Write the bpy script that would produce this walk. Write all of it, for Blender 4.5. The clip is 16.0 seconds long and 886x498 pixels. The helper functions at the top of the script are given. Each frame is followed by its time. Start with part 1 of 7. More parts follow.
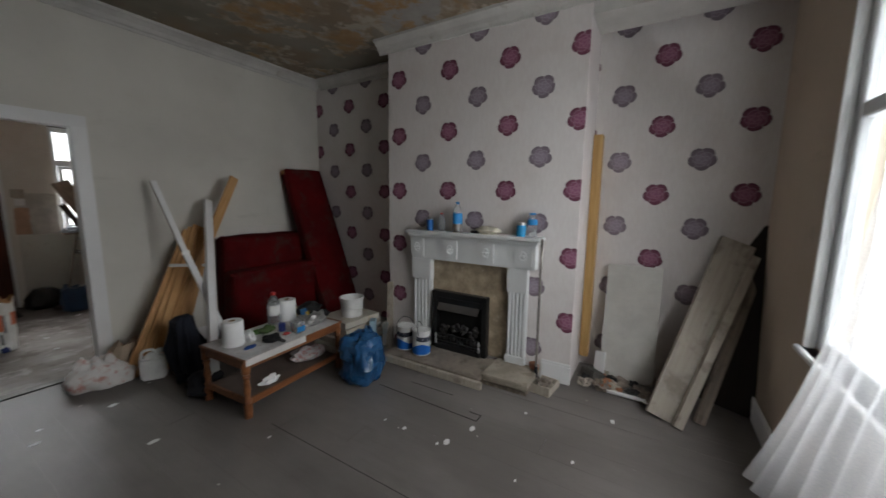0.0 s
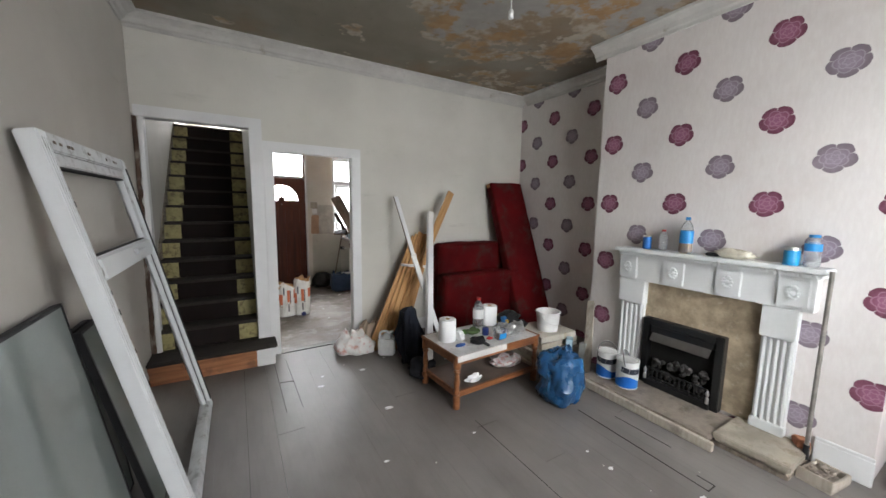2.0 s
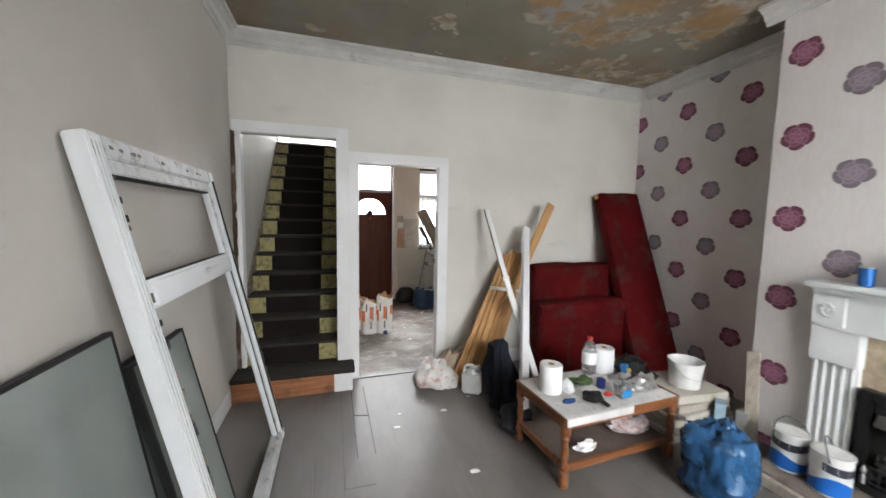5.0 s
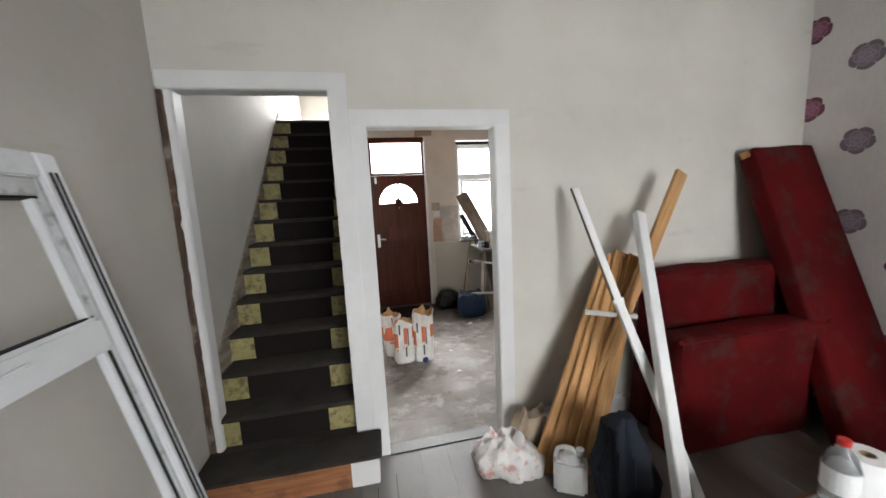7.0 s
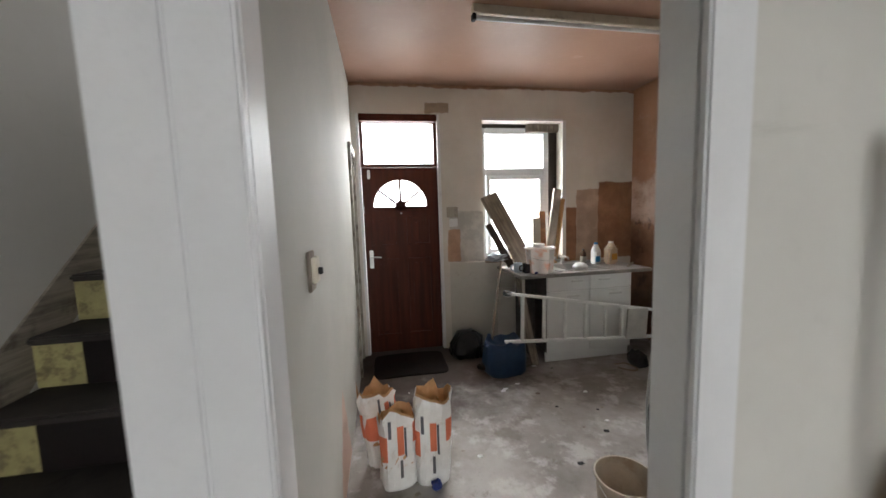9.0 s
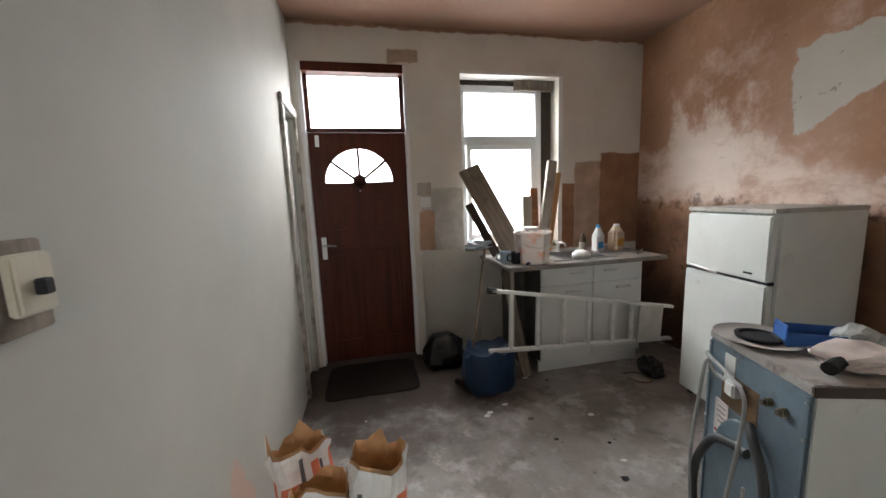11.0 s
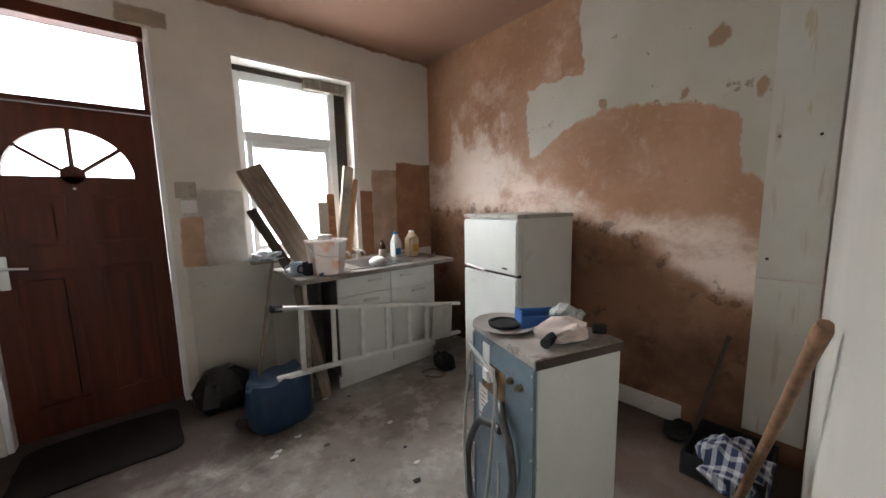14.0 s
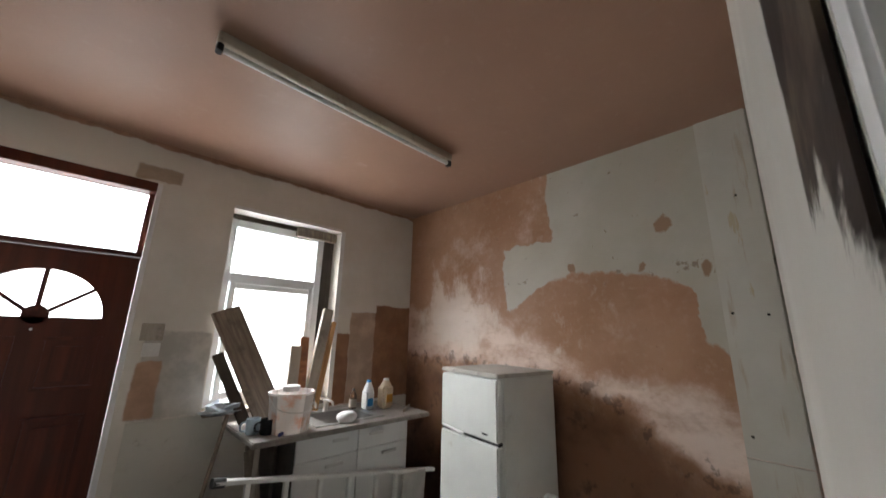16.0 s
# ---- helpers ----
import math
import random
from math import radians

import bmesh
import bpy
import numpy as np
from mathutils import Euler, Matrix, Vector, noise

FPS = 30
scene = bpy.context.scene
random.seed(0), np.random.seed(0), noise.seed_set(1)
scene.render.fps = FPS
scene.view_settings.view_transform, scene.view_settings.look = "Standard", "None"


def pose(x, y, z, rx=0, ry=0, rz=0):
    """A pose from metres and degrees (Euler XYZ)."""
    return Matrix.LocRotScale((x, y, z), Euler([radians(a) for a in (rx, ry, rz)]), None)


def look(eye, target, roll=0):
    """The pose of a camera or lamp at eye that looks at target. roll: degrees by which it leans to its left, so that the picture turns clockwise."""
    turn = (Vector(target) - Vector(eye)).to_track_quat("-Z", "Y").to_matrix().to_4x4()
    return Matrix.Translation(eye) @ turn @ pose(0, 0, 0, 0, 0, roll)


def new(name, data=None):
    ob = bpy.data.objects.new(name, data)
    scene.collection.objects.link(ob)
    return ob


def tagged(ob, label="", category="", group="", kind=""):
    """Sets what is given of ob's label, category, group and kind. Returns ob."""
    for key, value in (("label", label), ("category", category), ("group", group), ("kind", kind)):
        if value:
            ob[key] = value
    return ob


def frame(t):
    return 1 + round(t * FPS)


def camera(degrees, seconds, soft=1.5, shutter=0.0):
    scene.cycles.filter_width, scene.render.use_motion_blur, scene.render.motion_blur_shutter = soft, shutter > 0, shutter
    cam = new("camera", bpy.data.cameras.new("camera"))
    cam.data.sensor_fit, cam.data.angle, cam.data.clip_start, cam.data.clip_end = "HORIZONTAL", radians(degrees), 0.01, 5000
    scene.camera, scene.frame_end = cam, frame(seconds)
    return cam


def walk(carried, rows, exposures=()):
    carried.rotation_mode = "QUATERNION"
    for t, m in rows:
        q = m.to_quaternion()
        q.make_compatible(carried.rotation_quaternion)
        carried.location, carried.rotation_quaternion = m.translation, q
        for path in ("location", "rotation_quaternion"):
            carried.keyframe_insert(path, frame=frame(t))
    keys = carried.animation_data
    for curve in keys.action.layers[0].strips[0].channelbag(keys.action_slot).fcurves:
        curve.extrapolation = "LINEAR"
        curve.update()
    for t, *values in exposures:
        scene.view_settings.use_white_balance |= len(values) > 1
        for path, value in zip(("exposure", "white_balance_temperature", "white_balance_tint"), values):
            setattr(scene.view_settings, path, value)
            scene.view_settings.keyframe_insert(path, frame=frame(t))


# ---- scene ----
cam = camera(103.1, 16.0, shutter=0.35)

PATH = [
    (0, (0.833, -3.957, 1.48), (2.535, -2.943, 1.203), 0.7),
    (0.5, (0.801, -3.912, 1.489), (2.313, -2.627, 1.238), 0.7),
    (1, (0.749, -3.862, 1.501), (2.106, -2.413, 1.261), 0.8),
    (1.5, (0.718, -3.828, 1.511), (1.906, -2.237, 1.269), 1.1),
    (2, (0.693, -3.799, 1.519), (1.699, -2.088, 1.276), 0.9),
    (2.5, (0.69, -3.805, 1.517), (1.669, -2.078, 1.273), 0.9),
    (3, (0.694, -3.8, 1.513), (1.666, -2.072, 1.253), 1.0),
    (3.5, (0.697, -3.78, 1.505), (1.651, -2.051, 1.191), 1.1),
    (4, (0.693, -3.729, 1.508), (1.631, -1.986, 1.221), 1.3),
    (4.5, (0.737, -3.584, 1.498), (1.538, -1.771, 1.225), 0.3),
    (5, (0.823, -3.312, 1.524), (1.405, -1.406, 1.349), 1.1),
    (5.2, (0.836, -3.219, 1.554), (1.368, -1.304, 1.332), 0.8),
    (7.5, (1.075, -1.699, 1.582), (1.445, 0.243, 1.28), -2.9),
    (8, (1.121, -1.316, 1.563), (1.52, 0.609, 1.198), -2.5),
    (8.3, (1.166, -1.115, 1.557), (1.511, 0.833, 1.267), -2.3),
    (8.5, (1.19, -0.92, 1.578), (1.511, 1.029, 1.264), -1.9),
    (9, (1.205, -0.566, 1.486), (1.543, 1.394, 1.284), -1.9),
    (9.2, (1.225, -0.442, 1.486), (1.572, 1.518, 1.285), -3.5),
    (11.5, (1.512, 0.113, 1.379), (1.987, 2.032, 1.074), -0.8),
    (12, (1.558, 0.121, 1.363), (2.224, 1.979, 1.042), -0.2),
    (12.5, (1.613, 0.141, 1.352), (2.487, 1.91, 1.026), -0.0),
    (13, (1.643, 0.137, 1.361), (2.743, 1.779, 1.055), -0.2),
    (13.5, (1.686, 0.135, 1.365), (2.92, 1.687, 1.105), -0.1),
    (14, (1.7, 0.13, 1.367), (2.989, 1.638, 1.113), -1.1),
    (14.5, (1.696, 0.133, 1.367), (2.987, 1.641, 1.123), -1.0),
    (15, (1.693, 0.13, 1.394), (3.024, 1.615, 1.23), -0.6),
    (15.5, (1.679, 0.122, 1.456), (3.063, 1.554, 1.644), 0.4),
    (16, (1.669, 0.11, 1.526), (3.018, 1.511, 1.991), 1.2),
]
EXPOSURES = [(0, -1.62), (0.5, -0.95), (1.0, -0.56), (1.5, -0.37), (2.0, -0.2), (3.5, -0.02), (5.2, 0.24), (7.5, 0.16), (9.0, -0.2), (11.5, -0.42), (12.5, -0.44), (14.5, -0.16), (15.3, -0.3), (16, -0.5)]
walk(cam, [(t, look(eye, target, roll)) for t, eye, target, roll in PATH], EXPOSURES)
KITCHEN_W, FRONT_W = 320.0, 285.0


# ---------------------------------------------------------------- world, sun, large lights
world = bpy.data.worlds.new("world")
scene.world = world
world.use_nodes = True
wn = world.node_tree.nodes
sky = wn.new("ShaderNodeTexSky")
sky.sky_type, sky.sun_disc, sky.sun_elevation, sky.sun_rotation = "NISHITA", False, radians(40), radians(150)
sky.dust_density, sky.air_density, sky.ozone_density = 4.0, 1.0, 1.0
wn["Background"].inputs["Strength"].default_value = 0.12
world.node_tree.links.new(sky.outputs[0], wn["Background"].inputs["Color"])

sun = new("sun", bpy.data.lights.new("sun", "SUN"))
sun.data.energy, sun.data.angle, sun.data.color = 0.8, radians(15), (1.0, 0.97, 0.93)
sun.rotation_euler = (radians(50), 0, radians(150))


def daylight_lamp(name, eye, target, w, h, watts, colour):
    """Area lamp that stands in for daylight."""
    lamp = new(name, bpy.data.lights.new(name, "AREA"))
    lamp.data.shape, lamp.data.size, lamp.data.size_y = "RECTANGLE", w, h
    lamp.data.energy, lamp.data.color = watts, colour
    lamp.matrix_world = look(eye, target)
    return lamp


daylight_lamp("daylight_kitchen", (2.15, 3.50, 1.72), (2.15, 0, 1.72), 2.5, 1.8, KITCHEN_W * 0.46, (0.955, 0.975, 1.0))
daylight_lamp("skylight_kitchen", (2.15, 4.15, 3.25), (2.35, 1.6, 0.4), 3.4, 1.6, KITCHEN_W * 3.9, (0.955, 0.975, 1.0))
# unseen lamp under the closed landing ceiling, added for daylight from upstairs
daylight_lamp("daylight_landing", (0.42, 2.3, 5.05), (0.42, 2.2, 0), 0.6, 2.2, 7.0, (1.0, 0.98, 0.95))
daylight_lamp("daylight_front", (2.35, -4.84, 1.61), (2.35, 0, 1.61), 1.78, 1.68, FRONT_W * 0.33, (0.945, 0.97, 0.995))
daylight_lamp("skylight_front", (2.25, -5.75, 3.1), (2.25, -2.6, 0.3), 3.0, 1.6, FRONT_W * 1.4, (0.945, 0.97, 0.995))


# ---------------------------------------------------------------- node helpers
class Mat:
    """A short way to write node materials."""

    def __init__(self, name, rough=0.7, metal=0.0, spec=0.4):
        self.m = bpy.data.materials.new(name)
        self.m.use_nodes = True
        self.t = self.m.node_tree
        self.b = self.t.nodes["Principled BSDF"]
        self.b.inputs["Roughness"].default_value = rough
        self.b.inputs["Metallic"].default_value = metal
        self.b.inputs["Specular IOR Level"].default_value = spec
        self.tc = self.t.nodes.new("ShaderNodeTexCoord").outputs["Object"]

    def put(self, socket, v):
        if isinstance(v, bpy.types.NodeSocket):
            self.t.links.new(v, socket)
        elif isinstance(v, (tuple, list)) and socket.type == "RGBA":
            socket.default_value = (*v[:3], 1)
        else:
            socket.default_value = v

    def math(self, op, a, b=0.0, c=0.0, clamp=False):
        n = self.t.nodes.new("ShaderNodeMath")
        n.operation, n.use_clamp = op, clamp
        for i, v in enumerate((a, b, c)):
            self.put(n.inputs[i], v)
        return n.outputs[0]

    def xyz(self, v=None):
        n = self.t.nodes.new("ShaderNodeSeparateXYZ")
        self.put(n.inputs[0], v or self.tc)
        return n.outputs

    def vec(self, x, y, z):
        n = self.t.nodes.new("ShaderNodeCombineXYZ")
        for i, v in enumerate((x, y, z)):
            self.put(n.inputs[i], v)
        return n.outputs[0]

    def noise(self, scale, detail=4.0, rough=0.55, v=None, stretch=None, offset=None):
        src = v or self.tc
        if stretch or offset is not None:
            n = self.t.nodes.new("ShaderNodeMapping")
            self.put(n.inputs[0], src)
            if stretch:
                n.inputs["Scale"].default_value = stretch
            if offset is not None:
                self.put(n.inputs["Location"], offset)
            src = n.outputs[0]
        n = self.t.nodes.new("ShaderNodeTexNoise")
        self.put(n.inputs["Vector"], src)
        n.inputs["Scale"].default_value, n.inputs["Detail"].default_value, n.inputs["Roughness"].default_value = scale, detail, rough
        return n.outputs[0]

    def step(self, x, lo, hi):
        n = self.t.nodes.new("ShaderNodeMapRange")
        n.interpolation_type = "SMOOTHSTEP"
        self.put(n.inputs["Value"], x)
        self.put(n.inputs["From Min"], lo)
        self.put(n.inputs["From Max"], hi)
        return n.outputs[0]

    def mix(self, f, a, b):
        n = self.t.nodes.new("ShaderNodeMix")
        n.data_type = "RGBA"
        self.put(n.inputs[0], f)
        self.put(n.inputs[6], a)
        self.put(n.inputs[7], b)
        return n.outputs[2]

    def rand(self):
        return self.t.nodes.new("ShaderNodeObjectInfo").outputs["Random"]

    def bump(self, h, strength=0.2, dist=0.01):
        n = self.t.nodes.new("ShaderNodeBump")
        n.inputs["Strength"].default_value, n.inputs["Distance"].default_value = strength, dist
        self.put(n.inputs["Height"], h)
        self.put(self.b.inputs["Normal"], n.outputs[0])

    def col(self, c):
        self.put(self.b.inputs["Base Color"], c)
        return self.m

    def rough(self, v):
        self.put(self.b.inputs["Roughness"], v)


def shade(c, k):
    return tuple(min(1.0, v * k) for v in c)


def plain(name, c, rough=0.6, metal=0.0, var=0.18, scale=5.0, dirt=None, much=0.5, bump=0.15, fine=90.0, spec=0.4, stretch=None, alpha=None, trans=0.0):
    """Paint, plastic, metal or cloth with two scales of variation, some dirt and fine relief."""
    m = Mat(name, rough, metal, spec)
    off = m.math("MULTIPLY", m.rand(), 17.0)
    n1 = m.noise(scale, 5, 0.6, stretch=stretch, offset=off)
    n2 = m.noise(fine, 3, 0.5, stretch=stretch, offset=off)
    c1 = m.mix(m.step(n1, 0.3, 0.7), shade(c, 1 - var), shade(c, 1 + var * 0.6))
    c1 = m.mix(m.math("MULTIPLY", m.step(n2, 0.45, 0.75), 0.25), c1, shade(c, 1 - 1.4 * var))
    if dirt:
        n3 = m.noise(scale * 1.9, 7, 0.68, offset=off)
        c1 = m.mix(m.math("MULTIPLY", m.step(n3, 1.02 - 0.5 * much - 0.1, 1.12 - 0.5 * much), 0.8), c1, dirt)
    m.rough(m.math("ADD", rough - 0.08, m.math("MULTIPLY", n1, 0.16)))
    m.bump(m.math("ADD", m.math("MULTIPLY", n1, 0.6), m.math("MULTIPLY", n2, 0.4)), bump, 0.004)
    m.col(c1)
    if trans:
        m.b.inputs["Transmission Weight"].default_value = trans
    if alpha is not None:
        m.b.inputs["Alpha"].default_value = alpha
    return m.m


def wood(name, c, dark, rough=0.55, along="x", scale=3.0, spec=0.4, dirt=None):
    m = Mat(name, rough, 0, spec)
    st = {"x": (1, 14, 14), "y": (14, 1, 14), "z": (14, 14, 1)}[along]
    off = m.math("MULTIPLY", m.rand(), 23.0)
    g = m.noise(scale, 6, 0.6, stretch=st, offset=off)
    k = m.noise(scale * 0.8, 2, 0.5, offset=off)
    c1 = m.mix(m.step(g, 0.32, 0.68), dark, c)
    c1 = m.mix(m.math("MULTIPLY", m.step(k, 0.45, 0.7), 0.45), c1, shade(c, 0.7))
    c1 = m.mix(m.math("MULTIPLY", m.rand(), 0.25), c1, shade(c, 0.75))
    if dirt:
        c1 = m.mix(m.math("MULTIPLY", m.step(m.noise(6, 6, 0.65, offset=off), 0.5, 0.66), 0.7), c1, dirt)
    m.bump(g, 0.2, 0.003)
    return m.col(c1)


def wallpaper(name, y0, z0, hy=0.56, vz=0.525):
    """Off-white paper with alternating rows of printed five-petalled roses."""
    m = Mat(name, 0.75, 0, 0.25)
    _, y, z = m.xyz()
    warp = m.noise(9, 2)
    y = m.math("ADD", y, m.math("MULTIPLY", m.math("SUBTRACT", warp, 0.5), 0.02))
    R = 0.087

    def rose(a0, b0):
        a = m.math("DIVIDE", m.math("SUBTRACT", y, y0 + a0), hy)
        b = m.math("DIVIDE", m.math("SUBTRACT", z, z0 + b0), vz)
        dy = m.math("MULTIPLY", m.math("SUBTRACT", m.math("ROUND", a), a), hy)
        dz = m.math("MULTIPLY", m.math("SUBTRACT", b, m.math("ROUND", b)), vz * 1.06)
        r = m.math("SQRT", m.math("ADD", m.math("MULTIPLY", dy, dy), m.math("MULTIPLY", dz, dz)))
        r = m.math("ADD", r, m.math("MULTIPLY", m.math("SUBTRACT", m.noise(26, 3), 0.5), 0.012))
        th = m.math("ADD", m.math("ARCTAN2", dz, dy), math.pi / 2)

        def petals(shift):
            return m.math("ABSOLUTE", m.math("COSINE", m.math("MULTIPLY_ADD", th, 2.5, shift)))

        q = petals(0.0)
        edge = m.math("MULTIPLY_ADD", m.math("POWER", q, 0.6), 0.19 * R, 0.86 * R)
        mask = m.math("SUBTRACT", 1.0, m.step(m.math("SUBTRACT", r, edge), -0.0015, 0.0015))
        gap = m.math("MULTIPLY", m.math("SUBTRACT", 1.0, m.step(q, 0.02, 0.15)), m.step(r, 0.66 * R, 0.84 * R))
        mask = m.math("MULTIPLY", mask, m.math("SUBTRACT", 1.0, m.math("MULTIPLY", gap, 0.55)))
        line = 0.0
        for base, wave, shift in ((0.56, 0.16, 0.8), (0.34, 0.14, 2.0), (0.15, 0.10, 0.3)):
            far = m.math("ABSOLUTE", m.math("SUBTRACT", r, m.math("MULTIPLY_ADD", petals(shift), wave * R, base * R)))
            line = m.math("MAXIMUM", line, m.math("SUBTRACT", 1.0, m.step(far, 0.001, 0.0055)))
        return mask, line, m.step(r, 0.25 * R, 0.95 * R)

    paper_n = m.noise(60, 4, 0.6, stretch=(1, 1, 0.3))
    stain = m.noise(1.6, 6, 0.62)
    paper = m.mix(m.step(paper_n, 0.3, 0.75), (0.655, 0.615, 0.60), (0.70, 0.665, 0.65))
    paper = m.mix(m.math("MULTIPLY", m.step(stain, 0.45, 0.75), 0.4), paper, (0.55, 0.475, 0.44))
    for (a0, b0, flower, dark, lines) in ((0, 0, (0.27, 0.105, 0.17), (0.135, 0.04, 0.066), (0.42, 0.245, 0.32)), (hy / 2, vz / 2, (0.285, 0.235, 0.285), (0.185, 0.145, 0.172), (0.41, 0.365, 0.41))):
        mask, line, out = rose(a0, b0)
        ink = m.mix(out, flower, dark)
        ink = m.mix(m.math("MULTIPLY", m.step(m.noise(45, 4, 0.6), 0.4, 0.7), 0.35), ink, shade(flower, 0.85))
        ink = m.mix(m.math("MULTIPLY", line, 0.5), ink, lines)
        paper = m.mix(mask, paper, ink)
    m.bump(m.math("ADD", paper_n, m.math("MULTIPLY", stain, 2.0)), 0.12, 0.003)
    return m.col(paper)


def scuffed_wall(name, c, stain, patch=None, rough=0.8, bare=None):
    """Painted plaster with broad unevenness, scuffs and a few bare spots."""
    m = Mat(name, rough, 0, 0.25)
    n1, n2, n3 = m.noise(1.1, 5, 0.55), m.noise(14, 6, 0.65), m.noise(3.1, 8, 0.7)
    c1 = m.mix(m.step(n1, 0.35, 0.7), shade(c, 0.92), shade(c, 1.04))
    c1 = m.mix(m.math("MULTIPLY", m.step(n2, 0.55, 0.75), 0.18), c1, stain)
    c1 = m.mix(m.math("MULTIPLY", m.step(n3, 0.66, 0.72), 0.6), c1, stain)
    if patch:
        c1 = m.mix(m.step(n3, 0.735, 0.745), c1, patch)
    if bare:
        # a wedge of bare plaster where the paint came away
        y, z = m.xyz()[1:]
        up = m.math("MULTIPLY_ADD", m.math("ABSOLUTE", m.math("SUBTRACT", y, bare[0])), 2.0, z)
        up = m.math("ADD", up, m.math("MULTIPLY", m.math("SUBTRACT", n2, 0.5), 0.25))
        c1 = m.mix(m.math("SUBTRACT", 1.0, m.step(up, bare[1] - 0.02, bare[1] + 0.02)), c1, bare[2])
    scrape = m.noise(2.2, 7, 0.7, stretch=(0.5, 0.5, 2.6), offset=(4, 2, 9))
    c1 = m.mix(m.math("MULTIPLY", m.step(scrape, 0.60, 0.74), 0.35), c1, shade(stain, 0.85))
    m.bump(m.math("ADD", m.math("MULTIPLY", n1, 2.0), m.math("MULTIPLY", n2, 0.5)), 0.18, 0.01)
    return m.col(c1)


def run_stained(name):
    """White board with tan water runs and dirt specks."""
    m = Mat(name, 0.6, 0, 0.3)
    n1, run = m.noise(2.0, 5), m.noise(5, 6, 0.6, stretch=(1, 2.4, 0.28), offset=(3, 0, 1))
    c = m.mix(m.step(n1, 0.35, 0.7), (0.47, 0.445, 0.385), (0.55, 0.53, 0.475))
    c = m.mix(m.math("MULTIPLY", m.step(run, 0.58, 0.66), 0.55), c, (0.38, 0.285, 0.19))
    c = m.mix(m.math("MULTIPLY", m.step(m.noise(4, 6, 0.6, stretch=(1, 2, 0.4), offset=(8, 2, 5)), 0.66, 0.70), 0.6), c, (0.42, 0.31, 0.15))
    c = m.mix(m.step(m.noise(16, 6, 0.7), 0.70, 0.72), c, (0.12, 0.09, 0.07))
    m.bump(m.math("ADD", n1, run), 0.2, 0.006)
    return m.col(c)


def peeling_ceiling():
    """Dull olive-grey paint, flaking to beige and bare orange plaster over the middle of the room."""
    m = Mat("peeling_ceiling", 0.8, 0, 0.2)
    x, y, z = m.xyz()
    a = m.math("DIVIDE", m.math("SUBTRACT", x, 2.95), 1.35)
    b = m.math("DIVIDE", m.math("SUBTRACT", y, -2.15), 1.5)
    near = m.math("SUBTRACT", 1.0, m.math("SQRT", m.math("ADD", m.math("MULTIPLY", a, a), m.math("MULTIPLY", b, b))), clamp=True)
    n = m.noise(1.25, 7, 0.58, offset=(0.4, 0.2, 0))
    fine = m.noise(7.5, 7, 0.62)
    k = m.math("ADD", m.math("MULTIPLY_ADD", fine, 0.22, n), m.math("MULTIPLY", near, 0.36))
    paint = m.mix(m.step(m.noise(1.1, 5), 0.35, 0.7), (0.20, 0.178, 0.138), (0.27, 0.245, 0.205))
    damp = m.step(m.noise(1.5, 5, 0.5, offset=(3, 1, 0)), 0.5, 0.68)
    paint = m.mix(m.math("MULTIPLY", damp, 0.55), paint, (0.24, 0.155, 0.085))
    paint = m.mix(m.math("MULTIPLY", m.step(m.noise(18, 4), 0.7, 0.74), 0.6), paint, (0.10, 0.085, 0.06))
    flake = m.mix(m.step(fine, 0.4, 0.62), (0.27, 0.205, 0.14), (0.42, 0.365, 0.30))
    grey = m.mix(m.step(fine, 0.35, 0.7), (0.30, 0.28, 0.26), (0.35, 0.33, 0.305))
    tan = m.mix(m.step(fine, 0.3, 0.7), (0.30, 0.18, 0.085), (0.37, 0.245, 0.135))
    c = m.mix(m.step(k, 0.70, 0.725), paint, flake)
    c = m.mix(m.step(k, 0.79, 0.82), c, grey)
    c = m.mix(m.math("MULTIPLY", m.step(m.noise(1.7, 6, 0.6, offset=(5, 3, 0)), 0.50, 0.54), m.step(k, 0.72, 0.78)), c, tan)
    m.bump(m.math("ADD", m.step(k, 0.69, 0.73), m.math("MULTIPLY", fine, 0.5)), 0.5, 0.006)
    return m.col(c)


def tide(m, y, points):
    """Height of a wavering line along the wall, in metres."""
    n = m.t.nodes.new("ShaderNodeFloatCurve")
    n.mapping.curves[0].points[0].location = (0.0, points[0][1])
    n.mapping.curves[0].points[1].location = (1.0, points[-1][1])
    for a, b in points:
        n.mapping.curves[0].points.new(a, b)
    n.mapping.update()
    m.put(n.inputs["Value"], m.math("DIVIDE", y, 3.14))
    return m.math("MULTIPLY", n.outputs[0], 3.0)


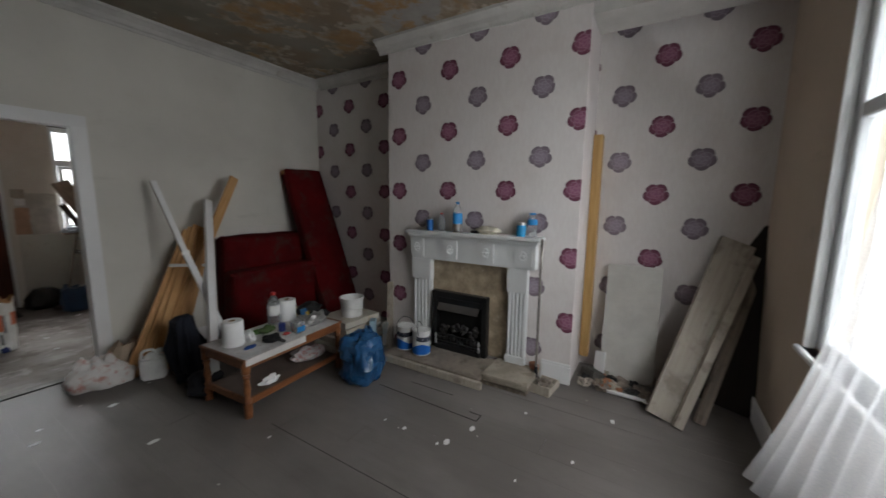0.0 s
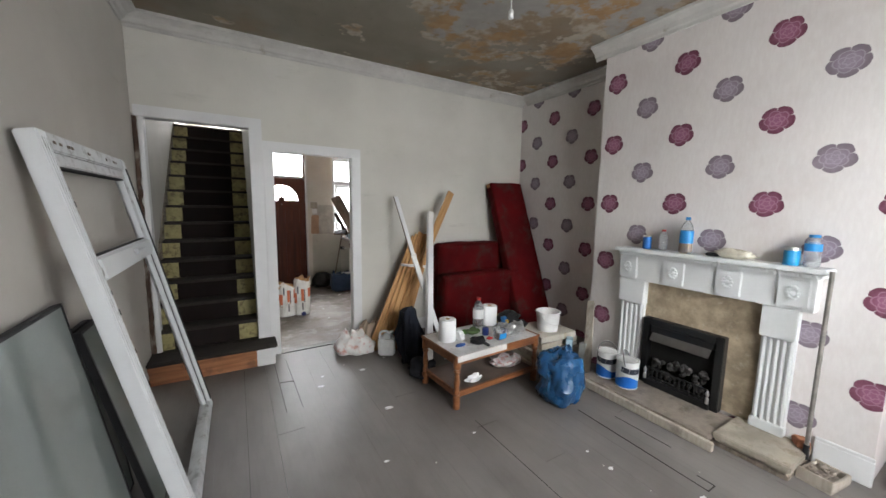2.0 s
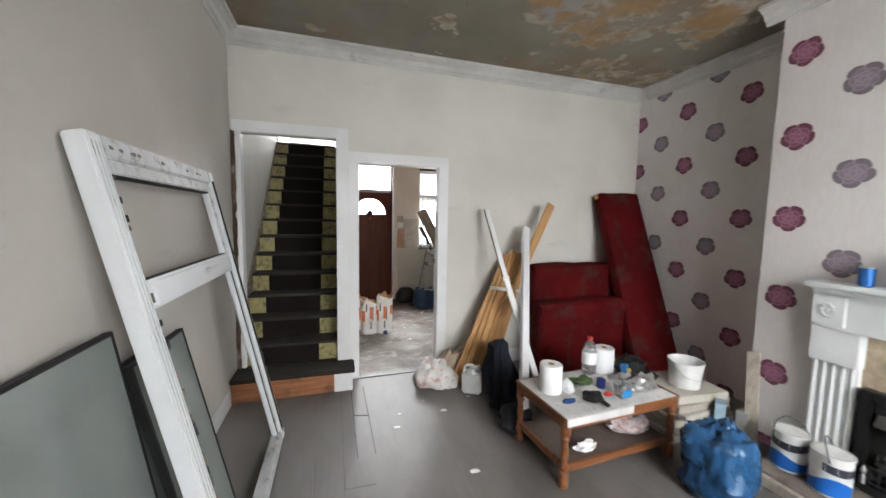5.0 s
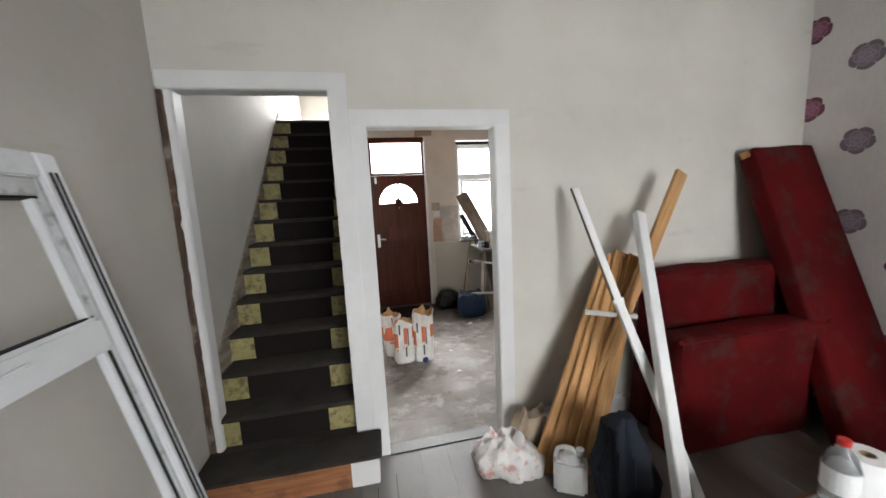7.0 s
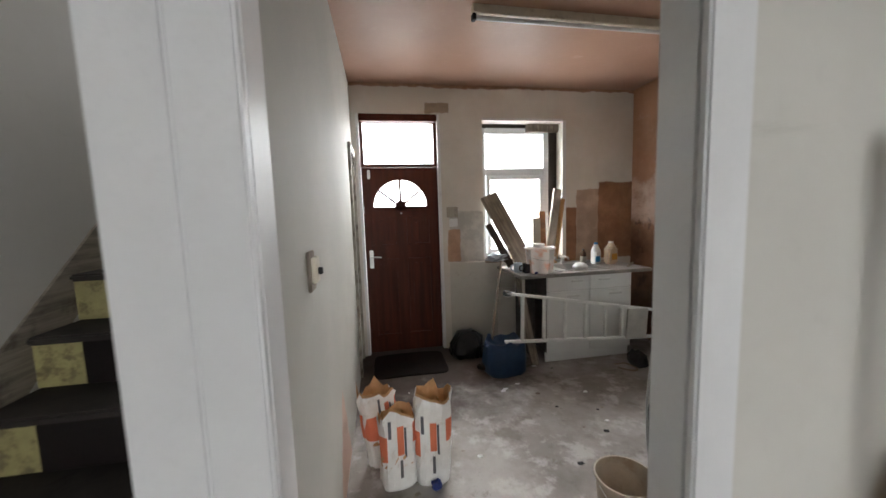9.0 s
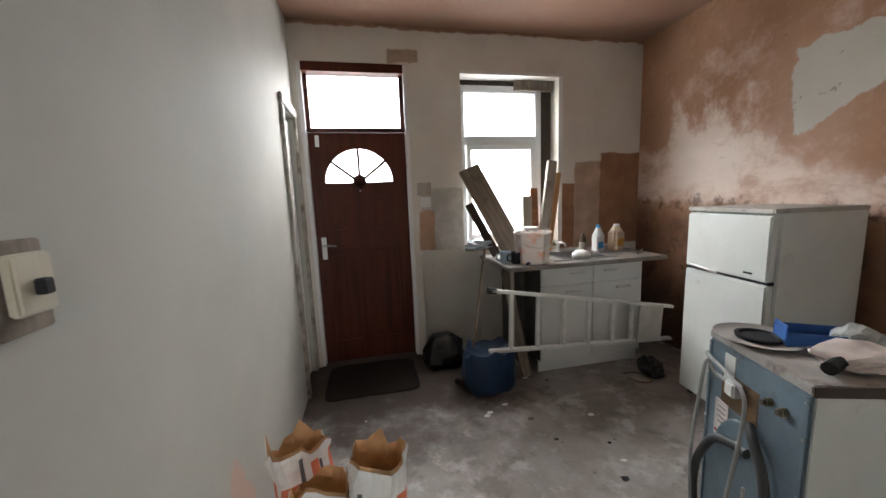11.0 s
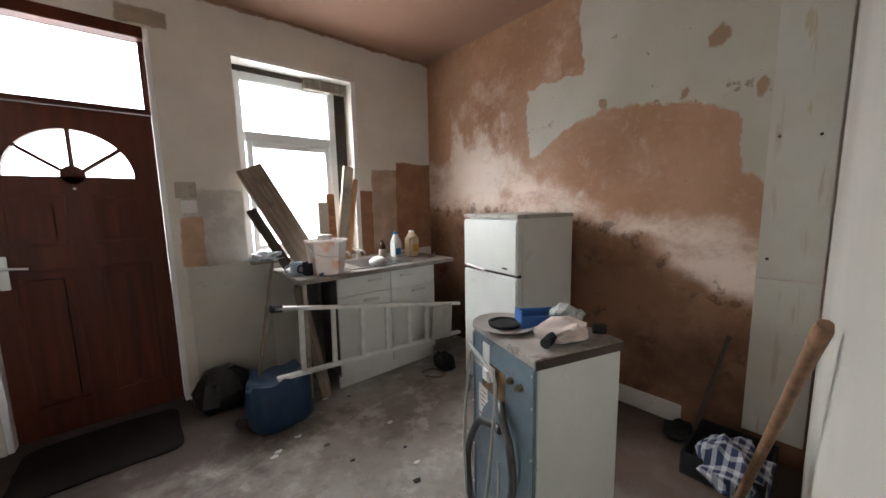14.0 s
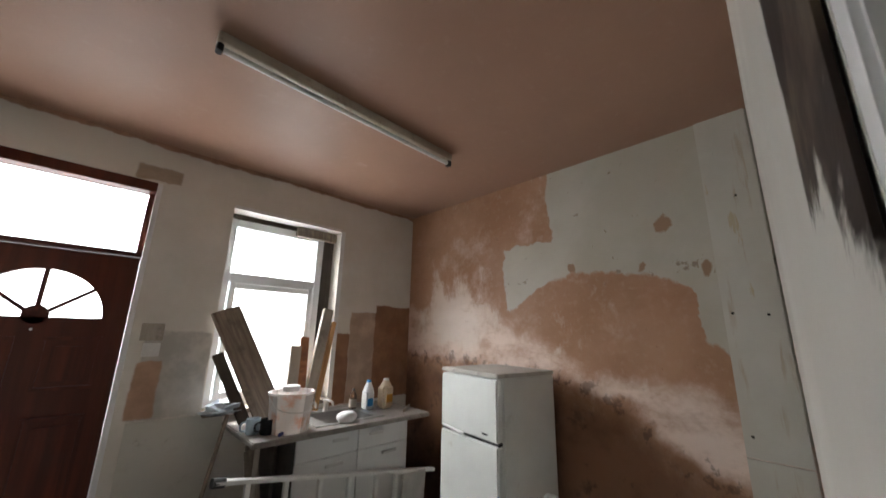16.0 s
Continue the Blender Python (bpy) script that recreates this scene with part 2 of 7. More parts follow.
def damp_plaster():
    """Kitchen party wall: bare brown plaster, salts, damp and what is left of white paint."""
    m = Mat("damp_plaster", 0.62, 0, 0.35)
    x, y, z = m.xyz()
    w1, w2 = m.noise(3.2, 7, 0.66), m.noise(3.2, 7, 0.66, offset=(7, 3, 1))
    yy = m.math("ADD", y, m.math("MULTIPLY", m.math("SUBTRACT", w1, 0.5), 0.16))
    zz = m.math("ADD", z, m.math("MULTIPLY", m.math("SUBTRACT", w2, 0.5), 0.22))
    curve = m.t.nodes.new("ShaderNodeFloatCurve")
    pts = curve.mapping.curves[0].points
    for px, pz in ((0.14, 0.48), (0.175, 0.50), (0.185, 0.60), (0.29, 0.645), (0.41, 0.655), (0.5, 0.625), (0.6, 0.58)):
        pts.new(px, pz)
    curve.mapping.update()
    m.put(curve.inputs["Value"], m.math("DIVIDE", yy, 3.14))
    zb = m.math("MULTIPLY", curve.outputs[0], 3.0)
    above = m.step(m.math("SUBTRACT", zz, zb), -0.012, 0.012)
    left = m.math("SUBTRACT", 1.0, m.step(yy, 1.425, 1.44))
    mid = m.math("MULTIPLY", m.math("SUBTRACT", 1.0, m.step(yy, 1.865, 1.88)), m.math("SUBTRACT", 1.0, m.step(zz, 2.225, 2.24)))
    white = m.math("MULTIPLY", above, m.math("MAXIMUM", left, mid))
    big = m.noise(1.5, 7, 0.62)
    brown = m.mix(m.step(big, 0.34, 0.66), (0.33, 0.175, 0.098), (0.42, 0.24, 0.148))
    brown = m.mix(m.math("MULTIPLY", m.step(m.noise(22, 5, 0.6), 0.5, 0.75), 0.35), brown, (0.5, 0.33, 0.24))
    # salts left in a band by the rising damp, wet brown plaster under it
    salt_n = m.noise(2.6, 9, 0.68, stretch=(1, 0.8, 1.5), offset=(2, 9, 4))
    warp = m.math("MULTIPLY", m.math("SUBTRACT", m.noise(2.4, 8, 0.64, offset=(9, 2, 6)), 0.5), 0.55)
    zw = m.math("ADD", z, warp)
    wet_line = tide(m, y, ((0.13, 0.27), (0.22, 0.29), (0.30, 0.36), (0.41, 0.405), (0.5, 0.415), (0.9, 0.44)))
    salt_line = tide(m, y, ((0.14, 0.40), (0.26, 0.42), (0.36, 0.445), (0.49, 0.50), (0.7, 0.60), (0.9, 0.60)))
    over = m.step(m.math("SUBTRACT", zw, wet_line), -0.05, 0.07)
    under = m.step(m.math("SUBTRACT", salt_line, zw), -0.03, 0.14)
    salt = m.math("MULTIPLY", m.math("MULTIPLY", over, under), m.math("MULTIPLY_ADD", m.step(salt_n, 0.36, 0.58), 0.75, 0.25))
    c = m.mix(m.math("MULTIPLY", salt, 0.92), brown, (0.76, 0.62, 0.54))
    # pale patch near the window: scuffs, and reflected window light put into the colour
    ca, cb = m.math("DIVIDE", m.math("SUBTRACT", y, 2.45), 0.62), m.math("DIVIDE", m.math("SUBTRACT", z, 1.72), 0.55)
    worn = m.math("SUBTRACT", 1.0, m.math("SQRT", m.math("ADD", m.math("MULTIPLY", ca, ca), m.math("MULTIPLY", cb, cb))), clamp=True)
    sheen_streak = m.noise(3.0, 8, 0.66, stretch=(1, 1.3, 0.85), offset=(4, 0, 7))
    c = m.mix(m.math("MULTIPLY", m.step(m.math("MULTIPLY_ADD", worn, 0.42, sheen_streak), 0.57, 0.76), 0.8), c, (0.72, 0.62, 0.55))
    smear = m.noise(2.0, 8, 0.7, stretch=(1, 0.7, 1.9), offset=(1, 6, 2))
    c = m.mix(m.math("MULTIPLY", m.step(smear, 0.57, 0.66), 0.4), c, (0.30, 0.155, 0.085))
    haze = m.step(m.noise(2.0, 9, 0.7, offset=(6, 5, 4)), 0.54, 0.70)
    c = m.mix(m.math("MULTIPLY", haze, 0.5), c, (0.66, 0.52, 0.44))
    wet_n = m.noise(1.5, 8, 0.62, offset=(5, 1, 8))
    wet = m.mix(m.step(wet_n, 0.38, 0.60), (0.10, 0.048, 0.027), (0.235, 0.12, 0.07))
    wet = m.mix(m.math("MULTIPLY", m.step(m.noise(5.5, 8, 0.7, offset=(3, 1, 2)), 0.56, 0.66), 0.7), wet, (0.06, 0.03, 0.02))
    c = m.mix(m.math("SUBTRACT", 1.0, m.step(m.math("SUBTRACT", zw, wet_line), -0.26, 0.05)), c, wet)
    # black mould flecks along the tide line
    tide_near = m.math("SUBTRACT", 1.0, m.math("ABSOLUTE", m.math("DIVIDE", m.math("SUBTRACT", z, m.math("SUBTRACT", wet_line, 0.02)), 0.16)), clamp=True)
    fleck = m.step(m.math("ADD", m.noise(11, 7, 0.7, offset=(8, 8, 1)), m.math("MULTIPLY", tide_near, 0.16)), 0.65, 0.73)
    c = m.mix(m.math("MULTIPLY", fleck, 0.55), c, (0.05, 0.03, 0.022))
    paint = m.mix(m.step(m.noise(1.4, 5), 0.35, 0.7), (0.43, 0.395, 0.325), (0.52, 0.49, 0.425))
    for py, pz, pr in ((0.677, 2.216, 0.045), (0.80, 1.955, 0.02), (0.48, 1.90, 0.028), (1.28, 2.0, 0.03), (0.62, 1.55, 0.03)):
        dy, dz = m.math("SUBTRACT", yy, py), m.math("MULTIPLY", m.math("SUBTRACT", zz, pz), 0.7)
        near = m.math("SQRT", m.math("ADD", m.math("MULTIPLY", dy, dy), m.math("MULTIPLY", dz, dz)))
        paint = m.mix(m.math("SUBTRACT", 1.0, m.step(near, pr - 0.006, pr + 0.006)), paint, (0.30, 0.19, 0.12))
    row = m.math("SUBTRACT", 1.0, m.math("ABSOLUTE", m.math("DIVIDE", m.math("SUBTRACT", z, 1.92), 0.12)), clamp=True)
    spots = m.step(m.math("ADD", m.noise(11, 6, 0.68, offset=(1, 1, 1)), m.math("MULTIPLY", row, 0.09)), 0.665, 0.68)
    paint = m.mix(spots, paint, (0.28, 0.22, 0.17))
    c = m.mix(white, c, paint)
    m.rough(m.math("SUBTRACT", 0.72, m.math("MULTIPLY", m.step(big, 0.4, 0.65), 0.28)))
    m.bump(m.math("ADD", m.math("ADD", big, m.math("MULTIPLY", white, 0.4)), m.math("MULTIPLY", salt_n, 0.8)), 0.3, 0.012)
    return m.col(c)


def back_wall_paint():
    """White kitchen wall with squares of bare plaster where tiles came off."""
    m = Mat("back_wall_paint", 0.75, 0, 0.25)
    x, y, z = m.xyz()
    w = m.noise(5, 6, 0.65)
    xx = m.math("ADD", x, m.math("MULTIPLY", m.math("SUBTRACT", w, 0.5), 0.06))
    zz = m.math("ADD", z, m.math("MULTIPLY", m.math("SUBTRACT", m.noise(5, 6, 0.65, offset=(3, 3, 3)), 0.5), 0.08))
    n1 = m.noise(1.4, 6, 0.6)
    c = m.mix(m.step(n1, 0.35, 0.7), (0.62, 0.58, 0.52), (0.72, 0.69, 0.64))

    def patch(c, x0, x1, z0, z1, colour):
        f = m.math("MULTIPLY", m.step(xx, x0 - 0.008, x0 + 0.008), m.math("SUBTRACT", 1.0, m.step(xx, x1 - 0.008, x1 + 0.008)))
        f = m.math("MULTIPLY", f, m.math("MULTIPLY", m.step(zz, z0 - 0.008, z0 + 0.008), m.math("SUBTRACT", 1.0, m.step(zz, z1 - 0.008, z1 + 0.008))))
        return m.mix(f, c, m.mix(m.step(m.noise(9, 6, 0.6), 0.35, 0.7), shade(colour, 0.75), colour))

    c = patch(c, 1.92, 2.30, 0.95, 1.50, (0.56, 0.53, 0.48))
    c = patch(c, 1.90, 2.04, 0.96, 1.30, (0.50, 0.32, 0.22))
    c = patch(c, 3.25, 3.40, 0.9, 1.50, (0.33, 0.17, 0.10))
    c = patch(c, 3.40, 3.68, 0.9, 1.70, (0.52, 0.38, 0.29))
    c = patch(c, 3.67, 4.2, 0.9, 1.78, (0.34, 0.18, 0.105))
    c = patch(c, 0.9, 4.2, 2.772, 2.95, (0.40, 0.24, 0.165))
    c = patch(c, 1.70, 1.95, 2.52, 2.62, (0.42, 0.33, 0.25))
    m.bump(m.math("ADD", n1, m.math("MULTIPLY", w, 0.5)), 0.25, 0.01)
    return m.col(c)


def dusty_concrete():
    m = Mat("dusty_concrete", 0.8, 0, 0.3)
    a, b, d = m.noise(1.3, 7, 0.62), m.noise(5, 8, 0.7), m.noise(40, 4, 0.6)
    c = m.mix(m.step(a, 0.35, 0.65), (0.19, 0.165, 0.145), (0.33, 0.305, 0.285))
    c = m.mix(m.math("MULTIPLY", m.step(b, 0.50, 0.62), 0.65), c, (0.44, 0.41, 0.385))
    c = m.mix(m.math("MULTIPLY", m.step(m.noise(3.1, 8, 0.68, offset=(4, 4, 0)), 0.56, 0.64), 0.6), c, (0.13, 0.10, 0.085))
    c = m.mix(m.math("MULTIPLY", m.step(d, 0.55, 0.8), 0.3), c, (0.12, 0.1, 0.09))
    # trodden-in dirt inside the back door, darkened further to paint in the shade there
    x, y, _ = m.xyz()
    u, v = m.math("DIVIDE", m.math("SUBTRACT", x, 1.45), 1.5), m.math("DIVIDE", m.math("SUBTRACT", y, 3.0), 1.45)
    dirt_shade = m.math("SUBTRACT", 1.0, m.math("SQRT", m.math("ADD", m.math("MULTIPLY", u, u), m.math("MULTIPLY", v, v))), clamp=True)
    dirt_shade = m.step(m.math("ADD", m.math("MULTIPLY", dirt_shade, 0.6), m.math("MULTIPLY", m.noise(3.5, 8, 0.66, offset=(2, 7, 0)), 0.9)), 0.44, 0.78)
    c = m.mix(m.math("MULTIPLY", dirt_shade, 0.88), c, (0.05, 0.033, 0.025))
    u, v = m.math("DIVIDE", m.math("SUBTRACT", x, 3.95), 0.95), m.math("DIVIDE", m.math("SUBTRACT", y, 0.8), 1.25)
    soil = m.math("SUBTRACT", 1.0, m.math("SQRT", m.math("ADD", m.math("MULTIPLY", u, u), m.math("MULTIPLY", v, v))), clamp=True)
    soil = m.step(m.math("ADD", m.math("MULTIPLY", soil, 0.9), m.math("MULTIPLY", m.noise(3.0, 8, 0.66, offset=(6, 1, 0)), 0.6)), 0.42, 0.72)
    c = m.mix(m.math("MULTIPLY", soil, 0.85), c, (0.075, 0.042, 0.028))
    m.rough(m.math("MULTIPLY_ADD", a, 0.3, 0.55))
    m.bump(m.math("ADD", b, m.math("MULTIPLY", d, 0.4)), 0.3, 0.006)
    return m.col(c)


def painted_boards():
    """Grey-brown floor paint, worn and splashed."""
    m = Mat("painted_boards", 0.5, 0, 0.4)
    off = m.math("MULTIPLY", m.rand(), 31.0)
    a = m.noise(1.6, 6, 0.6, stretch=(1, 0.5, 1))
    g = m.noise(9, 5, 0.6, stretch=(5, 0.35, 1), offset=off)
    s = m.noise(13, 3, 0.5)
    c = m.mix(m.step(a, 0.35, 0.68), (0.118, 0.106, 0.098), (0.178, 0.163, 0.152))
    c = m.mix(m.math("MULTIPLY", m.step(g, 0.5, 0.72), 0.22), c, (0.10, 0.088, 0.08))
    c = m.mix(m.math("MULTIPLY", m.rand(), 0.06), c, (0.2, 0.18, 0.165))
    c = m.mix(m.step(s, 0.735, 0.75), c, (0.5, 0.47, 0.44))
    m.rough(m.math("MULTIPLY_ADD", a, 0.4, 0.24))
    m.bump(g, 0.18, 0.003)
    return m.col(c)


def stained_wall():
    """Kitchen side of the partition: off-white with damp dark damage beside the doorway."""
    m = Mat("stained_wall", 0.75, 0, 0.25)
    x, y, z = m.xyz()
    n1, n2 = m.noise(1.2, 5), m.noise(4, 8, 0.68)
    c = m.mix(m.step(n1, 0.35, 0.7), (0.48, 0.46, 0.415), (0.56, 0.54, 0.495))
    edge = m.math("ADD", x, m.math("MULTIPLY", m.math("SUBTRACT", n2, 0.5), 0.10))
    hgt = m.math("ADD", z, m.math("MULTIPLY", m.math("SUBTRACT", n2, 0.5), 0.3))
    bad = m.math("MULTIPLY", m.math("SUBTRACT", 1.0, m.step(edge, 1.915, 1.93)), m.math("MULTIPLY", m.step(hgt, 1.56, 1.58), m.math("SUBTRACT", 1.0, m.step(hgt, 1.86, 1.89))))
    c = m.mix(bad, c, m.mix(m.step(m.noise(12, 6), 0.45, 0.62), (0.02, 0.012, 0.009), (0.09, 0.065, 0.045)))
    m.bump(m.math("SUBTRACT", n2, m.math("MULTIPLY", bad, 1.5)), 0.3, 0.01)
    return m.col(c)


WHITE_TRIM = plain("white_gloss_trim", (0.74, 0.74, 0.74), 0.38, var=0.06, scale=2.5, dirt=(0.36, 0.32, 0.27), much=0.52, bump=0.08)
CREAM_WALL = scuffed_wall("cream_wall", (0.63, 0.61, 0.56), (0.45, 0.43, 0.38))
COVING = plain("dingy_coving_paint", (0.53, 0.515, 0.49), 0.7, var=0.12, scale=3.5, dirt=(0.27, 0.22, 0.165), much=0.66, bump=0.25, fine=40)
BEIGE_WALL = scuffed_wall("beige_wall", (0.55, 0.52, 0.48), (0.42, 0.39, 0.35))
FRONT_WALL = scuffed_wall("front_wall_paint", (0.50, 0.42, 0.335), (0.35, 0.30, 0.25))
STAIR_WALL = scuffed_wall("stair_wall_paint", (0.49, 0.465, 0.43), (0.4, 0.37, 0.34), (0.2, 0.14, 0.1))
KITCHEN_SIDE = scuffed_wall("kitchen_side_paint", (0.425, 0.412, 0.37), (0.5, 0.46, 0.42), (0.48, 0.36, 0.3), bare=(1.34, 0.56, (0.50, 0.36, 0.29)))
PAPER_BREAST = wallpaper("rose_wallpaper_breast", -2.308, 2.09)
PAPER_RECESS = wallpaper("rose_wallpaper_recess", -0.585, 2.095)
PAPER_ALCOVE = wallpaper("rose_wallpaper_alcove", -3.955, 2.07)
PAPER_PLAIN = scuffed_wall("plain_wallpaper", (0.67, 0.62, 0.61), (0.5, 0.44, 0.42))
CEIL_L = peeling_ceiling()
CEIL_K = scuffed_wall("pink_plaster_ceiling", (0.345, 0.205, 0.145), (0.46, 0.32, 0.25), rough=0.48)
DAMP = damp_plaster()
BACKWALL = back_wall_paint()
CONCRETE = dusty_concrete()
BOARDS = painted_boards()
STAINED = stained_wall()
DARK_VOID = plain("dark_underfloor", (0.02, 0.017, 0.015), 0.9)
PLASTERBOARD = run_stained("white_panel_board")
UPVC = plain("white_upvc", (0.74, 0.76, 0.78), 0.3, var=0.05, scale=3, dirt=(0.35, 0.34, 0.33), much=0.5, bump=0.05, spec=0.5)
PINE = wood("pine", (0.60, 0.345, 0.15), (0.40, 0.20, 0.075), 0.5, "z")
PINE_BRIGHT = wood("yellow_pine", (0.52, 0.33, 0.13), (0.38, 0.21, 0.07), 0.55, "z")
OLD_WOOD = wood("grey_old_wood", (0.30, 0.25, 0.20), (0.13, 0.10, 0.08), 0.75, "z", dirt=(0.1, 0.08, 0.06))
PALE_WOOD = wood("pale_dirty_wood", (0.47, 0.42, 0.355), (0.37, 0.32, 0.265), 0.7, "z", dirt=(0.2, 0.17, 0.14))
DARK_WOOD = wood("dark_brown_wood", (0.055, 0.036, 0.026), (0.022, 0.014, 0.01), 0.6, "z")
ORANGE_WOOD = wood("bare_orange_board", (0.40, 0.17, 0.075), (0.22, 0.085, 0.035), 0.6, "x", dirt=(0.12, 0.06, 0.035))
TEAK = wood("teak_stain", (0.27, 0.105, 0.04), (0.14, 0.05, 0.018), 0.4, "x")
DOOR_RED = wood("red_brown_door_stain", (0.088, 0.018, 0.0065), (0.043, 0.0085, 0.0036), 0.5, "z", scale=1.2, spec=0.22)
RED_CLOTH = plain("dark_red_upholstery", (0.08, 0.0025, 0.0035), 0.85, var=0.3, scale=2.5, dirt=(0.052, 0.026, 0.022), much=0.86, bump=0.3, fine=160, spec=0.12)
CHROME = plain("worn_metal", (0.55, 0.54, 0.52), 0.35, 1.0, var=0.1)
BLACK = plain("black_iron", (0.012, 0.012, 0.012), 0.35, 0.0, var=0.3, spec=0.5)
BLACK_MATT = plain("black_rubber", (0.014, 0.014, 0.015), 0.7, var=0.3)
GLASS = plain("window_glass", (0.98, 1.0, 0.99), 0.02, var=0.0, bump=0.0, trans=1.0, spec=0.5)
SEALED_GLASS = plain("grey_sealed_unit", (0.30, 0.335, 0.32), 0.06, var=0.08, scale=1.5, bump=0.0, trans=0.25, spec=0.6)
CLEAR_PLASTIC = plain("clear_plastic", (0.9, 0.93, 0.95), 0.12, var=0.02, bump=0.03, trans=0.85)

# ---------------------------------------------------------------- mesh helpers
def block(bm, lo, hi, m=None, bevel=0.0):
    """A box between two corners, with bevelled edges if asked, turned by m."""
    r = bmesh.ops.create_cube(bm, size=1.0)
    vs = r["verts"]
    c = [(a + b) / 2 for a, b in zip(lo, hi)]
    s = [abs(b - a) for a, b in zip(lo, hi)]
    for v in vs:
        v.co = Vector([c[i] + v.co[i] * s[i] for i in range(3)])
    if bevel:
        es = list({e for v in vs for e in v.link_edges})
        out = bmesh.ops.bevel(bm, geom=es, offset=bevel, segments=2, affect="EDGES", clamp_overlap=True)
        vs = list({v for f in out["faces"] for v in f.verts} | {v for v in vs if v.is_valid})
    if m is not None:
        for v in vs:
            v.co = m @ v.co
    return vs


def axes(p0, p1, side=None):
    """A frame whose z runs from p0 to p1 and whose x follows side."""
    p0, p1 = Vector(p0), Vector(p1)
    d = (p1 - p0).normalized()
    s = Vector(side) if side else (Vector((0, 0, 1)) if abs(d.z) < 0.9 else Vector((1, 0, 0)))
    s = (s - d * s.dot(d)).normalized()
    n = d.cross(s)
    return Matrix(((s.x, n.x, d.x, p0.x), (s.y, n.y, d.y, p0.y), (s.z, n.z, d.z, p0.z), (0, 0, 0, 1))), (p1 - p0).length


def beam(bm, p0, p1, w, t, side=None, bevel=0.003):
    m, ln = axes(p0, p1, side)
    return block(bm, (-w / 2, -t / 2, 0), (w / 2, t / 2, ln), m, bevel)


def ring_skin(bm, rings, cap0=True, cap1=True):
    """Skin a list of closed rings of points."""
    vv = [[bm.verts.new(p) for p in ring] for ring in rings]
    n = len(vv[0])
    for a, b in zip(vv, vv[1:]):
        for i in range(n):
            bm.faces.new((a[i], a[(i + 1) % n], b[(i + 1) % n], b[i]))
    if cap0:
        bm.faces.new(list(reversed(vv[0])))
    if cap1:
        bm.faces.new(vv[-1])
    return vv


def lathe(bm, profile, seg=20, m=None, cap0=True, cap1=True):
    """Turned shape: (radius, height) pairs round z."""
    m = m or Matrix()
    ring_skin(bm, [[m @ Vector((r * math.cos(a), r * math.sin(a), z)) for a in [2 * math.pi * i / seg for i in range(seg)]] for r, z in profile], cap0, cap1)


def rod(bm, p0, p1, r0, r1=None, seg=12):
    m, ln = axes(p0, p1)
    lathe(bm, [(r0, 0), (r0 if r1 is None else r1, ln)], seg, m)


def pipe(bm, pts, r, seg=8, smooth=6):
    """A bent tube through points."""
    pts = [Vector(p) for p in pts]
    path = []
    ext = [2 * pts[0] - pts[1]] + pts + [2 * pts[-1] - pts[-2]]
    for i in range(1, len(ext) - 2):
        a, b, c, d = ext[i - 1:i + 3]
        for k in range(smooth):
            t = k / smooth
            path.append(0.5 * ((2 * b) + (c - a) * t + (2 * a - 5 * b + 4 * c - d) * t * t + (3 * b - a - 3 * c + d) * t ** 3))
    path.append(pts[-1])
    rings, up = [], Vector((0.13, 0.31, 0.94))
    for i, p in enumerate(path):
        d = (path[min(i + 1, len(path) - 1)] - path[max(i - 1, 0)]).normalized()
        s = d.cross(up).normalized()
        n = s.cross(d)
        rings.append([p + r * (math.cos(a) * s + math.sin(a) * n) for a in [2 * math.pi * j / seg for j in range(seg)]])
    ring_skin(bm, rings)


def sack(bm, prof, ax, ay, seed, amp=0.02, seg=40, freq=7.0, tilt=(0, 0), cap1=True, spiky=0.0, square=3.0, fall=0.8):
    """A limp, creased bag: (size, height) profile, half-widths ax and ay, creases of depth amp."""
    rings = []
    zmax = max(z for _, z in prof)
    for k, z in prof:
        ring = []
        for i in range(seg):
            a = 2 * math.pi * i / seg
            c, s = math.cos(a), math.sin(a)
            q = (abs(c) ** square + abs(s) ** square) ** (-1 / square)
            p = Vector((ax * k * c * q, ay * k * s * q, z))
            f = Vector((p.x * freq + seed, p.y * freq, p.z * freq * fall))
            d = (noise.noise(f) + 0.6 * abs(noise.noise(f * 2.3)) + 0.35 * noise.noise(f * 5.1)) * amp * min(1.0, k + 0.15)
            p += Vector((c, s, 0.4 * noise.noise(f * 1.7))) * d
            if spiky and z > 0.86 * zmax:
                p.z += spiky * (z / zmax - 0.86) / 0.14 * noise.noise(Vector((c * 1.7 + seed, s * 1.7, 0)))
            p.x += tilt[0] * z
            p.y += tilt[1] * z
            ring.append(p)
        rings.append(ring)
    ring_skin(bm, rings, True, cap1)


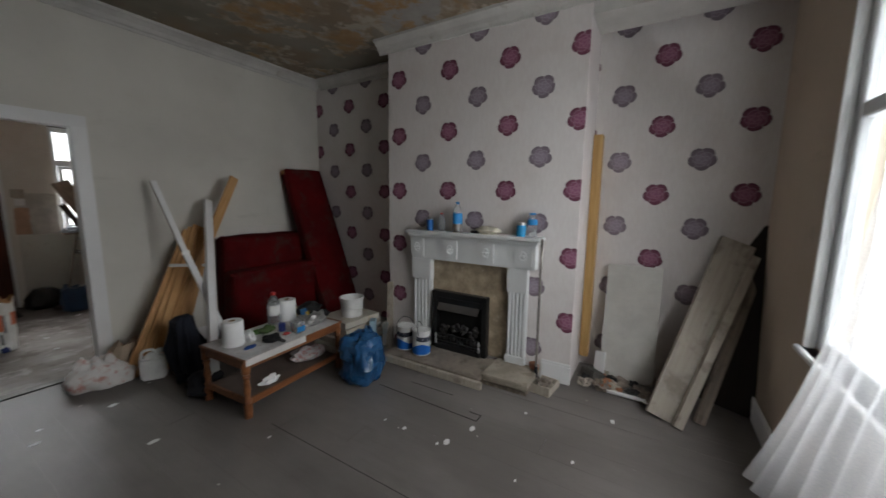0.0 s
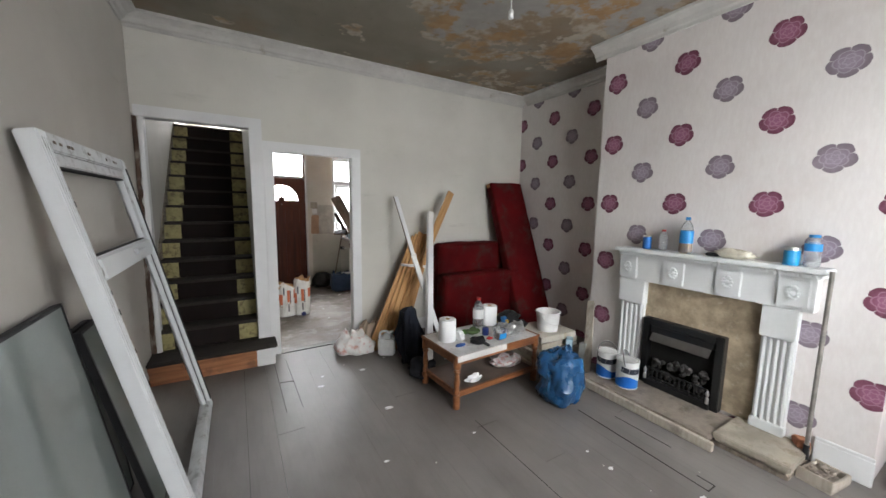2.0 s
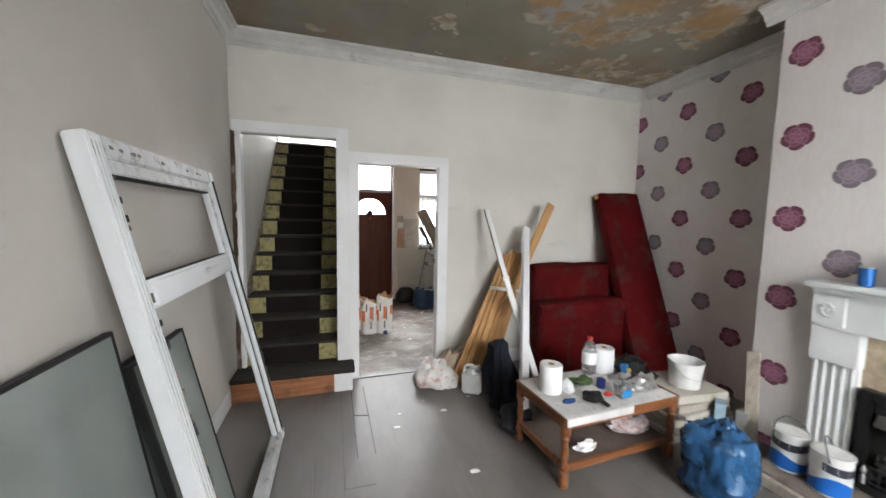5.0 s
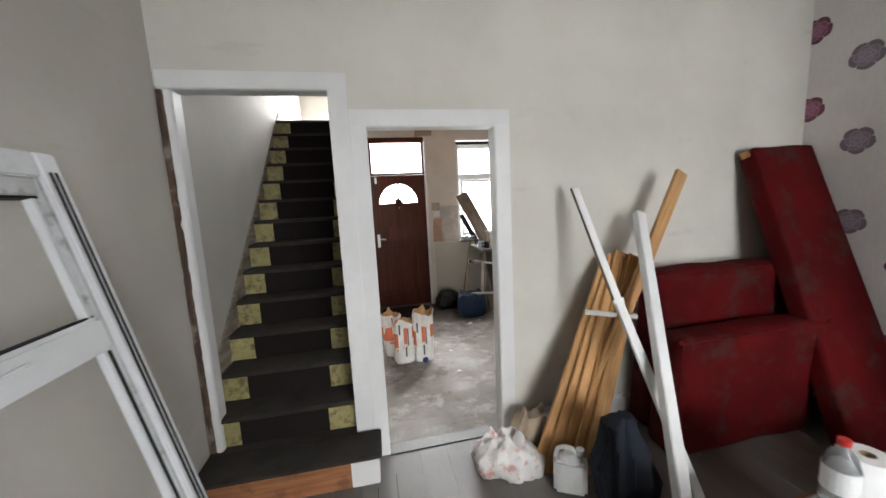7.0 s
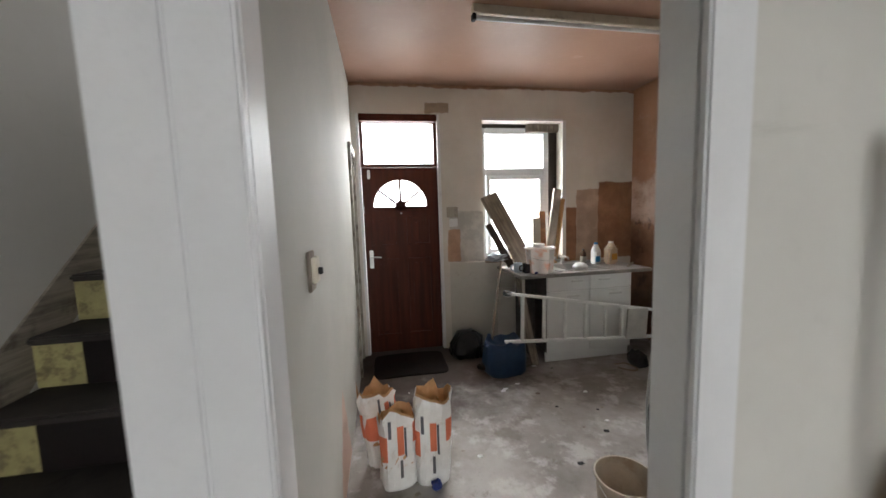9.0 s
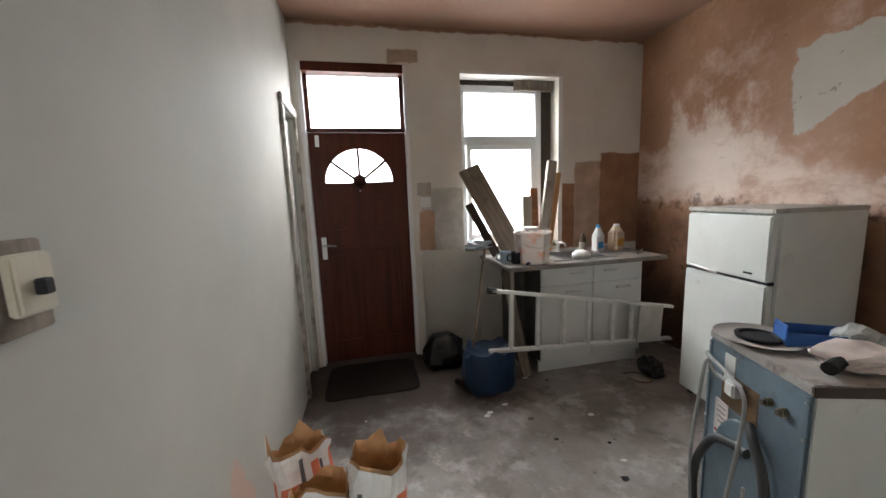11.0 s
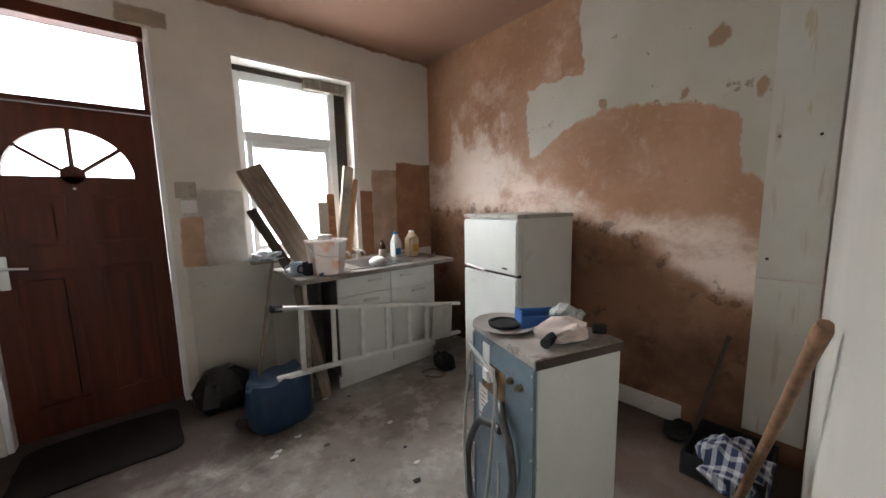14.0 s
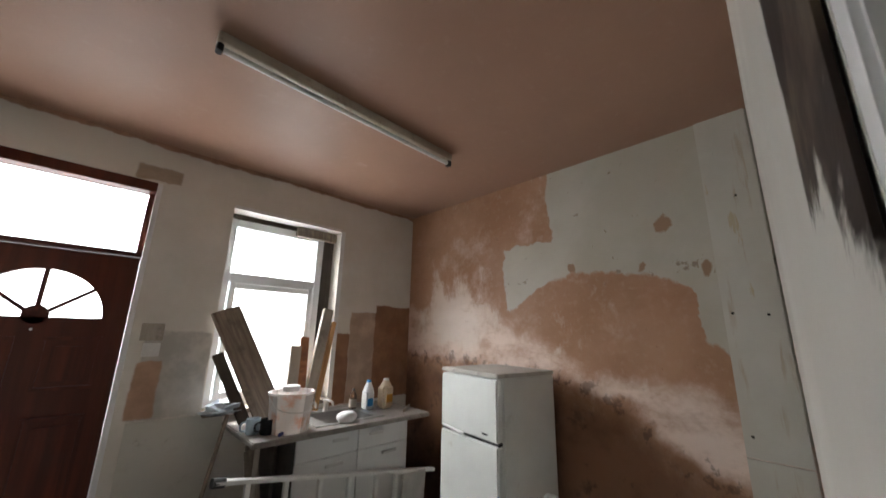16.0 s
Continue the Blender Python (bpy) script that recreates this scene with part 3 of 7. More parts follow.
def paper_bag(bm, h, ax, ay, seed, rim=0.06, flare=1.15, size=1.0, z0=0.0, tilt=(0, 0), base=True, seg=22):
    """An open paper sack: hard creases, a torn and bent rim."""
    rr = random.Random(seed)
    tear = [1.3 * noise.noise(Vector((1.6 * math.cos(6.283 * i / seg), 1.6 * math.sin(6.283 * i / seg), seed * 3.1))) + 0.3 * rr.uniform(-1, 1) + (0.9 if i in (seed % seg, (seed * 5 + 3) % seg) else 0.0) for i in range(seg)]
    bend = [rr.uniform(0.94, flare) for _ in range(seg)]
    rings = []
    for u in (0.0, 0.05, 0.22, 0.4, 0.58, 0.74, 0.87, 1.0):
        z = z0 + (h - z0) * u
        ring = []
        for i in range(seg):
            a = 2 * math.pi * i / seg
            c, s = math.cos(a), math.sin(a)
            q = (abs(c) ** 3.5 + abs(s) ** 3.5) ** (-1 / 3.5)
            k = size * (0.9 if u == 0 else 1.0 + 0.03 * math.sin(u * 5 + seed))
            up = max(0.0, (z / h - 0.7) / 0.3)
            k *= 1 + (bend[i] - 1) * up * up
            f = Vector((c * 2.2 + seed, s * 2.2, z * 7))
            d = 1 + 0.13 * noise.noise(f) - 0.13 * abs(noise.noise(f * 2.1))
            zz = z + (rim * tear[i] * up if up > 0 else 0)
            ring.append(Vector((ax * k * c * q * d + tilt[0] * z, ay * k * s * q * d + tilt[1] * z, zz)))
        rings.append(ring)
    ring_skin(bm, rings, base, False)


def sheet(bm, nx, ny, fn):
    """A grid of points fn(u, v)."""
    g = [[bm.verts.new(fn(i / nx, j / ny)) for i in range(nx + 1)] for j in range(ny + 1)]
    for j in range(ny):
        for i in range(nx):
            bm.faces.new((g[j][i], g[j][i + 1], g[j + 1][i + 1], g[j + 1][i]))


def mesh_of(name, bm, mats, smooth=False):
    bmesh.ops.recalc_face_normals(bm, faces=bm.faces)
    me = bpy.data.meshes.new(name)
    bm.to_mesh(me)
    bm.free()
    for m in mats if isinstance(mats, (list, tuple)) else [mats]:
        me.materials.append(m)
    if smooth:
        me.shade_smooth()
        me.set_sharp_from_angle(angle=radians(40))
    return me


def part(name, bm, material, parent, label="", smooth=False):
    ob = new(name, mesh_of(name, bm, material, smooth))
    ob.parent = parent
    if label:
        ob["label"] = label
    return ob


def solo(name, bm, material, label, category, group="", smooth=False, at=None, kind=""):
    """A thing that is one mesh."""
    ob = new(name, mesh_of(name, bm, material, smooth))
    if at is not None:
        ob.matrix_world = at
    return tagged(ob, label, category, group, kind)


def thing(name, at, label, category, group="", kind=""):
    ob = new(name)
    ob.empty_display_size = 0.05
    ob.matrix_world = at
    return tagged(ob, label, category, group, kind)


def boxes(name, lst, material, label, bevel=0.0, category="wall"):
    bm = bmesh.new()
    for lo, hi in lst:
        block(bm, lo, hi, None, bevel)
    return solo(name, bm, material, label, category, kind="structure")


def B():
    return bmesh.new()


def piece(name, lo, hi, material, parent, bevel=0.003, label="", m=None):
    bm = B()
    block(bm, lo, hi, m, bevel)
    return part(name, bm, material, parent, label)


ID = Matrix()
W, FRONT, CEIL, KCEIL = 4.16, -4.66, 2.985, 2.80
BX, BY0, BY1 = 3.675, -3.47, -1.62            # chimney breast: face, ends
PT = 0.094                                    # thickness of the partition
KL, KR, KB = 0.95, 4.10, 3.14                 # kitchen: side walls, back wall
S0, S1, SH = 0.075, 0.83, 2.20                # stair opening
D0, D1, DH = 1.024, 1.775, 2.007              # kitchen doorway

# ---------------------------------------------------------------- living room shell
boxes("wall_left", [((-0.2, FRONT - 0.3, -0.15), (0, 0.0, CEIL + 0.1))], BEIGE_WALL, "greyish beige painted plaster wall, scuffed")
boxes("wall_partition", [((0, 0, SH + 0.02), (S1 + 0.02, PT, CEIL)), ((0, 0, 0), (S0 - 0.02, PT, SH)), ((S1 + 0.02, 0, 0), (D0 - 0.02, PT, CEIL)),
                         ((D0 - 0.02, 0, DH + 0.02), (D1 + 0.02, PT, CEIL)), ((D1 + 0.02, 0, 0), (W + 0.2, PT, CEIL))],
      CREAM_WALL, "pale cream plaster partition wall with two doorways")
boxes("wall_recess", [((W, BY1 - 0.5, -0.15), (W + 0.2, 0, CEIL))], PAPER_RECESS, "recess wall in faded rose-printed wallpaper")
boxes("wall_alcove", [((W, FRONT - 0.3, -0.15), (W + 0.2, BY1 - 0.5, CEIL))], PAPER_ALCOVE, "alcove wall in faded rose-printed wallpaper")
bm = B()
block(bm, (BX, BY0, 0), (W + 0.02, BY1, CEIL))
breast = solo("wall_chimney_breast", bm, [PAPER_BREAST, PAPER_PLAIN], "chimney breast papered with purple and grey roses", "wall", kind="structure")
for p in breast.data.polygons:
    p.material_index = 0 if p.normal.x < -0.5 else 1
WX0, WX1, WZ0, WZ1 = 1.45, 3.25, 0.76, 2.46     # front window
boxes("wall_front", [((0, FRONT - 0.3, -0.15), (WX0, FRONT, CEIL)), ((WX1, FRONT - 0.3, -0.15), (W, FRONT, CEIL)),
                     ((WX0, FRONT - 0.3, -0.15), (WX1, FRONT, WZ0)), ((WX0, FRONT - 0.3, WZ1), (WX1, FRONT, CEIL))], FRONT_WALL, "brownish cream front wall")
boxes("ceiling", [((-0.2, FRONT - 0.3, CEIL), (W + 0.2, 0.12, CEIL + 0.1))], CEIL_L, "dingy ceiling with peeling paint and tan patches", category="ceiling")


def coving(name, p0, p1, inward, seed):
    """Hollow moulding with a slightly wavy lower edge along a wall."""
    bm = B()
    p0, p1, n = Vector(p0), Vector(p1), Vector(inward)
    prof = [(0.0, -0.115), (0.014, -0.115), (0.02, -0.095), (0.036, -0.085), (0.05, -0.055), (0.085, -0.03), (0.105, -0.022), (0.105, 0.0), (0.0, 0.0)]
    rings = []
    for i in range(41):
        c = p0.lerp(p1, i / 40)
        w = 0.006 * noise.noise(Vector((i * 0.7, seed, 0)))
        rings.append([c + n * a + Vector((0, 0, b + (w if b < -0.05 else 0))) for a, b in prof])
    ring_skin(bm, rings)
    return solo(name, bm, COVING, "chipped dingy white plaster coving", "coving", kind="structure")


coving("trim_coving", (0, 0, CEIL), (W, 0, CEIL), (0, -1, 0), 1)
coving("trim_coving_left", (0, FRONT, CEIL), (0, -0.1, CEIL), (1, 0, 0), 2)
coving("trim_coving_recess", (W, BY1, CEIL), (W, -0.1, CEIL), (-1, 0, 0), 3)
coving("trim_coving_breast", (BX, BY0 - 0.1, CEIL), (BX, BY1 + 0.1, CEIL), (-1, 0, 0), 4)
coving("trim_coving_alcove", (W, FRONT, CEIL), (W, BY0, CEIL), (-1, 0, 0), 5)
boxes("ceiling_beam", [((BX + 0.03, FRONT, 2.80), (W - 0.1, BY0 - 0.004, CEIL - 0.004))], COVING, "white boxed-in beam over the alcove", category="beam")


def skirting(name, lo, hi, h=0.13):
    boxes(name, [(lo, (hi[0], hi[1], h - 0.02)), ((lo[0] + 0.002, lo[1] + 0.002, h - 0.02), (hi[0] - 0.002, hi[1] - 0.002, h))], WHITE_TRIM, "scuffed white skirting board", 0.004, "skirting")


skirting("baseboard_partition", (D1 + 0.1, -0.018, 0), (W, -0.002, 0), 0.14)
skirting("baseboard_left", (0.002, FRONT, 0), (0.018, -0.26, 0), 0.14)
skirting("baseboard_breast", (BX - 0.022, BY0 - 0.01, 0), (BX - 0.002, -3.24, 0), 0.17)
skirting("baseboard_front", (0.02, FRONT + 0.002, 0), (W, FRONT + 0.02, 0), 0.16)

# floor of boards
floor = boxes("floor", [((-0.1, FRONT - 0.1, -0.15), (W + 0.1, 0.088, -0.022))], DARK_VOID, "grey-painted bare floorboards, worn and splashed", category="floor")
rng = random.Random(5)
x = 0.0
while x < W:
    w = 0.172
    cuts = [FRONT] + ([rng.uniform(-3.6, -1.2)] if rng.random() < 0.4 else []) + [0.088]
    for a, b in zip(cuts, cuts[1:]):
        bm = B()
        g = 0.0001 + (0.0016 if rng.random() < 0.1 else 0)
        block(bm, (x + g, a + 0.0015, -0.022), (min(x + w, W) - g, b - 0.0015, rng.uniform(-0.0002, 0.0002)), None, 0.0004)
        part("floorboard", bm, BOARDS, floor)
    x += w


# ---------------------------------------------------------------- doorways
def architrave(name, x0, x1, zt, ox0, ox1, ozt, label, left=True, depth=0.094):
    th = thing(name, ID, label, "door frame", kind="structure")
    y0 = -0.024
    if left:
        bm = B(); block(bm, (ox0, y0, 0.0), (x0, 0.0, ozt), None, 0.005)
        part("jamb_moulding", bm, WHITE_TRIM, th)
    bm = B(); block(bm, (x1, y0, 0.0), (ox1, 0.0, ozt), None, 0.005)
    part("jamb_moulding", bm, WHITE_TRIM, th)
    bm = B(); block(bm, (ox0, y0 - 0.002, zt), (ox1, -0.002, ozt), None, 0.005)
    part("head_moulding", bm, WHITE_TRIM, th)
    for a, b in ((x0 - 0.02, x0), (x1, x1 + 0.02)):
        bm = B(); block(bm, (a, 0.0005, 0.0), (b, depth, zt + 0.002), None, 0.002)
        part("lining", bm, WHITE_TRIM, th)
    bm = B(); block(bm, (x0 - 0.02, 0.0005, zt), (x1 + 0.02, depth, zt + 0.02), None, 0.002)
    part("lining_head", bm, WHITE_TRIM, th)
    return th


architrave("door_frame_kitchen", D0, D1, DH, 0.936, 1.871, 2.10, "white gloss door frame, chipped, with no door hung")
st_frame = architrave("door_frame_stairs", S0, S1, SH, 0.018, 0.9352, 2.29, "white gloss door frame to the stairs, stripped on one side", left=False)
bm = B()
rings = []
for k in range(60):
    z = 0.2 + (SH - 0.2) * k / 59
    a, b = 0.004 + 0.008 * abs(noise.noise(Vector((k * 0.6, 1, 0)))), 0.036 + 0.016 * noise.noise(Vector((k * 0.45, 5, 0)))
    d = -0.010 - 0.006 * noise.noise(Vector((k * 0.9, 9, 0)))
    rings.append([(a, 0.0, z), (a, d, z), ((a + b) / 2, d - 0.004, z), (b, d, z), (b, 0.0, z)])
ring_skin(bm, rings)
part("stripped_edge", bm, wood("scraped_brown_edge", (0.13, 0.075, 0.05), (0.035, 0.02, 0.015), 0.85, "z", dirt=(0.34, 0.31, 0.27)), st_frame, "scraped brown bare timber edge")
bm = B(); block(bm, (0.042, -0.016, 0.2), (S0 - 0.002, 0.0, SH), None, 0.004)
part("jamb_moulding", bm, WHITE_TRIM, st_frame)

# ---------------------------------------------------------------- stairs
CARPET = plain("dark_brown_stair_carpet", (0.008, 0.0035, 0.003), 0.95, var=0.3, scale=8, dirt=(0.022, 0.013, 0.011), much=0.55, bump=0.5, fine=220)
YELLOW = plain("yellowed_cream_paint", (0.36, 0.315, 0.14), 0.5, var=0.2, scale=9, dirt=(0.10, 0.07, 0.035), much=0.92, bump=0.2)
TREAD = plain("worn_tread_paint", (0.030, 0.024, 0.020), 0.85, var=0.35, scale=7, dirt=(0.014, 0.010, 0.008), much=0.8)
stairs = thing("stairs", ID, "steep stairs with dark brown carpet runner and yellowed edges", "stairs", kind="structure")
bm = B(); block(bm, (0.004, -0.235, 0), (0.80, -0.02, 0.165), None, 0.004)
part("riser", bm, ORANGE_WOOD, stairs, "bare orange-brown bottom riser")
bm = B(); block(bm, (0.80, -0.24, 0), (0.955, -0.028, 0.165), None, 0.006)
part("riser_end", bm, WHITE_TRIM, stairs, "white-painted end of bottom step")
bm = B(); block(bm, (0.002, -0.262, 0.165), (0.975, -0.03, 0.2), None, 0.008); block(bm, (0.002, -0.03, 0.165), (S1 - 0.002, 0.05, 0.2), None, 0.004)
part("tread", bm, TREAD, stairs)
RISE, GO = 0.183, 0.197
NST = 13
for i in range(NST):
    y, z = 0.03 + GO * i, 0.2 + RISE * i
    bm = B()
    for a, b in ((0.012, 0.165), (0.665, S1 - 0.002)):
        block(bm, (a, y, z), (b, y + 0.03, z + RISE - 0.028), None, 0.002)
    part("riser", bm, YELLOW, stairs)
    bm = B(); block(bm, (0.012, y - 0.022, z + RISE - 0.028), (S1 - 0.002, y + GO + 0.03, z + RISE), None, 0.008)
    part("tread", bm, TREAD, stairs)
    bm = B(); block(bm, (0.163, y - 0.006, z - 0.001), (0.667, y + 0.02, z + RISE - 0.02), None, 0.004)
    part("carpet_riser", bm, CARPET, stairs)
bm = B()
ring_skin(bm, [[(xx, -0.01, 0.2), (xx, 0.03 + GO * NST, 0.2 + RISE * NST), (xx, 0.03 + GO * NST, 0.2 + RISE * NST + 0.14), (xx, -0.01, 0.46)] for xx in (0.001, 0.012)])
part("string_board", bm, wood("scuffed_string", (0.30, 0.26, 0.21), (0.15, 0.12, 0.095), 0.7, "y", dirt=(0.06, 0.04, 0.028)), stairs)
ytop, ztop = 0.03 + GO * NST, 0.2 + RISE * NST
boxes("wall_stair_left", [((-0.2, 0.0, -0.15), (0.0, 4.4, 5.1))], STAIR_WALL, "dim greyish white stair wall")
boxes("wall_stair_right", [((S1, PT, -0.15), (KL, 2.68, KCEIL + 0.1)), ((S1, 2.68, 2.06), (KL, 3.09, KCEIL + 0.1)), ((S1, 3.09, -0.15), (KL, KB + 0.24, KCEIL + 0.1)), ((S1, PT, KCEIL + 0.1), (KL, 4.4, 5.1))], KITCHEN_SIDE, "off-white plaster wall between kitchen and stairs")
boxes("wall_stair_top", [((0.0, 4.2, ztop - 0.3), (S1, 4.4, 5.1))], STAIR_WALL, "dim cream wall at the head of the stairs")
boxes("wall_stair_front", [((-0.2, 0.0, CEIL + 0.1), (S1, 0.12, 5.1))], STAIR_WALL, "wall over the stair doorway")
boxes("ceiling_stairs", [((-0.2, 0.0, 5.1), (KL, 4.4, 5.2))], STAIR_WALL, "landing ceiling", category="ceiling")
boxes("floor_landing", [((0.0, ytop, ztop - 0.12), (S1, 4.2, ztop - 0.002))], TREAD, "landing floor", category="floor")

# ---------------------------------------------------------------- kitchen shell
boxes("floor_kitchen", [((KL - 0.1, 0.089, -0.15), (KR + 0.1, KB + 0.35, -0.002))], CONCRETE, "bare dusty concrete floor, stained and patchy", category="floor")
boxes("wall_kitchen_right", [((KR, PT + 0.001, -0.15), (KR + 0.26, KB + 0.24, KCEIL + 0.1))], DAMP, "bare brown plaster with salts, damp and leftover white paint")
bm = B()
ring_skin(bm, [[(D1 + 0.022, PT + 0.001, zz), (KR, PT + 0.001, zz), (KR, 0.19, zz), (D1 + 0.022, PT + 0.003, zz)] for zz in (-0.01, KCEIL + 0.1)])
solo("wall_kitchen_front", bm, STAINED, "off-white kitchen side of the partition with dark damp damage", "wall", kind="structure")
boxes("wall_kitchen_front_over", [((KL, PT + 0.001, DH + 0.022), (D1 + 0.022, PT + 0.004, KCEIL + 0.1)), ((KL, PT + 0.001, 0), (D0 - 0.022, PT + 0.004, DH + 0.022))], KITCHEN_SIDE, "off-white plaster round the doorway")
KX0, KX1, KZ1 = 1.0, 1.85, 2.505               # back door opening
VX0, VX1, VZ0, VZ1 = 2.305, 3.24, 0.95, 2.45   # kitchen window opening
boxes("wall_kitchen_back", [((KL, KB, -0.15), (KX0, KB + 0.24, KCEIL + 0.1)), ((KX1, KB, -0.15), (VX0, KB + 0.24, KCEIL + 0.1)), ((VX1, KB, -0.15), (KR, KB + 0.24, KCEIL + 0.1)),
                            ((KX0, KB, KZ1), (KX1, KB + 0.24, KCEIL + 0.1)), ((VX0, KB, -0.15), (VX1, KB + 0.24, VZ0)), ((VX0, KB, VZ1), (VX1, KB + 0.24, KCEIL + 0.1))], BACKWALL, "white kitchen wall with squares of bare plaster")
boxes("ceiling_kitchen", [((KL, PT + 0.001, KCEIL), (KR, KB, KCEIL + 0.1))], CEIL_K, "pinkish brown bare plaster ceiling", category="ceiling")
panel_board = boxes("wall_panel_board", [((KR - 0.012, 0.20, 0.12), (KR - 0.001, 0.437, 0.958)), ((KR - 0.012, 0.20, 0.964), (KR - 0.001, 0.437, KCEIL))], PLASTERBOARD, "narrow white wallboards with stains in the corner")
for hy, hz in ((0.398, 1.66), (0.257, 1.65), (0.40, 1.06), (0.30, 2.3)):
    bm = B(); lathe(bm, [(0.007, 0), (0.005, 0.003)], 10, pose(KR - 0.012, hy, hz, 0, -90)); part("screw_hole", bm, DARK_VOID, panel_board, "dark screw hole")
boxes("baseboard_kitchen", [((KR - 0.02, 0.72, 0), (KR - 0.002, 2.45, 0.12))], COVING, "dirty white skirting board", 0.004, "skirting")
boxes("wall_dado_board", [((1.915, KB - 0.012, 0.0), (2.44, KB - 0.001, 0.945))], scuffed_wall("dado_board", (0.58, 0.565, 0.51), (0.27, 0.22, 0.17), (0.16, 0.12, 0.1)), "dirty off-white lower wallboard beside the door")

# ---------------------------------------------------------------- back door
door = thing("door_back", pose(KX0, KB + 0.07, 0), "closed red-brown panelled back door with fan-shaped glass", "door", kind="structure")
LW, LH = KX1 - KX0, 1.98
for a, b in ((0.0, 0.028), (LW - 0.028, LW)):
    piece("frame_post", (a, -0.066, 0), (b, 0.06, KZ1), WHITE_TRIM, door, 0.004)
piece("frame_head", (0.028, -0.066, KZ1 - 0.07), (LW - 0.028, 0.06, KZ1), DOOR_RED, door, 0.004)
piece("transom_bar", (0.028, -0.03, LH), (LW - 0.028, 0.06, LH + 0.03), DOOR_RED, door, 0.004)
bm = B()
block(bm, (0.028, 0.0, 2.01), (0.06, 0.04, KZ1 - 0.07), None, 0.003); block(bm, (LW - 0.06, 0.0, 2.01), (LW - 0.028, 0.04, KZ1 - 0.07), None, 0.003)
part("transom_frame", bm, DOOR_RED, door)
pane = piece("transom_pane", (0.06, 0.015, 2.01), (LW - 0.06, 0.021, KZ1 - 0.07), GLASS, door, 0)
pane.visible_shadow = False
# leaf with a half-round opening
cx, cz, R = 0.418, 1.571, 0.281
x0, x1 = 0.031, LW - 0.031
bm = B()
arc = [(cx + R * math.cos(math.pi * i / 24), cz + R * math.sin(math.pi * i / 24)) for i in range(25)]
for yy in (0.0, 0.042):
    prev = None
    top = [bm.verts.new((min(max(cx + 1.0 * math.cos(math.pi * i / 24), x0), x1), yy, LH - 0.005 if 4 < i < 20 else cz + (LH - 0.005 - cz) * min(1, max(0, math.sin(math.pi * i / 24) * 2))) ) for i in range(25)]
    inn = [bm.verts.new((px, yy, pz)) for px, pz in arc]
    for i in range(24):
        bm.faces.new((top[i], top[i + 1], inn[i + 1], inn[i]))
    lo = [bm.verts.new(p) for p in ((x1, yy, 0.005), (x0, yy, 0.005))]
    bm.faces.new((top[0], inn[0], inn[24], top[24], lo[1], lo[0]))
bm.verts.ensure_lookup_table()
n0 = 25
for i in range(24):
    bm.faces.new((bm.verts[n0 + i], bm.verts[n0 + i + 1], bm.verts[52 + n0 + i + 1], bm.verts[52 + n0 + i]))
bm.faces.new((bm.verts[n0], bm.verts[n0 + 24], bm.verts[52 + n0 + 24], bm.verts[52 + n0]))
leaf = part("leaf", bm, DOOR_RED, door)
for (a, b, c, d) in ((0.11, 0.37, 1.16, 1.46), (0.47, 0.73, 1.16, 1.46), (0.11, 0.37, 0.18, 1.02), (0.47, 0.73, 0.18, 1.02)):
    bm = B()
    block(bm, (a, -0.008, c), (b, 0.004, c + 0.02), None, 0.003); block(bm, (a, -0.008, d - 0.02), (b, 0.004, d), None, 0.003)
    block(bm, (a, -0.008, c + 0.02), (a + 0.02, 0.004, d - 0.02), None, 0.003); block(bm, (b - 0.02, -0.008, c + 0.02), (b, 0.004, d - 0.02), None, 0.003)
    block(bm, (a + 0.05, -0.006, c + 0.05), (b - 0.05, 0.004, d - 0.05), None, 0.005)
    part("panel_moulding", bm, DOOR_RED, leaf)
for ang in (38, 90, 142):
    bm = B()
    a = radians(ang)
    beam(bm, (cx + 0.03 * math.cos(a), 0.021, cz + 0.03 * math.sin(a)), (cx + (R + 0.005) * math.cos(a), 0.021, cz + (R + 0.005) * math.sin(a)), 0.044, 0.02, (0, 1, 0))
    part("glazing_bar", bm, DOOR_RED, leaf)
bm = B(); lathe(bm, [(0.055, -0.02), (0.055, 0.02)], 20, pose(cx, 0.02, cz + 0.012, 90))
part("fan_hub", bm, DOOR_RED, leaf)
bm = B()
f = [bm.verts.new((px, 0.021, pz)) for px, pz in arc]
bm.faces.new(f)
fan = part("fan_pane", bm, GLASS, leaf)
fan.visible_shadow = False
bm = B(); block(bm, (0.068, -0.008, 0.93), (0.108, 0.0, 1.12), None, 0.003)
part("handle_plate", bm, CHROME, leaf, "worn brass-steel handle plate")
bm = B(); pipe(bm, [(0.088, -0.005, 1.05), (0.088, -0.045, 1.05), (0.12, -0.05, 1.052), (0.19, -0.045, 1.045)], 0.008)
part("handle", bm, CHROME, leaf, smooth=True)
bm = B(); block(bm, (0.085, -0.012, 1.865), (0.115, 0, 1.955), None, 0.003)
part("bolt", bm, CHROME, leaf)
bm = B(); lathe(bm, [(0.007, 0), (0.007, 0.012)], 10, pose(cx, 0, 1.50, 90))
part("spyhole", bm, CHROME, leaf)

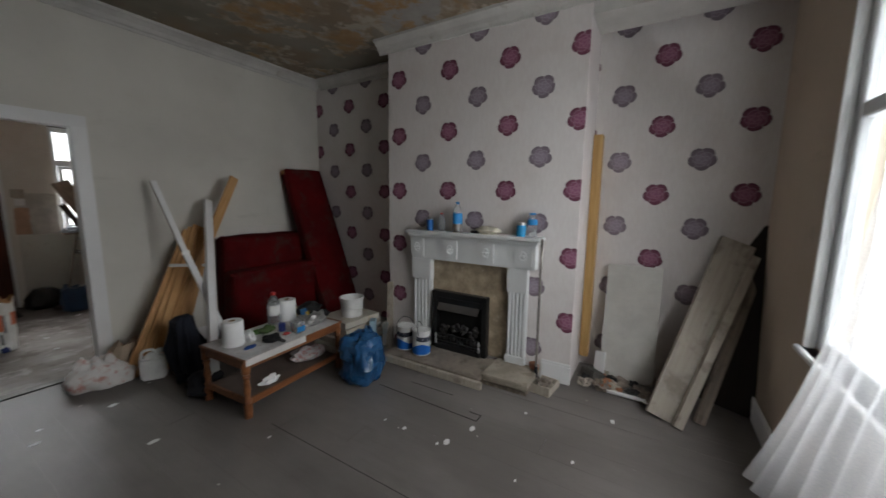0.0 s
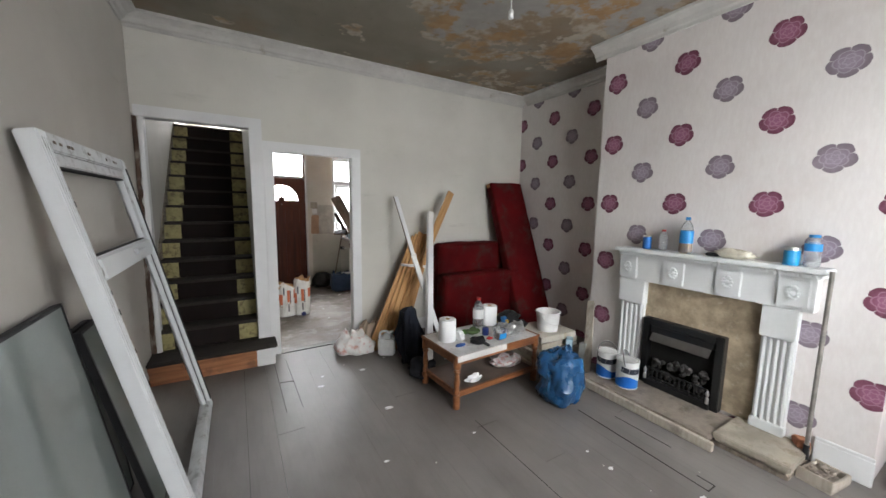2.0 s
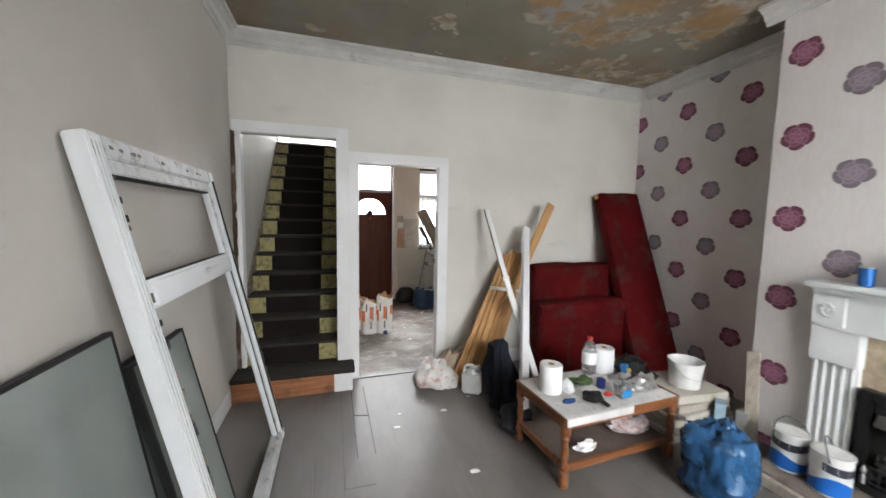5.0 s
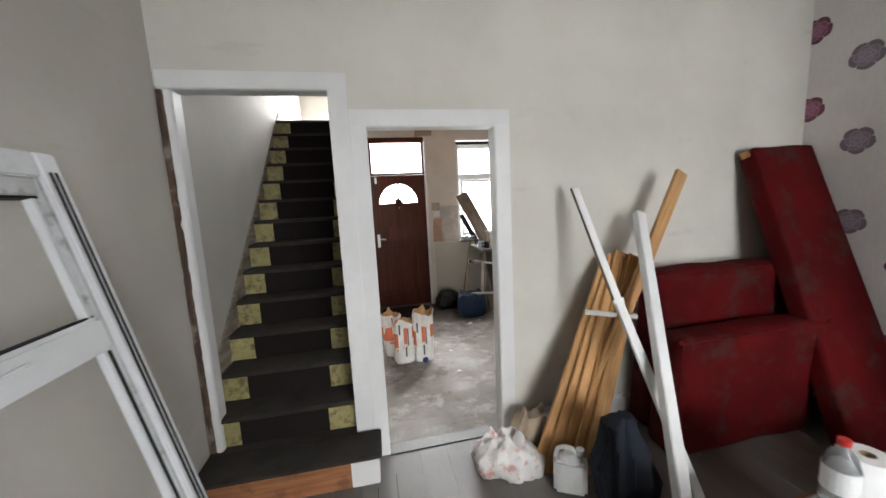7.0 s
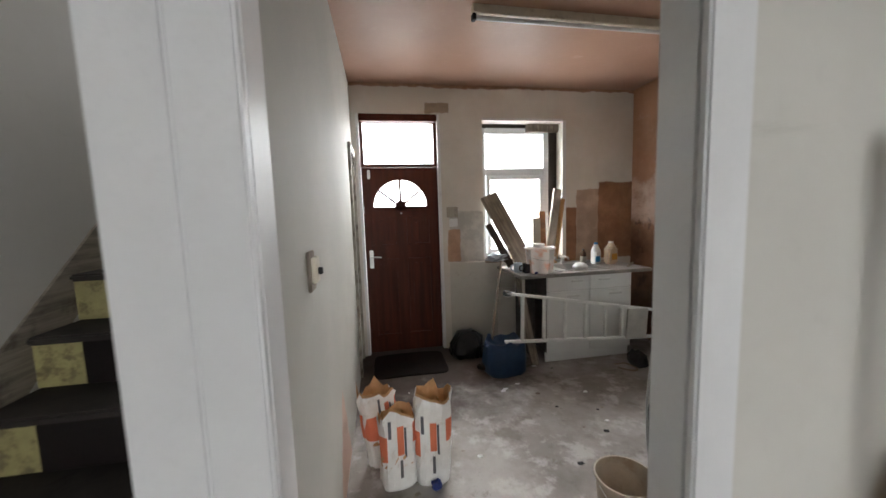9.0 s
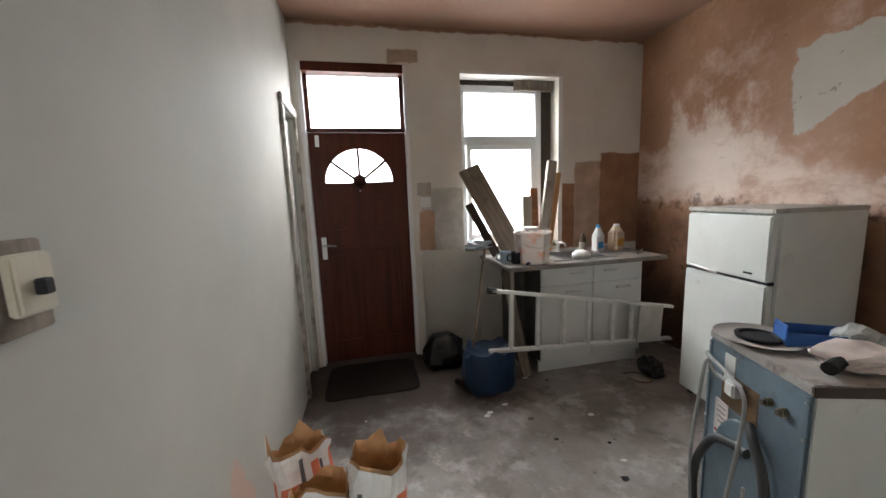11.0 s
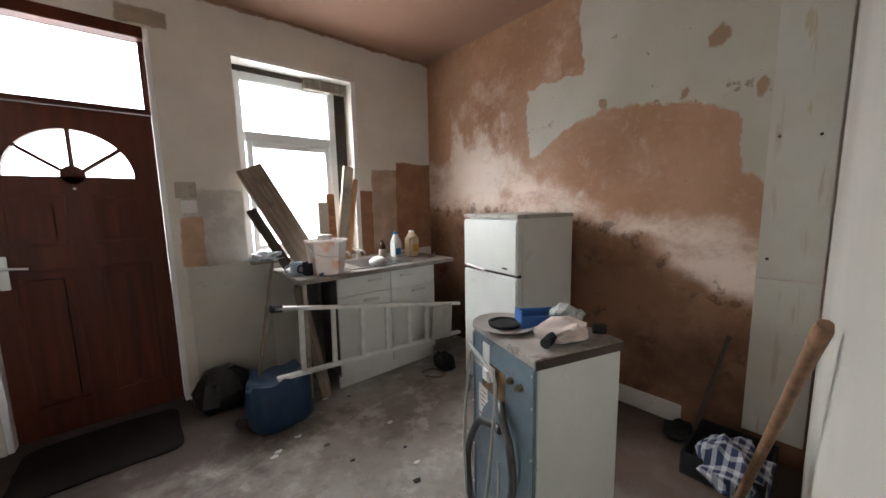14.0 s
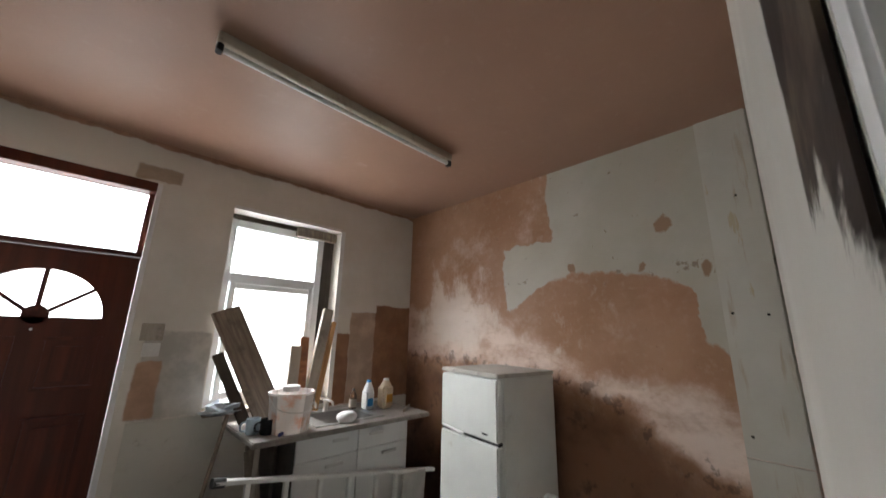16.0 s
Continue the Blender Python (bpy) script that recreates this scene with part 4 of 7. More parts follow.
# ---------------------------------------------------------------- kitchen window
win = thing("window_kitchen", pose(VX0, KB + 0.15, VZ0), "white plastic window with top light, raw timber packing beside it", "window", kind="structure")
ww, wh, F = 0.83, VZ1 - VZ0 - 0.04, 0.065
zm = 0.975
for lo, hi in (((0.01, 0, 0), (0.01 + F, 0.07, wh)), ((ww - F, 0, 0), (ww, 0.07, wh)), ((0.01 + F, 0, wh - F), (ww - F, 0.07, wh)), ((0.01 + F, 0, 0), (ww - F, 0.07, F)), ((0.01 + F, -0.002, zm - 0.04), (ww - F, 0.07, zm + 0.04))):
    piece("window_frame", lo, hi, UPVC, win, 0.008)
for lo, hi in (((0.02 + F, -0.015, F), (0.06 + F, 0.05, zm - 0.04)), ((ww - F - 0.05, -0.015, F), (ww - F - 0.01, 0.05, zm - 0.04)), ((0.06 + F, -0.015, zm - 0.085), (ww - F - 0.05, 0.05, zm - 0.045)), ((0.06 + F, -0.015, F), (ww - F - 0.05, 0.05, F + 0.045))):
    piece("casement", lo, hi, UPVC, win, 0.006)
for z0, z1 in ((F, zm - 0.04), (zm + 0.04, wh - F)):
    g = piece("pane", (0.01 + F, 0.03, z0), (ww - F, 0.036, z1), GLASS, win, 0)
    g.visible_shadow = False
piece("timber_packing", (ww + 0.004, 0.01, 0.0), (VX1 - VX0, 0.08, wh + 0.04), DARK_WOOD, win, 0.004, "raw dark timber packing")
piece("head_packing", (0.0, 0.0, wh + 0.002), (VX1 - VX0, 0.07, wh + 0.04), DARK_WOOD, win, 0.003)
piece("head_scrap", (0.55, -0.05, wh - 0.05), (0.93, 0.0, wh + 0.035), OLD_WOOD, win, 0.004, "grey scrap board under the lintel")
piece("window_sill", (0.002, -0.2, -0.02), (VX1 - VX0 - 0.002, 0.0, 0.012), OLD_WOOD, win, 0.004)
boxes("trim_window_reveal", [((VX1 - 0.012, KB - 0.004, VZ0), (VX1 + 0.03, KB - 0.0005, VZ1 + 0.01)), ((VX0, KB - 0.004, VZ1), (VX1 - 0.012, KB - 0.0005, VZ1 + 0.025))], WHITE_TRIM, "white plaster edge beads round the window", category="trim")

# side door in the kitchen's left wall
sd = thing("door_side", ID, "closed dirty white cupboard door under the stairs", "door", kind="structure")
piece("leaf", (KL - 0.07, 2.70, 0.01), (KL - 0.035, 3.07, 2.03), WHITE_TRIM, sd, 0.003)
DIRTY_TRIM = plain("dirty_chipped_paint", (0.36, 0.335, 0.285), 0.65, var=0.2, scale=6, dirt=(0.10, 0.075, 0.055), much=0.92, bump=0.3)
for lo, hi in (((KL, 2.63, 0), (KL + 0.022, 2.70, 2.06)), ((KL, 3.07, 0), (KL + 0.022, 3.135, 2.06)), ((KL, 2.63, 2.06), (KL + 0.026, 3.135, 2.13))):
    piece("architrave", lo, hi, DIRTY_TRIM, sd, 0.006)
piece("latch", (KL - 0.035, 2.73, 1.0), (KL - 0.015, 2.78, 1.03), CHROME, sd, 0.003)

# ---------------------------------------------------------------- front window and net curtain
fw = thing("window_front", pose(WX0, FRONT - 0.12, WZ0), "bright white-framed front window behind a net curtain", "window", kind="structure")
w2, h2 = WX1 - WX0, WZ1 - WZ0
for lo, hi in (((0, 0, 0), (0.07, 0.07, h2)), ((w2 - 0.07, 0, 0), (w2, 0.07, h2)), ((0.07, 0, h2 - 0.07), (w2 - 0.07, 0.07, h2)), ((0.07, 0, 0), (w2 - 0.07, 0.07, 0.07)), ((w2 / 2 - 0.04, -0.002, 0.07), (w2 / 2 + 0.04, 0.07, h2 - 0.07)), ((0.07, -0.003, 1.1), (w2 - 0.07, 0.07, 1.17))):
    piece("window_frame", lo, hi, UPVC, fw, 0.006)
g = piece("pane", (0.07, 0.03, 0.07), (w2 - 0.07, 0.036, h2 - 0.07), GLASS, fw, 0)
g.visible_shadow = False
piece("window_sill", (-0.04, 0.07, -0.03), (w2 + 0.04, 0.145, 0.0), WHITE_TRIM, fw, 0.006)
piece("reveal_lining", (w2 - 0.012, 0.072, 0.002), (w2 - 0.001, 0.119, h2 - 0.002), WHITE_TRIM, fw, 0.002, "white-painted reveal lining")
piece("reveal_lining", (0.001, 0.072, 0.002), (0.012, 0.119, h2 - 0.002), WHITE_TRIM, fw, 0.002, "white-painted reveal lining")
NET = Mat("white_net", 0.9, 0, 0.1)
nt = NET.t
weave = NET.mix(NET.step(NET.noise(260, 1), 0.45, 0.55), (0.78, 0.79, 0.81), (0.88, 0.88, 0.9))
cloth_d, cloth_t, clear = nt.nodes.new("ShaderNodeBsdfDiffuse"), nt.nodes.new("ShaderNodeBsdfTranslucent"), nt.nodes.new("ShaderNodeBsdfTransparent")
mix_a, mix_b = nt.nodes.new("ShaderNodeMixShader"), nt.nodes.new("ShaderNodeMixShader")
NET.put(cloth_d.inputs["Color"], weave)
NET.put(cloth_t.inputs["Color"], weave)
mix_a.inputs[0].default_value, mix_b.inputs[0].default_value = 0.6, 0.42
nt.links.new(cloth_d.outputs[0], mix_a.inputs[1])
nt.links.new(cloth_t.outputs[0], mix_a.inputs[2])
nt.links.new(clear.outputs[0], mix_b.inputs[1])
nt.links.new(mix_a.outputs[0], mix_b.inputs[2])
nt.links.new(mix_b.outputs[0], nt.nodes["Material Output"].inputs["Surface"])
bm = B()


def net_point(u, v):
    low = (1 - v) ** 2.2
    x = 1.2 + u * (1.1 + 0.42 * low)
    fold = 0.022 * math.sin(u * 84 + 2.5 * noise.noise(Vector((u * 5, v * 1.5, 0)))) * (0.6 + 0.8 * noise.noise(Vector((u * 3, v, 7))))
    y = FRONT + 0.115 + fold + 0.15 * low * u + 0.05 * noise.noise(Vector((u * 3, v * 2, 3)))
    return Vector((x, y, 0.30 + 2.2 * v + 0.03 * noise.noise(Vector((u * 5, 2, 0))) * (1 - v)))


sheet(bm, 260, 36, net_point)
net = solo("net_curtain", bm, NET.m, "thin white net curtain hanging at the front window", "curtain", smooth=True)
bm = B(); rod(bm, (WX0 - 0.05, FRONT + 0.05, 2.5), (WX1 + 0.05, FRONT + 0.05, 2.5), 0.006)
solo("curtain_wire", bm, CHROME, "thin white curtain wire over the front window", "curtain rail")

# ---------------------------------------------------------------- fireplace
MARBLE = plain("tan_marble", (0.40, 0.32, 0.225), 0.35, var=0.35, scale=9, dirt=(0.56, 0.49, 0.39), much=0.74, fine=40)
PLASTER_W = plain("white_painted_surround", (0.70, 0.71, 0.71), 0.45, var=0.06, scale=4, dirt=(0.4, 0.36, 0.3), much=0.42, bump=0.08)
fp = thing("fireplace", ID, "white painted fire surround with fluted pilasters and tan marble back", "fireplace")
piece("back_panel", (3.655, -2.97, 0.085), (BX - 0.001, -2.16, 0.93), MARBLE, fp, 0.002, "tan marble back panel")
for a, b in ((-2.172, -1.966), (-3.108, -2.945)):
    bm = B()
    block(bm, (3.62, a, 0.07), (BX - 0.001, b, 0.925), None, 0.003)
    block(bm, (3.59, a - 0.006, 0.72), (3.66, b + 0.006, 0.925), None, 0.005)
    block(bm, (3.595, a - 0.006, 0.07), (3.66, b + 0.006, 0.16), None, 0.005)
    pil = part("pilaster", bm, PLASTER_W, fp)
    for k in range(5):
        bm = B()
        lathe(bm, [(0.011, 0.16), (0.011, 0.72)], 8, pose(3.62, a + (b - a) * (k + 0.5) / 5, 0))
        part("flute", bm, PLASTER_W, pil)
piece("frieze", (3.58, -3.175, 0.925), (BX - 0.001, -1.975, 1.135), PLASTER_W, fp, 0.004)
for c in (-2.04, -2.40, -2.75, -3.08):
    bm = B()
    block(bm, (3.566, c - 0.075, 0.945), (3.582, c + 0.075, 1.12), None, 0.005)
    part("frieze_block", bm, PLASTER_W, fp)
    bm = B()
    for k in range(10):
        a = 2 * math.pi * k / 10
        lathe(bm, [(0.002, 0.0), (0.011, 0.004), (0.009, 0.009), (0.002, 0.012)], 8, pose(3.566, c + 0.026 * math.cos(a), 1.033 + 0.036 * math.sin(a), 0, -90))
    lathe(bm, [(0.016, 0.0), (0.013, 0.008), (0.004, 0.013)], 12, pose(3.566, c, 1.033, 0, -90))
    part("rosette", bm, PLASTER_W, fp, smooth=True)
bm = B()
block(bm, (3.505, -3.225, 1.165), (BX - 0.001, -1.945, 1.195), None, 0.006)
block(bm, (3.535, -3.20, 1.135), (BX - 0.001, -1.965, 1.165), None, 0.004)
for k in range(62):
    y = -3.18 + k * 0.0195
    block(bm, (3.527, y, 1.142), (3.536, y + 0.011, 1.16))
part("mantel_shelf", bm, PLASTER_W, fp)
# gas fire
fire = thing("gas_fire", pose(3.60, -2.482, 0.075), "black inset gas fire with coals", "fire")
def fbox(name, lo, hi, mat=BLACK, bev=0.004):
    return piece(name, lo, hi, mat, fire, bev)
fbox("frame_side", (-0.01, 0.235, 0), (0.055, 0.285, 0.555)); fbox("frame_side", (-0.01, -0.285, 0), (0.055, -0.235, 0.555))
fbox("frame_top", (-0.01, -0.235, 0.50), (0.055, 0.235, 0.555)); fbox("frame_base", (-0.03, -0.235, 0), (0.055, 0.235, 0.05))
fbox("fire_back", (0.05, -0.235, 0.05), (0.056, 0.235, 0.50), plain("soot", (0.01, 0.009, 0.008), 0.9))
bm = B(); beam(bm, (-0.02, -0.21, 0.415), (-0.02, 0.21, 0.415), 0.075, 0.006, (0.6, 0, 0.8))
part("hood", bm, plain("grey_steel_hood", (0.19, 0.18, 0.17), 0.35, 0.8), fire, "grey metal hood")
bm = B(); block(bm, (0.0, -0.225, 0.44), (0.05, 0.225, 0.50), None, 0.004); part("upper_plate", bm, BLACK, fire)
bm = B()
for k in range(13):
    y = -0.205 + 0.034 * k
    rod(bm, (-0.025, y, 0.055), (-0.025, y, 0.155), 0.006, seg=8)
for zz in (0.07, 0.15):
    rod(bm, (-0.025, -0.215, zz), (-0.025, 0.215, zz), 0.007, seg=8)
part("grate", bm, BLACK, fire)
bm = B()
r2 = random.Random(4)
for k in range(60):
    p = Vector((r2.uniform(-0.012, 0.035), r2.uniform(-0.2, 0.2), r2.uniform(0.08, 0.24)))
    s = bmesh.ops.create_icosphere(bm, subdivisions=1, radius=r2.uniform(0.018, 0.03))
    for v in s["verts"]:
        v.co = p + v.co * (1 + 0.3 * noise.noise(v.co * 60 + p * 30))
part("coal_bed", bm, plain("ashy_coal", (0.04, 0.037, 0.035), 0.9, var=0.5, scale=20), fire)["kind"] = "stuff"
for y in (-0.225, 0.225):
    bm = B(); lathe(bm, [(0.012, 0), (0.012, 0.04), (0.006, 0.05), (0.011, 0.06), (0.013, 0.075), (0.007, 0.09), (0.003, 0.1)], 10, pose(-0.03, y, 0.05))
    part("finial", bm, CHROME, fire, "brass finial", smooth=True)
# hearth
hearth = thing("hearth", ID, "low broken hearth of dusty slabs and timber", "hearth")
HEARTH = plain("dusty_hearth_stone", (0.25, 0.21, 0.175), 0.75, var=0.3, scale=5, dirt=(0.11, 0.085, 0.065), much=0.85)
piece("slab", (3.235, -2.86, 0.03), (BX - 0.03, -1.90, 0.07), HEARTH, hearth, 0.006)
piece("timber_edge", (3.20, -2.9, 0.0), (3.235, -1.93, 0.06), PALE_WOOD, hearth, 0.004)
piece("slab", (3.29, -3.24, 0.055), (BX - 0.03, -2.865, 0.098), plain("yellowed_slab", (0.34, 0.30, 0.245), 0.7, var=0.3, scale=6, dirt=(0.15, 0.11, 0.07), much=0.8), hearth, 0.006)
piece("timber_base", (3.31, -3.23, 0.0), (BX - 0.03, -1.92, 0.03), OLD_WOOD, hearth, 0.004)
piece("timber_base", (3.315, -3.22, 0.03), (BX - 0.03, -2.87, 0.055), PALE_WOOD, hearth, 0.004)

# ================================================================ living room things
def leaning(p_near, along, lean_x, width, height):
    """Frame of a panel that stands on the floor and leans on the left wall: x along the wall, z up the panel, y out of it."""
    o = Vector(p_near)
    u = Vector(along).normalized()
    v = Vector((lean_x, 0, math.sqrt(height ** 2 - lean_x ** 2))).normalized()
    n = v.cross(u)
    return Matrix(((u.x, n.x, v.x, o.x), (u.y, n.y, v.y, o.y), (u.z, n.z, v.z, o.z), (0, 0, 0, 1)))


# old window frame leaning on the left wall
H = 1.80
m = leaning((0.445, -1.945, 0.012), (0, 1, 0), -0.385, 1.25, H)
uf = thing("window_frame_unit", m, "loose white plastic window frame without glass, leaning on the wall", "window frame")
Wd, t = 1.155, 0.065
RUBBED = plain("rubbed_upvc", (0.58, 0.59, 0.60), 0.45, var=0.12, scale=8, dirt=(0.2, 0.19, 0.18), much=0.85)
piece("stile", (0, -t / 2, 0), (0.075, t / 2, H), UPVC, uf, 0.006)
piece("stile_face", (0.075, -t / 2 + 0.012, 0.06), (0.098, t / 2 - 0.012, H - 0.06), RUBBED, uf, 0.004)
piece("stile", (Wd - 0.07, -t / 2, 0), (Wd, t / 2, H), UPVC, uf, 0.006)
piece("stile_face", (Wd - 0.092, -t / 2 + 0.012, 0.06), (Wd - 0.07, t / 2 - 0.012, H - 0.06), RUBBED, uf, 0.004)
piece("stile_gasket", (Wd - 0.05, -t / 2 - 0.004, 0.06), (Wd - 0.042, -t / 2 + 0.002, H - 0.06), BLACK_MATT, uf, 0)
piece("stile_gasket", (Wd - 0.03, -t / 2 - 0.004, 0.06), (Wd - 0.024, -t / 2 + 0.002, H - 0.06), BLACK_MATT, uf, 0)
piece("top_rail", (0.075, -t / 2 + 0.002, H - 0.075), (Wd - 0.07, t / 2 - 0.002, H), RUBBED, uf, 0.006)
piece("top_rail_face", (0.098, -t / 2 + 0.012, H - 0.125), (Wd - 0.092, t / 2 - 0.012, H - 0.075), RUBBED, uf, 0.004)
piece("top_gasket", (0.1, -0.012, H - 0.133), (Wd - 0.094, 0.012, H - 0.125), BLACK_MATT, uf, 0)
for k in range(3):
    piece("stile_groove", (0.016 + 0.02 * k, -t / 2 - 0.002, 0.03), (0.0185 + 0.02 * k, -t / 2 + 0.001, H - 0.03), RUBBED, uf, 0)
piece("reveal_bead", (Wd - 0.10, -0.016, 0.07), (Wd - 0.0925, 0.016, 1.19), BLACK_MATT, uf, 0)
piece("reveal_bead", (0.0985, -0.016, 0.07), (0.104, 0.016, 1.19), RUBBED, uf, 0)
piece("stile_step", (Wd - 0.118, -t / 2 + 0.02, 0.07), (Wd - 0.1005, t / 2 - 0.02, H - 0.13), UPVC, uf, 0.003)
rub = random.Random(8)
for k in range(26):
    z, a = rub.uniform(0.2, H - 0.15), rub.uniform(0.006, 0.02)
    piece("sealant_scab", (0.076, -t / 2 + 0.006, z), (0.0985 + 0.004 * (k % 3), -t / 2 + 0.013, z + a * 1.8), OLD_WOOD if k % 2 else BLACK_MATT, uf, 0.001)
for k in range(12):
    x = rub.uniform(0.1, Wd - 0.12)
    piece("sealant_scab", (x, -t / 2 - 0.001, H - 0.045), (x + rub.uniform(0.008, 0.022), -t / 2 + 0.003, H - rub.uniform(0.03, 0.038)), OLD_WOOD, uf, 0.001)
piece("bottom_rail", (0.075, -t / 2 + 0.002, 0), (Wd - 0.07, t / 2 - 0.002, 0.07), RUBBED, uf, 0.006)
piece("transom", (0.098, -t / 2, 1.195), (Wd - 0.092, t / 2, 1.30), UPVC, uf, 0.012)
piece("transom_gasket", (0.1, -0.012, 1.30), (Wd - 0.094, 0.012, 1.307), BLACK_MATT, uf, 0)
bm = B(); block(bm, (0.62, -t / 2 - 0.02, 1.24), (0.66, -t / 2, 1.27), None, 0.004); beam(bm, (0.56, -t / 2 - 0.028, 1.255), (0.78, -t / 2 - 0.028, 1.26), 0.016, 0.012, (0, 1, 0), 0.004)
part("handle", bm, UPVC, uf, "white window handle")

# glass units on the left wall
def glass_unit(y0, y1, h, x_foot, x_top, label):
    m = leaning((x_foot, y0, 0.002), (0, 1, 0), x_top - x_foot, y1 - y0, h)
    g = thing("glass_unit", m, label, "glass panel", "glass units against the wall")
    w = y1 - y0
    piece("pane", (0.012, -0.012, 0.012), (w - 0.012, 0.012, h - 0.012), SEALED_GLASS, g, 0.001)
    for lo, hi in (((0, -0.014, 0), (0.014, 0.014, h)), ((w - 0.014, -0.014, 0), (w, 0.014, h)), ((0.014, -0.0135, 0), (w - 0.014, 0.0135, 0.014)), ((0.014, -0.0135, h - 0.014), (w - 0.014, 0.0135, h))):
        piece("edge_tape", lo, hi, BLACK_MATT, g, 0.001)


glass_unit(-3.0, -1.80, 1.11, 0.225, 0.045, "large grey sealed glass unit with black edges, leaning on the wall")
glass_unit(-2.45, -1.47, 0.94, 0.135, 0.03, "smaller grey glass unit with black edges behind the larger one")
glass_unit(-1.80, -1.34, 0.985, 0.30, 0.09, "narrow dark glass unit leaning inside the window frame")

# coffee table
TX, TY, TW, TD, TH = 2.035, -1.735, 0.90, 0.52, 0.42
tb = thing("coffee_table", pose(TX, TY, 0, 0, 0, 3.2), "low reddish wooden coffee table with a shelf, covered in clutter", "table")
piece("tabletop", (0, 0, TH - 0.022), (TW, TD, TH), TEAK, tb, 0.005)
piece("paper_cover", (0.012, -0.002, TH + 0.0005), (TW - 0.04, TD - 0.02, TH + 0.003), plain("white_paper_sheet", (0.62, 0.61, 0.6), 0.7, var=0.15, scale=9, dirt=(0.3, 0.25, 0.2), much=0.8), tb, 0, "stained white sheet over the top")
piece("paper_flap", (0.012, -0.006, TH - 0.045), (0.5, -0.003, TH), plain("paper_flap", (0.6, 0.59, 0.58), 0.7), tb, 0)
for lx in (0.03, TW - 0.03):
    for ly in (0.03, TD - 0.03):
        bm = B()
        lathe(bm, [(0.028, 0), (0.028, 0.09), (0.018, 0.10), (0.026, 0.12), (0.017, 0.14), (0.024, 0.20), (0.017, 0.27), (0.027, 0.29), (0.018, 0.305), (0.029, 0.315), (0.029, TH - 0.022)], 14, pose(lx, ly, 0))
        part("leg", bm, TEAK, tb, smooth=True)
for lo, hi in (((0.05, 0.012, TH - 0.075), (TW - 0.05, 0.032, TH - 0.022)), ((0.05, TD - 0.032, TH - 0.075), (TW - 0.05, TD - 0.012, TH - 0.022)), ((0.012, 0.05, TH - 0.075), (0.032, TD - 0.05, TH - 0.022)), ((TW - 0.032, 0.05, TH - 0.075), (TW - 0.012, TD - 0.05, TH - 0.022))):
    piece("apron", lo, hi, TEAK, tb, 0.003)
piece("shelf_rail", (0.05, 0.02, 0.085), (TW - 0.05, 0.042, 0.13), TEAK, tb, 0.003)
piece("shelf_rail", (0.02, 0.05, 0.085), (0.042, TD - 0.05, 0.13), TEAK, tb, 0.003)
piece("shelf", (0.042, 0.042, 0.105), (TW - 0.04, TD - 0.04, 0.122), plain("dull_shelf", (0.13, 0.10, 0.085), 0.7, var=0.25), tb, 0.002)

ROLL = plain("paper_towel", (0.78, 0.78, 0.78), 0.85, var=0.04, bump=0.3)
def towel_roll(x, y, z, label):
    th = thing("paper_roll", pose(x, y, z), label, "paper roll", "paper rolls on the table")
    bm = B(); lathe(bm, [(0.022, 0.0), (0.068, 0.0), (0.072, 0.006), (0.071, 0.173), (0.066, 0.18), (0.022, 0.18)], 28, None, False, False)
    part("paper", bm, ROLL, th, smooth=True)
    bm = B(); lathe(bm, [(0.019, 0.0), (0.022, 0.0), (0.022, 0.181), (0.019, 0.181)], 20, None, False, False)
    part("core", bm, plain("card_core", (0.35, 0.25, 0.16), 0.8), th)
Z = TH + 0.003
towel_roll(2.145, -1.42, Z, "white paper towel roll standing on the coffee table")
towel_roll(2.70, -1.26, Z, "white paper towel roll beside the bottle")


def bottle(name, x, y, z, h, r, mat, capmat, label, band=None, fill=None, neck=0.28):
    th = thing(name, pose(x, y, z), label, "bottle")
    bm = B()
    lathe(bm, [(r * 0.8, 0), (r, 0.01), (r, h * 0.3), (r * 0.95, h * 0.36), (r, h * 0.42), (r, h * 0.6), (r * 0.75, h * 0.78), (r * neck * 1.2, h * 0.9), (r * neck, h * 0.93)], 20)
    part("body", bm, mat, th, smooth=True)
    bm = B(); lathe(bm, [(r * neck * 1.35, h * 0.92), (r * neck * 1.35, h), (r * neck * 1.1, h * 1.0)], 14)
    part("cap", bm, capmat, th)
    if band:
        bm = B(); lathe(bm, [(r * 1.015, h * band[0]), (r * 1.015, h * band[1])], 20, None, False, False)
        part("wrapper", bm, band[2], th)
    if fill:
        bm = B(); lathe(bm, [(r * 0.75, 0.004), (r * 0.93, 0.012), (r * 0.93, h * fill[0])], 16)
        part("liquid", bm, fill[1], th)
    return th


def flat(name, c, rough=0.45, **k):
    return plain(name, c, rough, var=0.12, scale=12, bump=0.06, **k)


BLUE = flat("bright_blue_print", (0.02, 0.22, 0.52))
RED = flat("red_plastic", (0.45, 0.03, 0.025))
WHITEP = flat("white_plastic", (0.72, 0.72, 0.71))
COLA = flat("brown_liquid", (0.30, 0.15, 0.06), 0.2)
NAVY = flat("navy_plastic", (0.02, 0.035, 0.16))
bottle("clear_bottle", 2.57, -1.265, Z, 0.27, 0.05, CLEAR_PLASTIC, RED, "clear plastic bottle with a red cap and paper wrapper", (0.3, 0.62, WHITEP), None)
bm = B(); lathe(bm, [(0.026, 0), (0.028, 0.004), (0.028, 0.06), (0.02, 0.065)], 18)
solo("blue_pot", bm, NAVY, "small dark blue plastic pot on the table", "pot", at=pose(2.50, -1.47, Z), smooth=True)
